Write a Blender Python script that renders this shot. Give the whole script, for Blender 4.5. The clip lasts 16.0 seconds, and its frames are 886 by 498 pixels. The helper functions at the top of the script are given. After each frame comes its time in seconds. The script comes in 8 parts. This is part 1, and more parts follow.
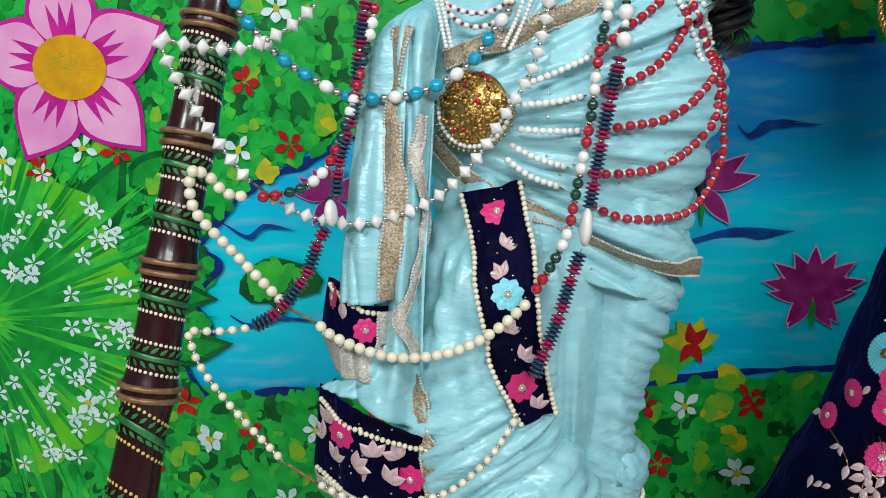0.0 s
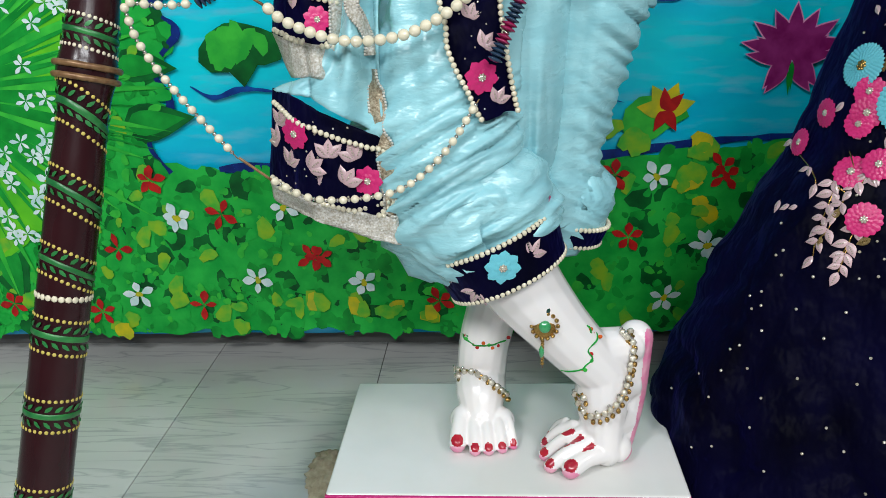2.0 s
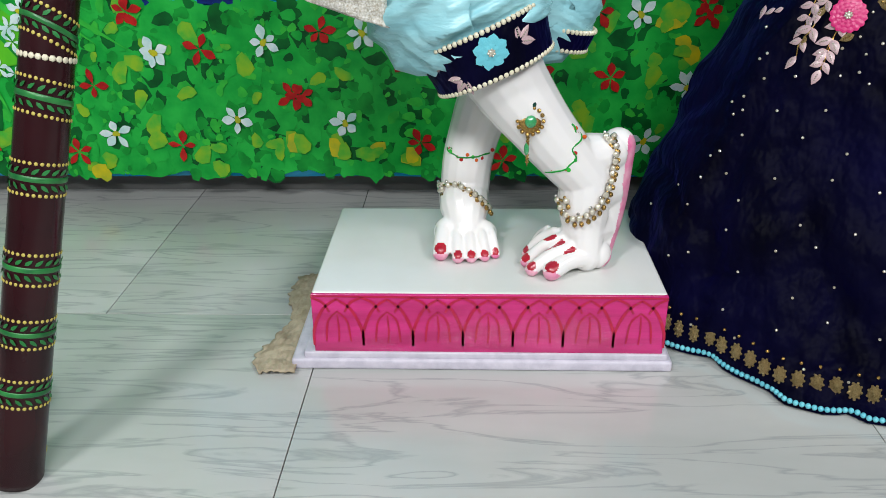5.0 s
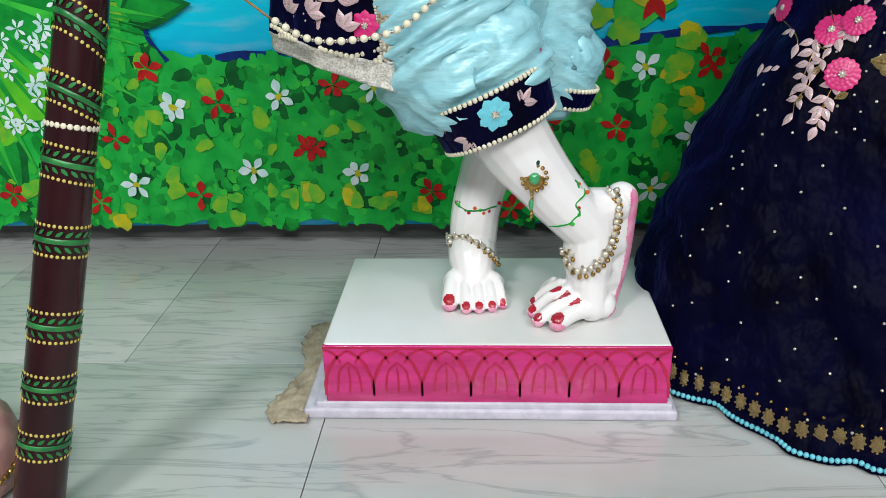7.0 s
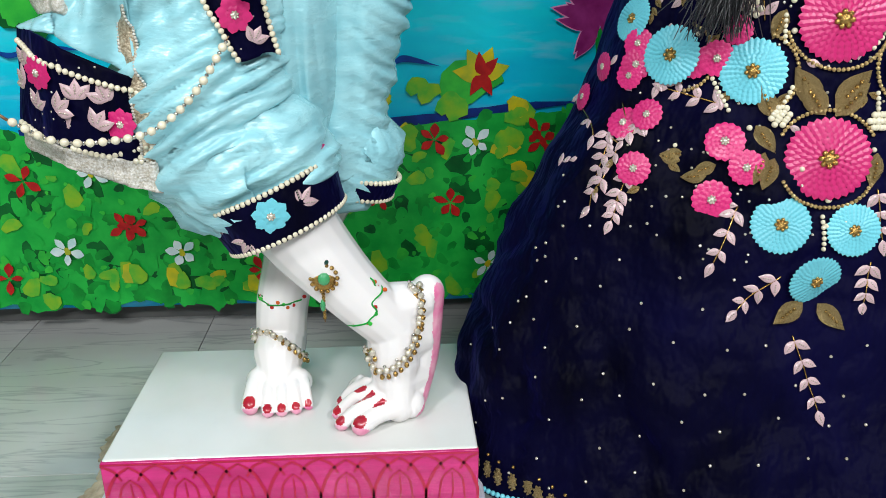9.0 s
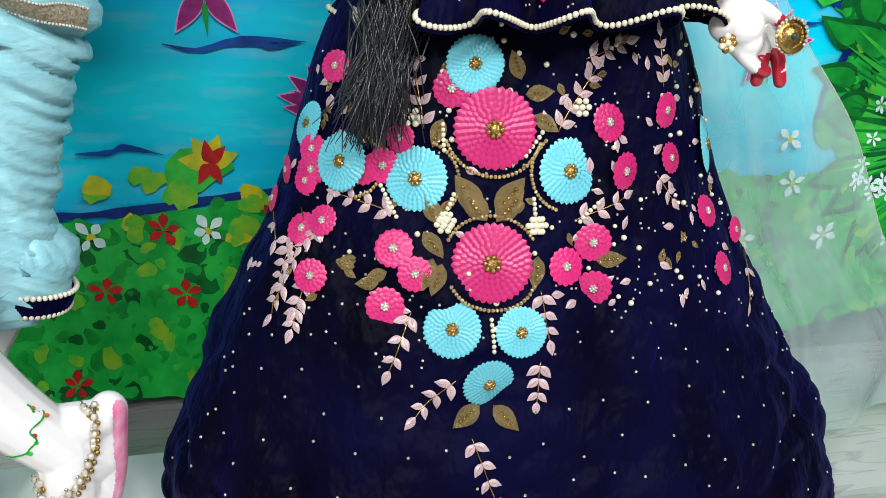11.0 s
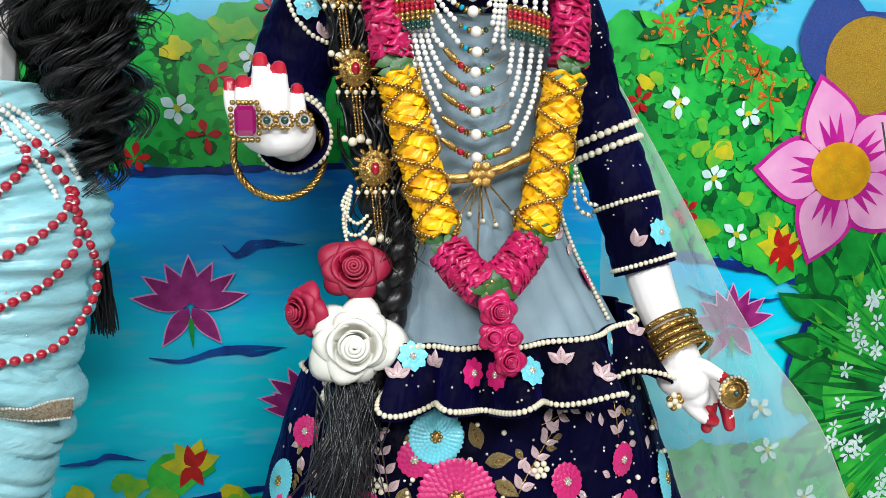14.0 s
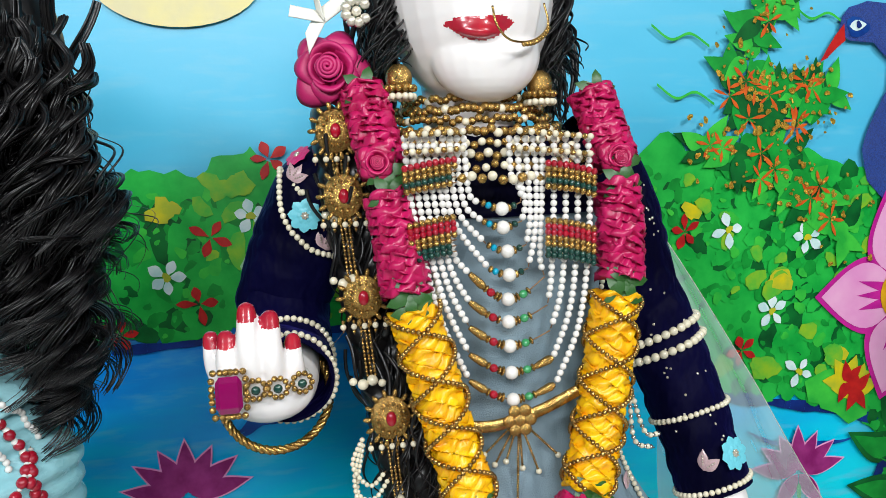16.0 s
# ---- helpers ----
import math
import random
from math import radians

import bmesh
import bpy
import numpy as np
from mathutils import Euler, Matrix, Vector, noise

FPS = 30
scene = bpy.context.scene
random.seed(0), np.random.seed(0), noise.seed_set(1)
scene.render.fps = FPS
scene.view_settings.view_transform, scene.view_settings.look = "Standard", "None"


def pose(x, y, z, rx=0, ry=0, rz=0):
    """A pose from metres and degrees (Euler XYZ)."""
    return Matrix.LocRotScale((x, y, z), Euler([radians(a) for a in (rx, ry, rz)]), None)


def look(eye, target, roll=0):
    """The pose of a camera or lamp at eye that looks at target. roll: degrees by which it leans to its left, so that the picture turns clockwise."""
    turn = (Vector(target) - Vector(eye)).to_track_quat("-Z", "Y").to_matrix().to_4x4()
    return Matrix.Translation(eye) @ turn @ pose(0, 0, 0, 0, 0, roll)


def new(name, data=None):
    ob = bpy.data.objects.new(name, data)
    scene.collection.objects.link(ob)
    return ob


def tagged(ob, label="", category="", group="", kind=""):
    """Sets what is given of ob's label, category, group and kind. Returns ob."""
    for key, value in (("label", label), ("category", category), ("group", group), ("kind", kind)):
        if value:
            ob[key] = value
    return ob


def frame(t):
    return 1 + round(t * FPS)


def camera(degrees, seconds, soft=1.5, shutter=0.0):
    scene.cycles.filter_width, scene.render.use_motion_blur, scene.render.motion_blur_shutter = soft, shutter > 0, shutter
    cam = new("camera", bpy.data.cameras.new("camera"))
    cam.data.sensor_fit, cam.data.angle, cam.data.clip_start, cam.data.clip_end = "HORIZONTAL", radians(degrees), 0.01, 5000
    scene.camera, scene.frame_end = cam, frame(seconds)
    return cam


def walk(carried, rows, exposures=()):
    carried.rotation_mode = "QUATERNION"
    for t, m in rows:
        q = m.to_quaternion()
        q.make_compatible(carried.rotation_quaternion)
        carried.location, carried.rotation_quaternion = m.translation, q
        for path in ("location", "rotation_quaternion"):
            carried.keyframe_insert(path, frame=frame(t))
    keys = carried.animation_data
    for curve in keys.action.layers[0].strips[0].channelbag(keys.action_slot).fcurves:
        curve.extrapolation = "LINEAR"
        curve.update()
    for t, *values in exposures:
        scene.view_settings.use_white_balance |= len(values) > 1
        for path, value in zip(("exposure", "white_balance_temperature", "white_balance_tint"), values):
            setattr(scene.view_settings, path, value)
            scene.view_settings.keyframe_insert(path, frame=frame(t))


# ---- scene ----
import collections
from mathutils.bvhtree import BVHTree
from mathutils.geometry import tessellate_polygon

cam = camera(57.2, 16.0, soft=0.8)
PATH = [
    (0, (-0.029, -1.232, 0.839), (-0.19, 0.717, 0.423), -2.0),
    (0.5, (-0.02, -1.236, 0.796), (-0.181, 0.702, 0.327), -2.3),
    (1, (-0.005, -1.23, 0.744), (-0.153, 0.686, 0.191), -2.8),
    (1.5, (-0.016, -1.243, 0.702), (-0.167, 0.654, 0.085), -2.4),
    (2, (-0.008, -1.248, 0.658), (-0.138, 0.625, -0.031), -2.0),
    (2.5, (-0.014, -1.262, 0.626), (-0.13, 0.592, -0.114), -1.8),
    (3, (-0.017, -1.275, 0.587), (-0.115, 0.557, -0.21), -1.5),
    (3.5, (-0.031, -1.291, 0.562), (-0.111, 0.527, -0.268), -1.2),
    (4, (-0.031, -1.298, 0.541), (-0.09, 0.509, -0.315), -0.7),
    (4.2, (-0.029, -1.301, 0.539), (-0.086, 0.501, -0.325), -0.6),
    (6.3, (-0.017, -1.316, 0.531), (-0.092, 0.5, -0.306), -0.5),
    (6.5, (-0.015, -1.32, 0.541), (-0.093, 0.502, -0.28), -0.5),
    (7, (-0.011, -1.32, 0.565), (-0.116, 0.516, -0.221), -1.4),
    (7.5, (-0.002, -1.306, 0.591), (-0.104, 0.547, -0.155), -1.2),
    (8, (0.012, -1.289, 0.604), (-0.062, 0.577, -0.111), -0.8),
    (8.5, (0.053, -1.27, 0.608), (0.051, 0.601, -0.098), -0.4),
    (9, (0.118, -1.249, 0.608), (0.229, 0.619, -0.097), -0.1),
    (9.5, (0.174, -1.235, 0.601), (0.394, 0.621, -0.112), 0.5),
    (10, (0.23, -1.226, 0.608), (0.554, 0.616, -0.098), 1.1),
    (10.2, (0.247, -1.226, 0.617), (0.604, 0.615, -0.079), 1.3),
    (12.3, (0.372, -1.252, 0.761), (0.883, 0.643, 0.373), 0.2),
    (12.5, (0.367, -1.255, 0.777), (0.88, 0.644, 0.415), 0.3),
    (13, (0.36, -1.261, 0.811), (0.858, 0.652, 0.51), -0.1),
    (13.5, (0.354, -1.255, 0.847), (0.826, 0.671, 0.587), -0.4),
    (14, (0.348, -1.242, 0.883), (0.809, 0.691, 0.656), -0.3),
    (14.5, (0.342, -1.221, 0.921), (0.781, 0.72, 0.725), -0.7),
    (15, (0.342, -1.191, 0.956), (0.774, 0.754, 0.781), -0.8),
    (15.5, (0.348, -1.14, 0.997), (0.776, 0.806, 0.825), -0.5),
    (16, (0.382, -1.085, 1.067), (0.799, 0.863, 0.888), -2.4),
]
walk(cam, [(t, look(eye, target, roll)) for t, eye, target, roll in PATH],
     [(0.0, -0.12), (2.0, 0.0), (4.0, 0.10), (7.0, 0.12), (9.0, 0.25), (10.2, 0.33), (12.5, 0.38), (14.5, 0.18), (16.0, -0.02)])


# ---- world and lights ----
world = bpy.data.worlds.new("world")
scene.world = world
world.use_nodes = True
world.node_tree.nodes["Background"].inputs[0].default_value = (0.9, 0.95, 1.0, 1)
world.node_tree.nodes["Background"].inputs[1].default_value = 0.01


def area_lamp(eye, target, sx, sy, power, colour):
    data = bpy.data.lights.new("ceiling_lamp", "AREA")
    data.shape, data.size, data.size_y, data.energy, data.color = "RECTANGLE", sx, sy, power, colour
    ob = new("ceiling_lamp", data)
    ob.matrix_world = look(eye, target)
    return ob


# Two unseen lamps, left and right, set by how the shadows fall.
area_lamp((-1.1, -2.3, 2.3), (0.2, -0.1, 0.5), 0.45, 0.45, 35, (0.95, 0.98, 1.0))
area_lamp((1.6, -2.1, 2.3), (0.5, -0.1, 0.6), 0.45, 0.45, 29, (0.95, 0.98, 1.0))
# No known source: a broad front fill added to brighten the painted cloth.
area_lamp((0.3, -3.0, 2.0), (0.35, -0.1, 0.6), 1.6, 0.3, 52, (0.95, 0.98, 1.0))


# ---- materials ----
def surf(name, c1, c2=None, scale=40.0, rough=0.5, metal=0.0, bump=0.0, bscale=200.0, coat=0.0, sheen=0.0, vary=0.0,
         stretch=(1, 1, 1), spec=0.5, fine=0.0, sss=0.0, deep=0.002, tint=None):
    """A surface of two mottled colours with a fine relief; vary shifts the value from object to object."""
    m = bpy.data.materials.new(name)
    m.use_nodes = True
    nt = m.node_tree
    n, l = nt.nodes, nt.links
    b = n["Principled BSDF"]
    b.inputs["Roughness"].default_value = rough
    b.inputs["Metallic"].default_value = metal
    b.inputs["Coat Weight"].default_value = coat
    b.inputs["Coat Roughness"].default_value = 0.12
    b.inputs["Sheen Weight"].default_value = sheen
    b.inputs["Sheen Tint"].default_value = (*(tint or [min(1, c * 1.6) for c in c1]), 1)
    b.inputs["Specular IOR Level"].default_value = spec
    if sss:
        b.inputs["Subsurface Weight"].default_value = sss
        b.inputs["Subsurface Radius"].default_value = (0.01, 0.008, 0.006)
        b.inputs["Subsurface Scale"].default_value = 0.5
    co = n.new("ShaderNodeTexCoord")
    mp = n.new("ShaderNodeMapping")
    mp.inputs["Scale"].default_value = stretch
    l.new(co.outputs["Object"], mp.inputs[0])
    no = n.new("ShaderNodeTexNoise")
    no.inputs["Scale"].default_value, no.inputs["Detail"].default_value = scale, 6
    l.new(mp.outputs[0], no.inputs[0])
    mix = n.new("ShaderNodeMixRGB")
    c2 = c2 or tuple(c * 0.8 for c in c1)
    mix.inputs[1].default_value, mix.inputs[2].default_value = (*c1, 1), (*c2, 1)
    ramp = n.new("ShaderNodeValToRGB")
    ramp.color_ramp.elements[0].position, ramp.color_ramp.elements[1].position = 0.36, 0.64
    l.new(no.outputs[0], ramp.inputs[0])
    l.new(ramp.outputs[0], mix.inputs[0])
    out = mix.outputs[0]
    if vary:
        info, hsv, mr = n.new("ShaderNodeObjectInfo"), n.new("ShaderNodeHueSaturation"), n.new("ShaderNodeMapRange")
        mr.inputs[3].default_value, mr.inputs[4].default_value = 1 - vary, 1 + vary
        l.new(info.outputs["Random"], mr.inputs[0])
        l.new(mr.outputs[0], hsv.inputs["Value"])
        l.new(out, hsv.inputs["Color"])
        out = hsv.outputs[0]
    l.new(out, b.inputs["Base Color"])
    if fine:
        rr = n.new("ShaderNodeMapRange")
        rr.inputs[3].default_value, rr.inputs[4].default_value = max(rough - fine, 0.03), min(rough + fine, 1)
        l.new(no.outputs[0], rr.inputs[0])
        l.new(rr.outputs[0], b.inputs["Roughness"])
    if bump:
        n2, bp = n.new("ShaderNodeTexNoise"), n.new("ShaderNodeBump")
        n2.inputs["Scale"].default_value, n2.inputs["Detail"].default_value = bscale, 4
        l.new(mp.outputs[0], n2.inputs[0])
        bp.inputs["Strength"].default_value, bp.inputs["Distance"].default_value = bump, deep
        l.new(n2.outputs[0], bp.inputs["Height"])
        l.new(bp.outputs[0], b.inputs["Normal"])
    return m


def ramp_paint():
    """Water and sky of the painted cloth: turquoise shallows, deep blue, then a pale sky, in broad streaky strokes."""
    m = surf("painted_water", (0, 0.3, 0.5), rough=0.32, bump=0.12, bscale=60, spec=0.3)
    n, l = m.node_tree.nodes, m.node_tree.links
    b = n["Principled BSDF"]
    co, sep = n.new("ShaderNodeTexCoord"), n.new("ShaderNodeSeparateXYZ")
    l.new(co.outputs["Object"], sep.inputs[0])
    mp, no = n.new("ShaderNodeMapping"), n.new("ShaderNodeTexNoise")
    mp.inputs["Scale"].default_value = (2.2, 1, 9)
    no.inputs["Scale"].default_value, no.inputs["Detail"].default_value = 2.4, 8
    l.new(co.outputs["Object"], mp.inputs[0])
    l.new(mp.outputs[0], no.inputs[0])
    ma = n.new("ShaderNodeMath")
    ma.operation = "MULTIPLY_ADD"
    l.new(no.outputs[0], ma.inputs[0])
    ma.inputs[1].default_value = 0.28
    l.new(sep.outputs[2], ma.inputs[2])
    mr = n.new("ShaderNodeMapRange")
    mr.inputs[1].default_value, mr.inputs[2].default_value = 0.14, 1.54
    l.new(ma.outputs[0], mr.inputs[0])
    r = n.new("ShaderNodeValToRGB")
    cr = r.color_ramp
    stops = [(0.0, (0.0, 0.34, 0.70)), (0.24, (0.0, 0.44, 0.70)), (0.38, (0.0, 0.68, 0.80)), (0.48, (0.0, 0.52, 0.80)), (0.55, (0.005, 0.36, 0.84)),
             (0.64, (0.004, 0.17, 0.68)), (0.70, (0.08, 0.40, 0.64)), (0.80, (0.07, 0.47, 0.70)), (1.0, (0.12, 0.52, 0.74))]
    cr.elements[0].position, cr.elements[0].color = stops[0][0], (*stops[0][1], 1)
    cr.elements[1].position, cr.elements[1].color = stops[-1][0], (*stops[-1][1], 1)
    for p, c in stops[1:-1]:
        cr.elements.new(p).color = (*c, 1)
    l.new(mr.outputs[0], r.inputs[0])
    # pale dry-brush streaks
    mp2, no2, r2, mx = n.new("ShaderNodeMapping"), n.new("ShaderNodeTexNoise"), n.new("ShaderNodeValToRGB"), n.new("ShaderNodeMixRGB")
    mp2.inputs["Scale"].default_value = (3, 1, 14)
    no2.inputs["Scale"].default_value, no2.inputs["Detail"].default_value = 3.5, 9
    l.new(co.outputs["Object"], mp2.inputs[0])
    l.new(mp2.outputs[0], no2.inputs[0])
    r2.color_ramp.elements[0].position, r2.color_ramp.elements[1].position = 0.52, 0.72
    r2.color_ramp.elements[1].color = (0.6, 0.6, 0.6, 1)
    l.new(no2.outputs[0], r2.inputs[0])
    l.new(r2.outputs[0], mx.inputs[0])
    l.new(r.outputs[0], mx.inputs[1])
    mx.inputs[2].default_value = (0.16, 0.52, 0.70, 1)
    l.new(mx.outputs[0], b.inputs["Base Color"])
    return m


M_WATER = ramp_paint()


def paint(name, c1, c2=None, scale=30, stretch=(1, 1, 1)):
    return surf(name, c1, c2, scale=scale, rough=0.36, bump=0.15, bscale=90, stretch=stretch, spec=0.25)


P_GREEN = paint("meadow_green_paint", (0.004, 0.32, 0.04), (0.02, 0.46, 0.06), 22)
P_DEEP = paint("deep_green_paint", (0.001, 0.065, 0.014), (0.003, 0.15, 0.025), 22)
P_LEAF = paint("leaf_green_paint", (0.003, 0.21, 0.025), (0.009, 0.33, 0.04), 30)
P_LIME = paint("lime_green_paint", (0.13, 0.56, 0.02), (0.05, 0.40, 0.02), 12)
P_FRESH = paint("fresh_green_paint", (0.05, 0.52, 0.05), (0.018, 0.36, 0.04), 30)
P_OLIVE = paint("olive_dab_paint", (0.24, 0.46, 0.02), (0.06, 0.42, 0.04), 40)
P_YELLOW = paint("yellow_paint", (0.62, 0.52, 0.01), (0.35, 0.42, 0.03), 40)
P_GOLD = paint("ochre_yellow_paint", (0.68, 0.34, 0.01), (0.55, 0.27, 0.01), 40)
P_RED = paint("red_paint", (0.50, 0.015, 0.012), (0.34, 0.008, 0.01), 60)
P_ORANGE = paint("orange_paint", (0.62, 0.12, 0.015), (0.5, 0.07, 0.01), 60)
P_WHITE = paint("white_paint", (0.72, 0.82, 0.82), (0.45, 0.68, 0.66), 50)
P_PINK = paint("pale_pink_paint", (0.78, 0.38, 0.60), (0.70, 0.24, 0.52), 12)
P_MAGENTA = paint("magenta_paint", (0.55, 0.02, 0.28), (0.42, 0.01, 0.24), 30)
P_LOTUS = paint("lotus_purple_paint", (0.22, 0.008, 0.12), (0.34, 0.03, 0.20), 40)
P_NAVY = paint("dark_blue_paint", (0.004, 0.03, 0.22), (0.003, 0.015, 0.12), 30)
P_WAVE = paint("wave_blue_paint", (0.004, 0.08, 0.36), (0.002, 0.03, 0.2), 30)
P_MOON = paint("pale_yellow_paint", (0.75, 0.66, 0.28), (0.66, 0.6, 0.34), 20)

M_SATIN = surf("pale_blue_satin", (0.33, 0.62, 0.67), (0.25, 0.53, 0.59), scale=22, rough=0.28, bump=0.6, bscale=46, sheen=0.15,
               stretch=(0.8, 1, 2.2), fine=0.14, deep=0.004)
M_VELVET = surf("navy_velvet", (0.0006, 0.0006, 0.0035), (0.0022, 0.0019, 0.021), scale=8, rough=0.55, bump=1.0, bscale=13, sheen=0.20, fine=0.2, spec=0.035, deep=0.035, tint=(0.03, 0.025, 0.34), stretch=(1, 1, 0.6))
M_SKIN = surf("white_marble", (0.86, 0.82, 0.80), (0.80, 0.77, 0.76), scale=5, rough=0.22, coat=0.3, sss=0.05)
M_NAIL = surf("red_nail_paint", (0.45, 0.015, 0.03), (0.34, 0.01, 0.03), scale=60, rough=0.25, coat=0.4)
M_BLUSH = surf("pink_foot_paint", (0.70, 0.16, 0.33), (0.80, 0.42, 0.52), scale=40, rough=0.28)
M_WHITE = surf("grey_plaster", (0.16, 0.16, 0.155), (0.13, 0.13, 0.125), scale=3, rough=0.8, bump=0.1)
M_DARK = surf("dark_gap", (0.015, 0.015, 0.016), (0.03, 0.03, 0.03), scale=20, rough=0.8)
M_TRIM = surf("gold_zari_braid", (0.50, 0.42, 0.30), (0.24, 0.18, 0.11), scale=420, rough=0.38, metal=0.35, bump=0.8, bscale=500)
M_LACE = surf("silver_white_lace", (0.68, 0.66, 0.62), (0.42, 0.38, 0.30), scale=450, rough=0.45, metal=0.15, bump=0.8, bscale=500)
M_GOLD = surf("antique_gold", (0.56, 0.36, 0.11), (0.32, 0.18, 0.05), scale=150, rough=0.27, metal=0.9, bump=0.3, bscale=600)
M_SILVER = surf("silver", (0.72, 0.70, 0.66), (0.45, 0.42, 0.38), scale=200, rough=0.22, metal=0.95)
M_PEARL = surf("white_pearl", (0.78, 0.76, 0.72), (0.70, 0.68, 0.64), scale=60, rough=0.2, coat=0.5, vary=0.06)
M_CREAM = surf("cream_pearl", (0.74, 0.68, 0.52), (0.66, 0.6, 0.44), scale=60, rough=0.22, coat=0.5, vary=0.06)
M_RED = surf("red_glass_bead", (0.38, 0.005, 0.02), (0.28, 0.003, 0.015), scale=80, rough=0.14, coat=0.6, vary=0.1)
M_GREENB = surf("dark_green_bead", (0.008, 0.055, 0.04), (0.004, 0.03, 0.025), scale=80, rough=0.15, coat=0.5)
M_TURQ = surf("turquoise_bead", (0.0, 0.32, 0.48), (0.0, 0.24, 0.40), scale=80, rough=0.18, coat=0.5, vary=0.1)
M_NAVYB = surf("navy_disc_bead", (0.01, 0.025, 0.06), (0.02, 0.05, 0.09), scale=80, rough=0.2, coat=0.4)
M_MAROON = surf("magenta_disc_bead", (0.28, 0.008, 0.07), (0.2, 0.005, 0.05), scale=80, rough=0.2, coat=0.4)
M_GEM = surf("magenta_gem", (0.09, 0.0, 0.035), (0.34, 0.0, 0.12), scale=160, rough=0.06, coat=1.0)
M_GEMG = surf("green_gem", (0.02, 0.16, 0.05), (0.06, 0.42, 0.16), scale=120, rough=0.06, coat=1.0)
M_CRYSTAL = surf("crystal", (0.80, 0.76, 0.66), (0.50, 0.44, 0.32), scale=300, rough=0.08, metal=0.5, coat=1.0)
M_SEQP = surf("pink_sequin", (0.62, 0.018, 0.17), (0.50, 0.010, 0.12), scale=150, rough=0.42, coat=0.08, vary=0.12)
M_SEQB = surf("aqua_sequin", (0.16, 0.55, 0.63), (0.10, 0.45, 0.55), scale=150, rough=0.42, coat=0.08, vary=0.12)
M_SEQL = surf("lilac_leaf_sequin", (0.55, 0.38, 0.40), (0.42, 0.28, 0.30), scale=150, rough=0.3, coat=0.4, vary=0.1)
M_SEQG = surf("gold_sequin", (0.74, 0.56, 0.26), (0.30, 0.19, 0.07), scale=380, rough=0.2, metal=0.45, bump=1.0, bscale=420)
M_HAIR = surf("black_hair", (0.004, 0.004, 0.005), (0.009, 0.008, 0.008), scale=200, rough=0.33, spec=0.45)
M_POLE = surf("dark_brown_lacquer", (0.028, 0.006, 0.008), (0.017, 0.004, 0.006), scale=12, rough=0.25, coat=0.2, spec=0.3, bump=0.06, bscale=60)
M_ROPE = surf("brown_gold_ring", (0.28, 0.16, 0.07), (0.16, 0.08, 0.035), scale=120, rough=0.4, metal=0.3)
M_PLEAF = surf("pole_leaf_paint", (0.008, 0.12, 0.03), (0.03, 0.22, 0.05), scale=60, rough=0.35, vary=0.2)
M_PDOT = surf("pole_dot_paint", (0.62, 0.50, 0.10), (0.5, 0.42, 0.1), scale=90, rough=0.4)
M_PDOTW = surf("pole_white_dot_paint", (0.75, 0.70, 0.55), (0.66, 0.6, 0.42), scale=90, rough=0.4)


def marble():
    m = surf("grey_veined_marble", (0.46, 0.47, 0.45), (0.55, 0.55, 0.53), scale=2.5, rough=0.16, coat=0.2, stretch=(1, 3, 1), vary=0.05)
    n, l = m.node_tree.nodes, m.node_tree.links
    b = n["Principled BSDF"]
    old = b.inputs["Base Color"].links[0].from_socket
    co, mp, no, r, mx = (n.new("ShaderNodeTexCoord"), n.new("ShaderNodeMapping"), n.new("ShaderNodeTexNoise"),
                         n.new("ShaderNodeValToRGB"), n.new("ShaderNodeMixRGB"))
    mp.inputs["Scale"].default_value, mp.inputs["Rotation"].default_value = (1.2, 9, 1), (0, 0, 0.12)
    no.inputs["Scale"].default_value, no.inputs["Detail"].default_value, no.inputs["Distortion"].default_value = 2.6, 9, 1.0
    l.new(co.outputs["Object"], mp.inputs[0])
    l.new(mp.outputs[0], no.inputs[0])
    cr = r.color_ramp
    cr.elements[0].position, cr.elements[0].color = 0.47, (0, 0, 0, 1)
    cr.elements[1].position, cr.elements[1].color = 0.53, (0, 0, 0, 1)
    cr.elements.new(0.5).color = (0.55, 0.55, 0.55, 1)
    l.new(no.outputs[0], r.inputs[0])
    l.new(r.outputs[0], mx.inputs[0])
    l.new(old, mx.inputs[1])
    mx.inputs[2].default_value = (0.27, 0.29, 0.29, 1)
    l.new(mx.outputs[0], b.inputs["Base Color"])
    return m


M_MARBLE = marble()
M_PLTOP = surf("white_plinth_marble", (0.76, 0.75, 0.73), (0.68, 0.68, 0.65), scale=7, rough=0.2, coat=0.2, fine=0.06)
M_PLPINK = surf("pink_enamel_paint", (0.62, 0.025, 0.20), (0.44, 0.012, 0.12), scale=26, rough=0.24, coat=0.3, bump=0.3, bscale=70, stretch=(0.35, 1, 2.5))
M_PLRED = surf("crimson_petal_paint", (0.50, 0.008, 0.05), (0.40, 0.006, 0.045), scale=60, rough=0.3)
M_LEDGE = surf("lilac_white_paint", (0.62, 0.58, 0.66), (0.50, 0.47, 0.55), scale=60, rough=0.4, bump=0.5, bscale=120)
M_CEMENT = surf("rough_cement_smear", (0.46, 0.38, 0.27), (0.30, 0.24, 0.16), scale=70, rough=0.8, bump=0.9, bscale=90)


# ---- mesh helpers ----
def mesh_of(name, verts, faces, smooth=True):
    me = bpy.data.meshes.new(name)
    me.from_pydata([tuple(v) for v in verts], [], faces)
    if smooth:
        me.polygons.foreach_set("use_smooth", [True] * len(me.polygons))
    me.update()
    return me


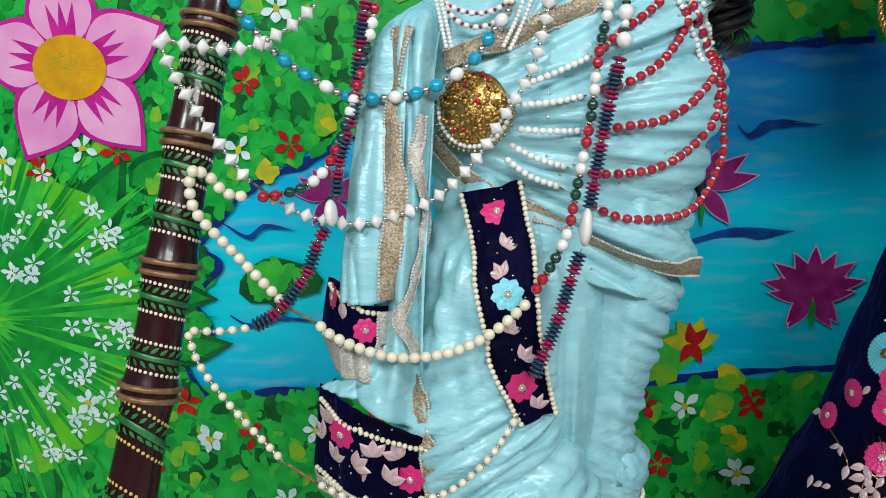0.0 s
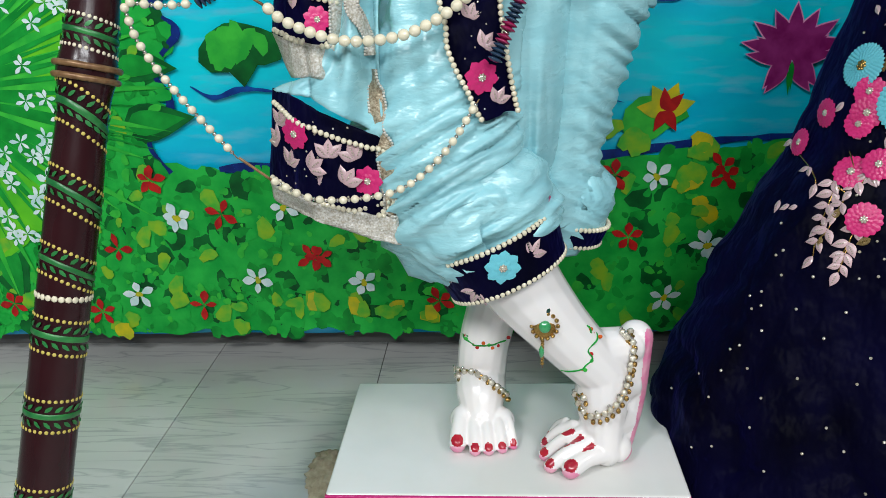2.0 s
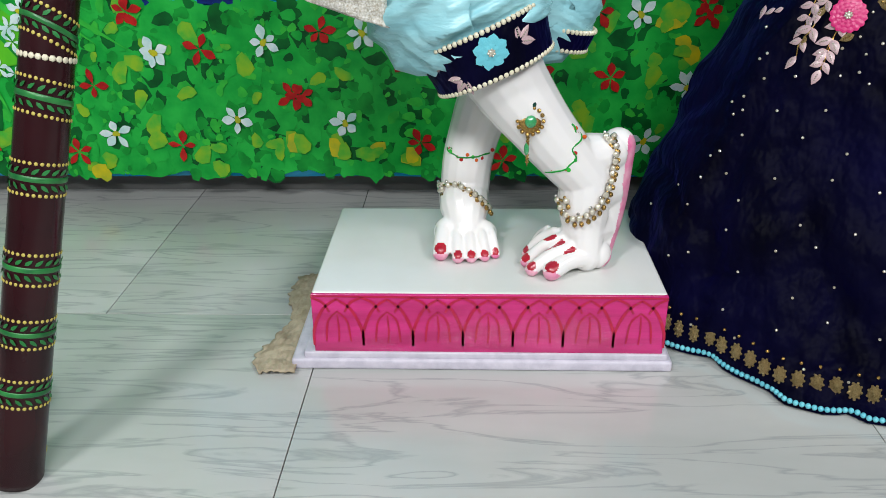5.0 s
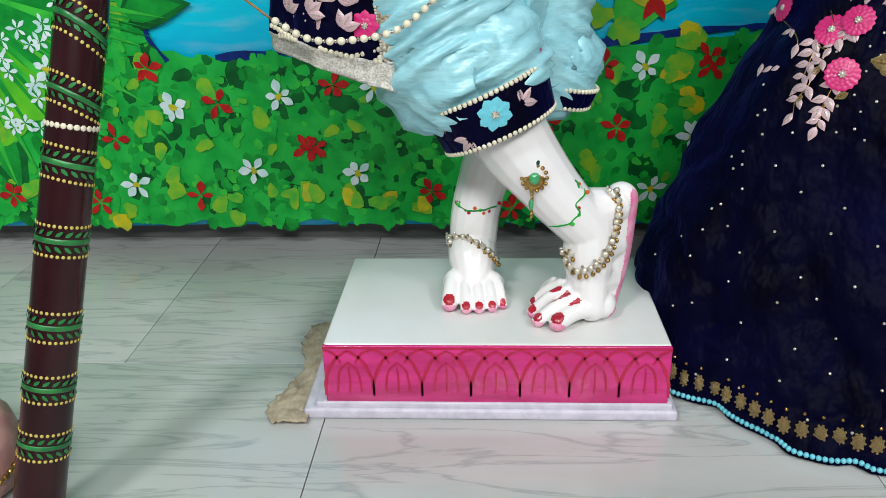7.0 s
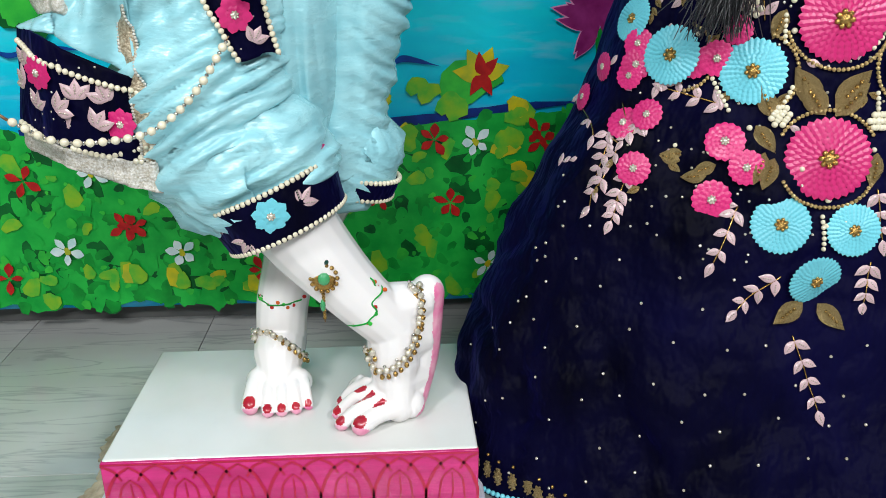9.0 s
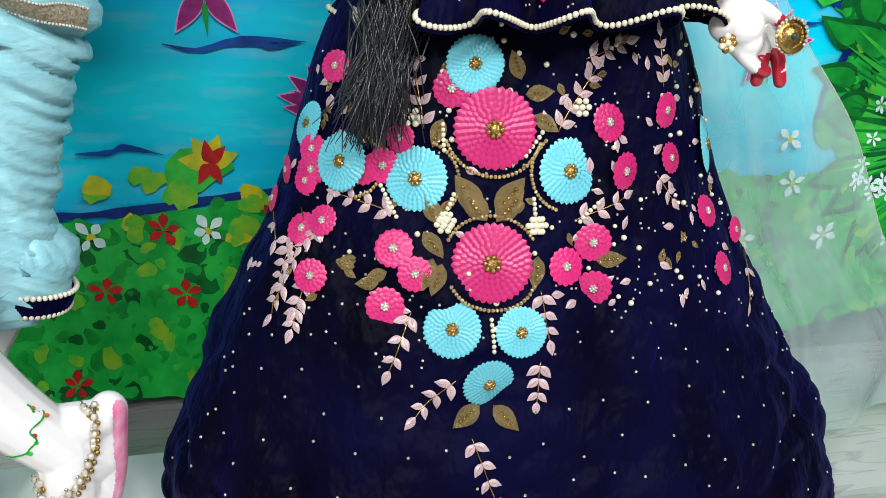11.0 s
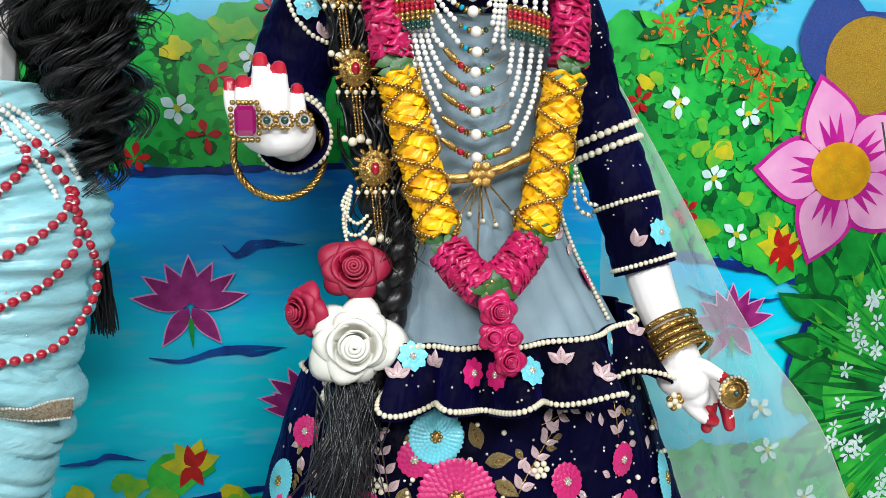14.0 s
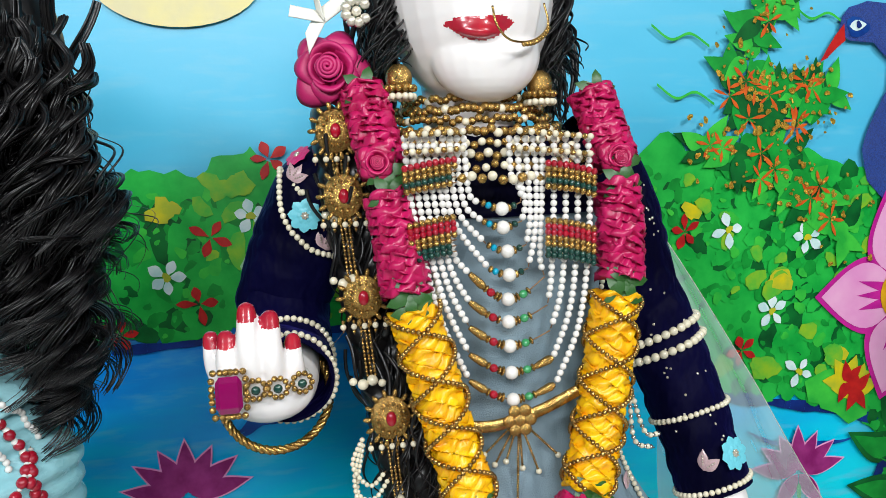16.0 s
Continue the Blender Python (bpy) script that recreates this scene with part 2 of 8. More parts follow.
def put(name, me, mat, parent=None, label=""):
    """One mesh object, under parent if there is one. mat may be a list."""
    if not me.materials:
        for m in mat if isinstance(mat, (list, tuple)) else (mat,):
            me.materials.append(m)
    ob = new(name, me)
    if parent is not None:
        ob.parent = parent
    if label:
        ob["label"] = label
    return ob


def part(name, bm, mat, parent, label=""):
    me = bpy.data.meshes.new(name)
    bm.to_mesh(me)
    bm.free()
    me.polygons.foreach_set("use_smooth", [True] * len(me.polygons))
    return put(name, me, mat, parent, label)


def thing(name, label, category, group="", kind="", at=(0, 0, 0)):
    ob = new(name)
    ob.empty_display_size = 0.02
    return tagged(ob, label, category, group, kind)


def join(pieces):
    """One vertex and face list out of several."""
    vs, fs = [], []
    for v, f in pieces:
        o = len(vs)
        vs.extend(v)
        fs.extend([tuple(i + o for i in q) for q in f])
    return vs, fs


def spline(pts, n):
    """n points, even in length, on a smooth curve through pts."""
    p = np.array(pts, float)
    if len(p) == 2:
        return p[0] + np.linspace(0, 1, n)[:, None] * (p[1] - p[0])
    q = np.vstack([2 * p[0] - p[1], p, 2 * p[-1] - p[-2]])
    out = []
    for i in range(1, len(q) - 2):
        for s in np.linspace(0, 1, 24, endpoint=False):
            a, b, c, d = q[i - 1], q[i], q[i + 1], q[i + 2]
            out.append(0.5 * (2 * b + (c - a) * s + (2 * a - 5 * b + 4 * c - d) * s * s + (3 * b - a - 3 * c + d) * s ** 3))
    out.append(p[-1])
    out = np.array(out)
    ln = np.concatenate([[0], np.cumsum(np.linalg.norm(np.diff(out, axis=0), axis=1))])
    w = np.linspace(0, ln[-1], n)
    return np.stack([np.interp(w, ln, out[:, k]) for k in range(out.shape[1])], 1)


def length(pts):
    s = spline(pts, 80)
    return float(np.linalg.norm(np.diff(s, axis=0), axis=1).sum())


def tube(pts, radii, seg=10, cap=True, flat=1.0):
    """A tube along pts; radii one or one for each point."""
    p = np.array(pts, float)
    n = len(p)
    r = np.broadcast_to(np.array(radii, float), (n,)) if np.ndim(radii) == 0 else np.interp(np.linspace(0, 1, n), np.linspace(0, 1, len(radii)), radii)
    tan = np.gradient(p, axis=0)
    tan /= np.linalg.norm(tan, axis=1)[:, None] + 1e-9
    u = np.cross(tan[0], (0.13, 1, 0.21))
    u /= np.linalg.norm(u)
    vs, fs = [], []
    for i in range(n):
        u = u - tan[i] * np.dot(u, tan[i])
        u /= np.linalg.norm(u) + 1e-9
        w = np.cross(tan[i], u)
        for k in range(seg):
            a = 2 * math.pi * k / seg
            vs.append(p[i] + r[i] * (u * math.cos(a) + flat * w * math.sin(a)))
    for i in range(n - 1):
        for k in range(seg):
            fs.append((i * seg + k, i * seg + (k + 1) % seg, (i + 1) * seg + (k + 1) % seg, (i + 1) * seg + k))
    if cap:
        fs.append(tuple(range(seg))[::-1])
        fs.append(tuple((n - 1) * seg + k for k in range(seg)))
    return vs, fs


def ball(c, r, seg=10, rings=7):
    r = np.broadcast_to(np.array(r, float), (3,))
    vs, fs = [(c[0], c[1], c[2] + r[2])], []
    for i in range(1, rings):
        th = math.pi * i / rings
        for k in range(seg):
            a = 2 * math.pi * k / seg
            vs.append((c[0] + r[0] * math.sin(th) * math.cos(a), c[1] + r[1] * math.sin(th) * math.sin(a), c[2] + r[2] * math.cos(th)))
    vs.append((c[0], c[1], c[2] - r[2]))
    last = len(vs) - 1
    for k in range(seg):
        fs.append((0, 1 + k, 1 + (k + 1) % seg))
        for i in range(rings - 2):
            o = 1 + i * seg
            fs.append((o + k, o + seg + k, o + seg + (k + 1) % seg, o + (k + 1) % seg))
        o = 1 + (rings - 2) * seg
        fs.append((o + k, last, o + (k + 1) % seg))
    return vs, fs


def box(x0, x1, y0, y1, z0, z1):
    v = [(x, y, z) for z in (z0, z1) for y in (y0, y1) for x in (x0, x1)]
    return v, [(0, 2, 3, 1), (4, 5, 7, 6), (0, 1, 5, 4), (2, 6, 7, 3), (0, 4, 6, 2), (1, 3, 7, 5)]


def rounded_box(name, x0, x1, y0, y1, z0, z1, r, mat, parent=None):
    bm = bmesh.new()
    v, f = box(x0, x1, y0, y1, z0, z1)
    bv = [bm.verts.new(p) for p in v]
    for q in f:
        bm.faces.new([bv[i] for i in q])
    bmesh.ops.bevel(bm, geom=bm.edges[:], offset=r, segments=3, affect="EDGES", profile=0.6)
    return part(name, bm, mat, parent)


def solid(ob, thick, offset=0.0):
    s = ob.modifiers.new("thickness", "SOLIDIFY")
    s.thickness, s.offset = thick, offset
    return ob


def sheet(rows, nu, nv, shape=None):
    """A draped cloth through rows of control points, each from one edge to the other; shape(u, v, p) moves the points."""
    cross = np.array([spline(r, nu) for r in rows])
    grid = np.array([spline(cross[:, i], nv) for i in range(nu)])
    vs, fs = [], []
    for j in range(nv):
        for i in range(nu):
            p = grid[i, j].copy()
            if shape:
                p = np.array(shape(i / (nu - 1), j / (nv - 1), p))
            vs.append(p)
    for j in range(nv - 1):
        for i in range(nu - 1):
            o = j * nu + i
            fs.append((o, o + 1, o + nu + 1, o + nu))
    return vs, fs


def wob(x, y, z, s):
    return noise.noise(Vector((x * s, y * s, z * s)))


def loft(rings, seg, nv, shape=None, cap=True):
    """A closed skin through rings (x, y, z, rx, ry); shape(a, v, p, out) moves the points."""
    R = spline(rings, nv)
    vs, fs = [], []
    for j, (x, y, z, rx, ry) in enumerate(R):
        for k in range(seg):
            a = 2 * math.pi * k / seg
            out = np.array((math.cos(a), math.sin(a), 0))
            p = np.array((x + rx * out[0], y + ry * out[1], z))
            if shape:
                p = np.array(shape(a, j / (nv - 1), p, out))
            vs.append(p)
    for j in range(nv - 1):
        for k in range(seg):
            fs.append((j * seg + k, j * seg + (k + 1) % seg, (j + 1) * seg + (k + 1) % seg, (j + 1) * seg + k))
    if cap:
        fs.append(tuple(range(seg))[::-1])
        fs.append(tuple((nv - 1) * seg + k for k in range(seg)))
    return vs, fs


class Skin:
    """Finds the front of a surface, to lay trims and beads on it."""

    def __init__(self, *pieces):
        v, f = join(pieces)
        self.tree = BVHTree.FromPolygons([Vector(p) for p in v], f)

    def at(self, x, z, lift=0.002, default=-0.45):
        p, n, _, _ = self.tree.ray_cast(Vector((x, -2, z)), Vector((0, 1, 0)))
        if p is None:
            p, n, _, _ = self.tree.find_nearest(Vector((x, default, z)))
        if n.y > 0:
            n = -n
        return np.array(p + n * lift), np.array(n)

    def line(self, pts, n, lift=0.002):
        s = spline([(p[0], p[-1]) for p in pts], n)
        return np.array([self.at(x, z, lift)[0] for x, z in s])


def band(path, normals, width, thick=0.0016, waves=0.0):
    """A flat braid along path, with its own thickness."""
    p, nn = np.array(path), np.array(normals)
    t = np.gradient(p, axis=0)
    side = np.cross(t, nn)
    side /= np.linalg.norm(side, axis=1)[:, None] + 1e-9
    vs, fs, c = [], [], ((-0.5, 0), (-0.42, 1), (0.42, 1), (0.5, 0))
    for i in range(len(p)):
        for a, b in c:
            vs.append(p[i] + side[i] * width * a + nn[i] * (thick * b + waves * math.sin(i * 2.1)))
    for i in range(len(p) - 1):
        for k in range(3):
            fs.append((i * 4 + k, i * 4 + k + 1, i * 4 + k + 5, i * 4 + k + 4))
    return vs, fs


# ---- the room that closes the place ----
# Side and rear walls and ceiling are unseen additions, grey to cut bounced light.
def room():
    walls = (("wall_north", (-2.2, 3.2, 0.06, 0.16, -0.1, 2.6)), ("wall_south", (-2.2, 3.2, -3.3, -3.2, -0.1, 2.6)),
             ("wall_west", (-2.3, -2.2, -3.2, 0.06, -0.1, 2.6)), ("wall_east", (3.2, 3.3, -3.2, 0.06, -0.1, 2.6)),
             ("ceiling", (-2.2, 3.2, -3.2, 0.06, 2.6, 2.7)))
    for name, b in walls:
        ob = put(name, mesh_of(name, *box(*b), smooth=False), M_WHITE)
        tagged(ob, "plain grey plastered " + ("ceiling" if name == "ceiling" else "wall"), name.split("_")[0], kind="structure")


room()


def floor():
    base = tagged(put("floor", mesh_of("floor", *box(-2.2, 3.2, -3.2, 0.06, -0.1, -0.004), smooth=False), M_DARK),
                  "polished grey-white veined marble slab floor", "floor", kind="structure")
    xs = [-2.2, -1.4, -0.8035, -0.5, -0.2035, 0.4, 1.0, 1.6, 2.2, 3.2]
    ys = [-3.2, -2.6, -2.0, -1.4, -0.98, -0.39, 0.06]
    for i in range(len(xs) - 1):
        for j in range(len(ys) - 1):
            x0, x1 = xs[i], xs[i + 1]
            if j < 5 and abs(x0 + 0.5) < 0.01:
                continue
            if j < 5 and abs(x0 + 0.8035) < 0.01:
                x1 = xs[i + 2]
            if j == 5 and abs(x0 + 0.2035) < 0.01:
                pass
            g = 0.0006
            rounded_box("slab", x0 + g, x1 - g, ys[j] + g, ys[j + 1] - g, -0.02, 0.0, 0.0006, M_MARBLE, base)


floor()


# ---- painted cloth behind the figures ----
backdrop = thing("backdrop", "hand-painted glossy cloth of a lotus river, meadow and flowers", "backdrop", kind="structure")
RND = random.Random(7)


def cloth():
    vs, fs, nx, nz = [], [], 120, 60
    for j in range(nz + 1):
        for i in range(nx + 1):
            x = -1.5 + 3.6 * i / nx
            lo = 0.045 + max(0, x - 0.9) * 0.09
            z = lo + (1.75 - lo) * j / nz
            y = 0.004 + (1 - j / nz) ** 6 * 0.003 * (1 + math.sin(x * 23))
            vs.append((x, y, z))
    for j in range(nz):
        for i in range(nx):
            o = j * (nx + 1) + i
            fs.append((o, o + 1, o + nx + 2, o + nx + 1))
    solid(put("painted_cloth", mesh_of("painted_cloth", vs, fs), M_WATER, backdrop), 0.003, -1.0)


cloth()


def flat(name, polys, mat, layer, label=""):
    """Painted shapes, a fraction of a millimetre proud of the cloth."""
    vs, fs = [], []
    for poly in polys:
        o = len(vs)
        k = layer * 0.0006 + RND.random() * 0.0005
        vs.extend([(x, -k, z) for x, z in poly])
        if len(poly) > 20:
            fs.extend([tuple(o + i for i in tri) for tri in tessellate_polygon([[Vector((x, z, 0)) for x, z in poly]])])
        else:
            fs.append(tuple(range(o, o + len(poly))))
    ob = put(name, mesh_of(name, vs, fs, smooth=False), mat, backdrop, label)
    return ob


def rough_edge(pts, amp, step=0.012):
    """A closed outline with a brushed, wandering edge."""
    p = list(pts) + [pts[0]]
    out = []
    for a, b in zip(p, p[1:]):
        n = max(1, int(math.dist(a, b) / step))
        for i in range(n):
            s = i / n
            x, z = a[0] + (b[0] - a[0]) * s, a[1] + (b[1] - a[1]) * s
            out.append((x + amp * wob(x, 1.3, z, 28), z + amp * wob(x, 7.7, z, 28) + 0.5 * amp * wob(x, 3.1, z, 90)))
    return out


def blob(x, z, r, squash=1.0, turn=0.0, n=9):
    ph = RND.random() * 6
    pts = []
    for i in range(n):
        a = 2 * math.pi * i / n
        q = r * (1 + 0.22 * math.sin(2 * a + ph) + 0.14 * math.sin(3 * a + 2 * ph))
        u, v = q * math.cos(a), q * squash * math.sin(a)
        pts.append((x + u * math.cos(turn) - v * math.sin(turn), z + u * math.sin(turn) + v * math.cos(turn)))
    return pts


def petal(x, z, ang, ln, wd, tip=0.5, start=0.1, n=7):
    """A leaf or petal outline that points along ang."""
    a, b = [], []
    for i in range(n + 1):
        s = i / n
        w = wd * math.sin(math.pi * min(1, s ** tip)) if 0 < s < 1 else 0.0
        r = start * ln + (1 - start) * ln * s
        a.append((r, w))
        b.append((r, -w))
    pts = a + b[::-1][1:-1]
    c, d = math.cos(ang), math.sin(ang)
    return [(x + r * c - w * d, z + r * d + w * c) for r, w in pts]


def inside(poly, x, z):
    hit = False
    for (x0, z0), (x1, z1) in zip(poly, poly[1:] + poly[:1]):
        if (z0 > z) != (z1 > z) and x < (x1 - x0) * (z - z0) / (z1 - z0) + x0:
            hit = not hit
    return hit


MEADOW = [(-1.5, 0.05), (0.9, 0.05), (1.5, 0.102), (2.1, 0.155), (2.1, 0.36), (1.3, 0.37), (1.0, 0.375), (0.7, 0.375), (0.35, 0.365), (0.1, 0.34), (-0.2, 0.345),
          (-0.45, 0.335), (-0.6, 0.36), (-1.5, 0.38)]
LEFTBANK = [(-0.195, 0.982), (-0.197, 0.935), (-0.23, 0.776), (-0.32, 0.731), (-0.421, 0.69), (-0.476, 0.638), (-0.526, 0.593), (-0.493, 0.556), (-0.535, 0.5), (-0.517, 0.443), (-0.561, 0.385),
            (-0.533, 0.335), (-0.7, 0.3), (-1.5, 0.3), (-1.5, 1.1), (-0.3, 1.1)]
FARBANK = [(-0.3, 0.87), (0.05, 0.865), (0.179, 0.868), (0.312, 0.873), (0.494, 0.875), (0.9, 0.84), (1.019, 0.728), (1.113, 0.71), (1.279, 0.67),
           (1.321, 0.615), (1.285, 0.516), (1.275, 0.455), (1.35, 0.36), (2.1, 0.36), (2.1, 1.02), (1.5, 0.98), (1.146, 1.091), (1.012, 1.08), (0.933, 1.11),
           (0.8, 1.02), (0.55, 1.04), (0.4, 1.095), (0.336, 1.101), (0.296, 1.073), (0.25, 1.096), (0.1, 1.05), (-0.3, 1.08)]
for nm, poly, mt, amp in (("bank_paint", FARBANK, P_GREEN, 0.02), ("left_bank_paint", LEFTBANK, P_GREEN, 0.02), ("meadow_paint", MEADOW, P_GREEN, 0.018)):
    flat(nm, [rough_edge(poly, amp)], mt, 1)
# dark blue rims where land meets water
for pts, wd in ((((-0.239, 0.767), (-0.321, 0.724), (-0.422, 0.683), (-0.479, 0.631), (-0.526, 0.591)), 0.010),
                (((-0.526, 0.591), (-0.491, 0.556), (-0.533, 0.5), (-0.515, 0.443), (-0.558, 0.385), (-0.53, 0.335)), 0.008),
                (((0.179, 0.862), (0.336, 0.866), (0.493, 0.869)), 0.008),
                (((1.019, 0.721), (1.114, 0.703), (1.285, 0.661), (1.324, 0.613), (1.28, 0.516), (1.278, 0.445)), 0.011),
                (((-0.45, 0.34), (-0.2, 0.352), (0.1, 0.348), (0.35, 0.373), (0.7, 0.383), (1.0, 0.385)), 0.009)):
    s = spline(pts, 60)
    tn = np.gradient(s, axis=0)
    nr = np.stack([-tn[:, 1], tn[:, 0]], 1) / (np.linalg.norm(tn, axis=1)[:, None] + 1e-9)
    w1 = np.array([wd * (0.6 + 0.7 * wob(x, 2.2, z, 30)) for x, z in s])[:, None]
    A, B = s + nr * w1, s - nr * w1
    flat("shore_line", [[tuple(A[i]), tuple(A[i + 1]), tuple(B[i + 1]), tuple(B[i])] for i in range(59)], P_NAVY, 2)



def dabs(name, zones, count, mat, r0, r1, layer, squash=0.8):
    polys = []
    while len(polys) < count:
        x, z = RND.uniform(-1.0, 1.8), RND.uniform(0.05, 1.06)
        if any(inside(q, x, z) for q in zones):
            polys.append(blob(x, z, RND.uniform(r0, r1), squash, RND.random() * 3))
    tagged(flat(name, polys, mat, layer), kind="stuff")


LAND = (MEADOW, LEFTBANK, FARBANK)
dabs("deep_green_dabs", LAND, 1000, P_DEEP, 0.006, 0.022, 2)
dabs("leaf_green_dabs", LAND, 2200, P_LEAF, 0.004, 0.015, 3)
dabs("meadow_green_dabs", LAND, 2000, P_GREEN, 0.004, 0.016, 4)
dabs("fresh_green_dabs", LAND, 900, P_FRESH, 0.003, 0.012, 5)
dabs("olive_dabs", LAND, 330, P_OLIVE, 0.007, 0.019, 6)


def flower(x, z, r, mat, petals, layer=9, wide=0.3, heart=None, name="painted_flower", spin=None):
    a0 = RND.random() * 6 if spin is None else spin
    polys = [petal(x, z, a0 + 2 * math.pi * i / petals + RND.uniform(-0.2, 0.2), r * RND.uniform(0.8, 1.15), r * wide * RND.uniform(0.8, 1.2), 1.35, 0.06)
             for i in range(petals)]
    ob = flat(name, polys, mat, layer)
    if heart:
        flat("flower_heart", [blob(x, z, r * 0.22)], heart, layer + 2)
    return ob


WHITES = [(-0.532, 0.26), (-0.351, 0.276), (-0.407, 0.149), (-0.228, 0.143), (-0.616, 0.125), (0.243, 0.317), (0.33, 0.202), (-0.734, 0.325), (-0.193, 0.29),
          (0.266, 0.112), (-0.688, 0.748), (-0.44, 0.739), (-0.821, 0.731), (-0.365, 0.946), (-0.53, 0.26), (0.328, 0.202), (0.361, 1.026), (0.252, 0.953), (1.045, 0.971),
          (1.176, 0.952), (1.115, 0.844), (1.161, 0.747), (0.077, 0.315), (1.522, 0.212), (1.222, 0.435), (1.24, 0.356), (1.32, 0.258), (1.153, 0.257)]
for p in WHITES:
    flower(*p, 0.026, P_WHITE, RND.choice((4, 5, 5)), wide=0.26, heart=P_YELLOW)
REDS = [(-0.562, 0.323), (-0.456, 0.266), (-0.311, 0.189), (-0.506, 0.104), (-0.261, 0.293), (0.204, 0.218), (0.349, 0.317), (0.179, 0.321), (-0.103, 0.109), (-0.639, 0.207),
        (-0.686, 0.093), (-0.841, 0.109), (0.034, 0.078), (-0.127, 0.249), (-0.764, 0.718), (-0.634, 0.741), (-0.359, 0.745), (-0.422, 0.841), (-0.567, 0.325), (-0.299, 0.189), (0.309, 1.001),
        (0.388, 1.098), (0.29, 0.916), (0.191, 0.882), (0.974, 0.971), (1.064, 0.788), (0.089, 0.229), (0.343, 0.33), (1.596, 0.205)]
for p in REDS:
    flower(*p, 0.026, P_RED, RND.choice((4, 5, 5)), wide=0.24)
YELLOWS = [(-0.804, 0.119), (0.206, 0.376), (0.31, 0.362), (0.29, 0.307), (0.325, 0.266), (-0.309, 0.111), (-0.242, 0.1), (-0.185, 0.09), (-0.109, 0.079), (-0.658, 0.061),
           (-0.308, 0.778), (-0.393, 0.707), (-0.575, 0.694), (0.319, 1.069), (0.35, 1.063), (0.255, 1.037), (1.22, 0.764), (1.12, 0.882), (1.102, 0.754),
           (0.994, 1.007), (0.09, 0.388), (0.16, 0.396), (0.206, 0.374), (0.307, 0.366), (0.296, 0.316), (0.134, 0.327), (1.128, 0.888), (1.115, 0.761)]
for x, z in YELLOWS:
    for k in range(3):
        flat("yellow_bloom", [blob(x + RND.uniform(-0.012, 0.012), z + RND.uniform(-0.01, 0.01), RND.uniform(0.010, 0.018))], RND.choice((P_YELLOW, P_OLIVE, P_OLIVE)), 7 + k)
for x, z in ((0.251, 0.42), (1.246, 0.722), (1.261, 0.708)):
    flat("bush_paint", [blob(x - 0.02, z - 0.01, 0.045, 0.9)], P_FRESH, 6)
    flat("two_tone_flower", [petal(x, z, a, 0.045, 0.014, 0.6, 0) for a in (0.3, 1.2, 2.1, 3.0)], P_YELLOW, 9)
    flat("two_tone_flower", [petal(x, z, a, 0.036, 0.009, 0.6, 0) for a in (0.8, 1.7, 4.2, 5.2)], P_RED, 11)


def big_flower(x, z, r, spin):
    """A five-petalled pink bloom with a magenta rim and an ochre heart."""
    for i in range(5):
        a = spin + i * 2 * math.pi / 5
        flat("petal_rim", [petal(x, z, a, r * 1.06, r * 0.37, 0.8, 0.05, 12)], P_MAGENTA, 10)
        flat("petal", [petal(x + 0.012 * math.cos(a), z + 0.012 * math.sin(a), a, r * 0.92, r * 0.31, 0.8, 0.1, 12)], P_PINK, 11)
        flat("petal_streak", [petal(x, z, a + d, r * 0.62, r * 0.05, 0.6, 0.2) for d in (-0.22, 0, 0.22)], P_MAGENTA, 12)
    flat("flower_heart", [[(x + r * 0.37 * math.cos(a), z + r * 0.31 * math.sin(a)) for a in np.linspace(0, 6.2, 28)]], P_GOLD, 14)
    flat("heart_speckle", [blob(x + RND.gauss(0, r * 0.13), z + RND.gauss(0, r * 0.11), 0.0016, 1, 0, 5) for _ in range(60)], P_YELLOW, 16)


big_flower(*(-0.692, 0.871), 0.158, 1.62)
big_flower(*(1.363, 0.853), 0.165, 1.85)


def lotus(x, z, s, lean=0.0):
    for a, ln in ((0.18, 1.05), (2.96, 1.05), (0.62, 1.0), (2.52, 1.0), (1.08, 0.9), (2.06, 0.9), (1.57, 0.95), (5.35, 0.9), (4.1, 0.9)):
        flat("lotus_rim", [petal(x, z, a + lean, s * ln, s * 0.17, 0.75, 0.05, 9)], P_PINK, 8)
        flat("lotus_petal", [petal(x, z, a + lean, s * ln * 0.94, s * 0.15, 0.75, 0.05, 9)], P_LOTUS, 9)
    flat("lotus_stalk", [petal(x, z - s * 0.2, 4.75, s * 0.6, s * 0.05, 0.5, 0)], P_LEAF, 10)


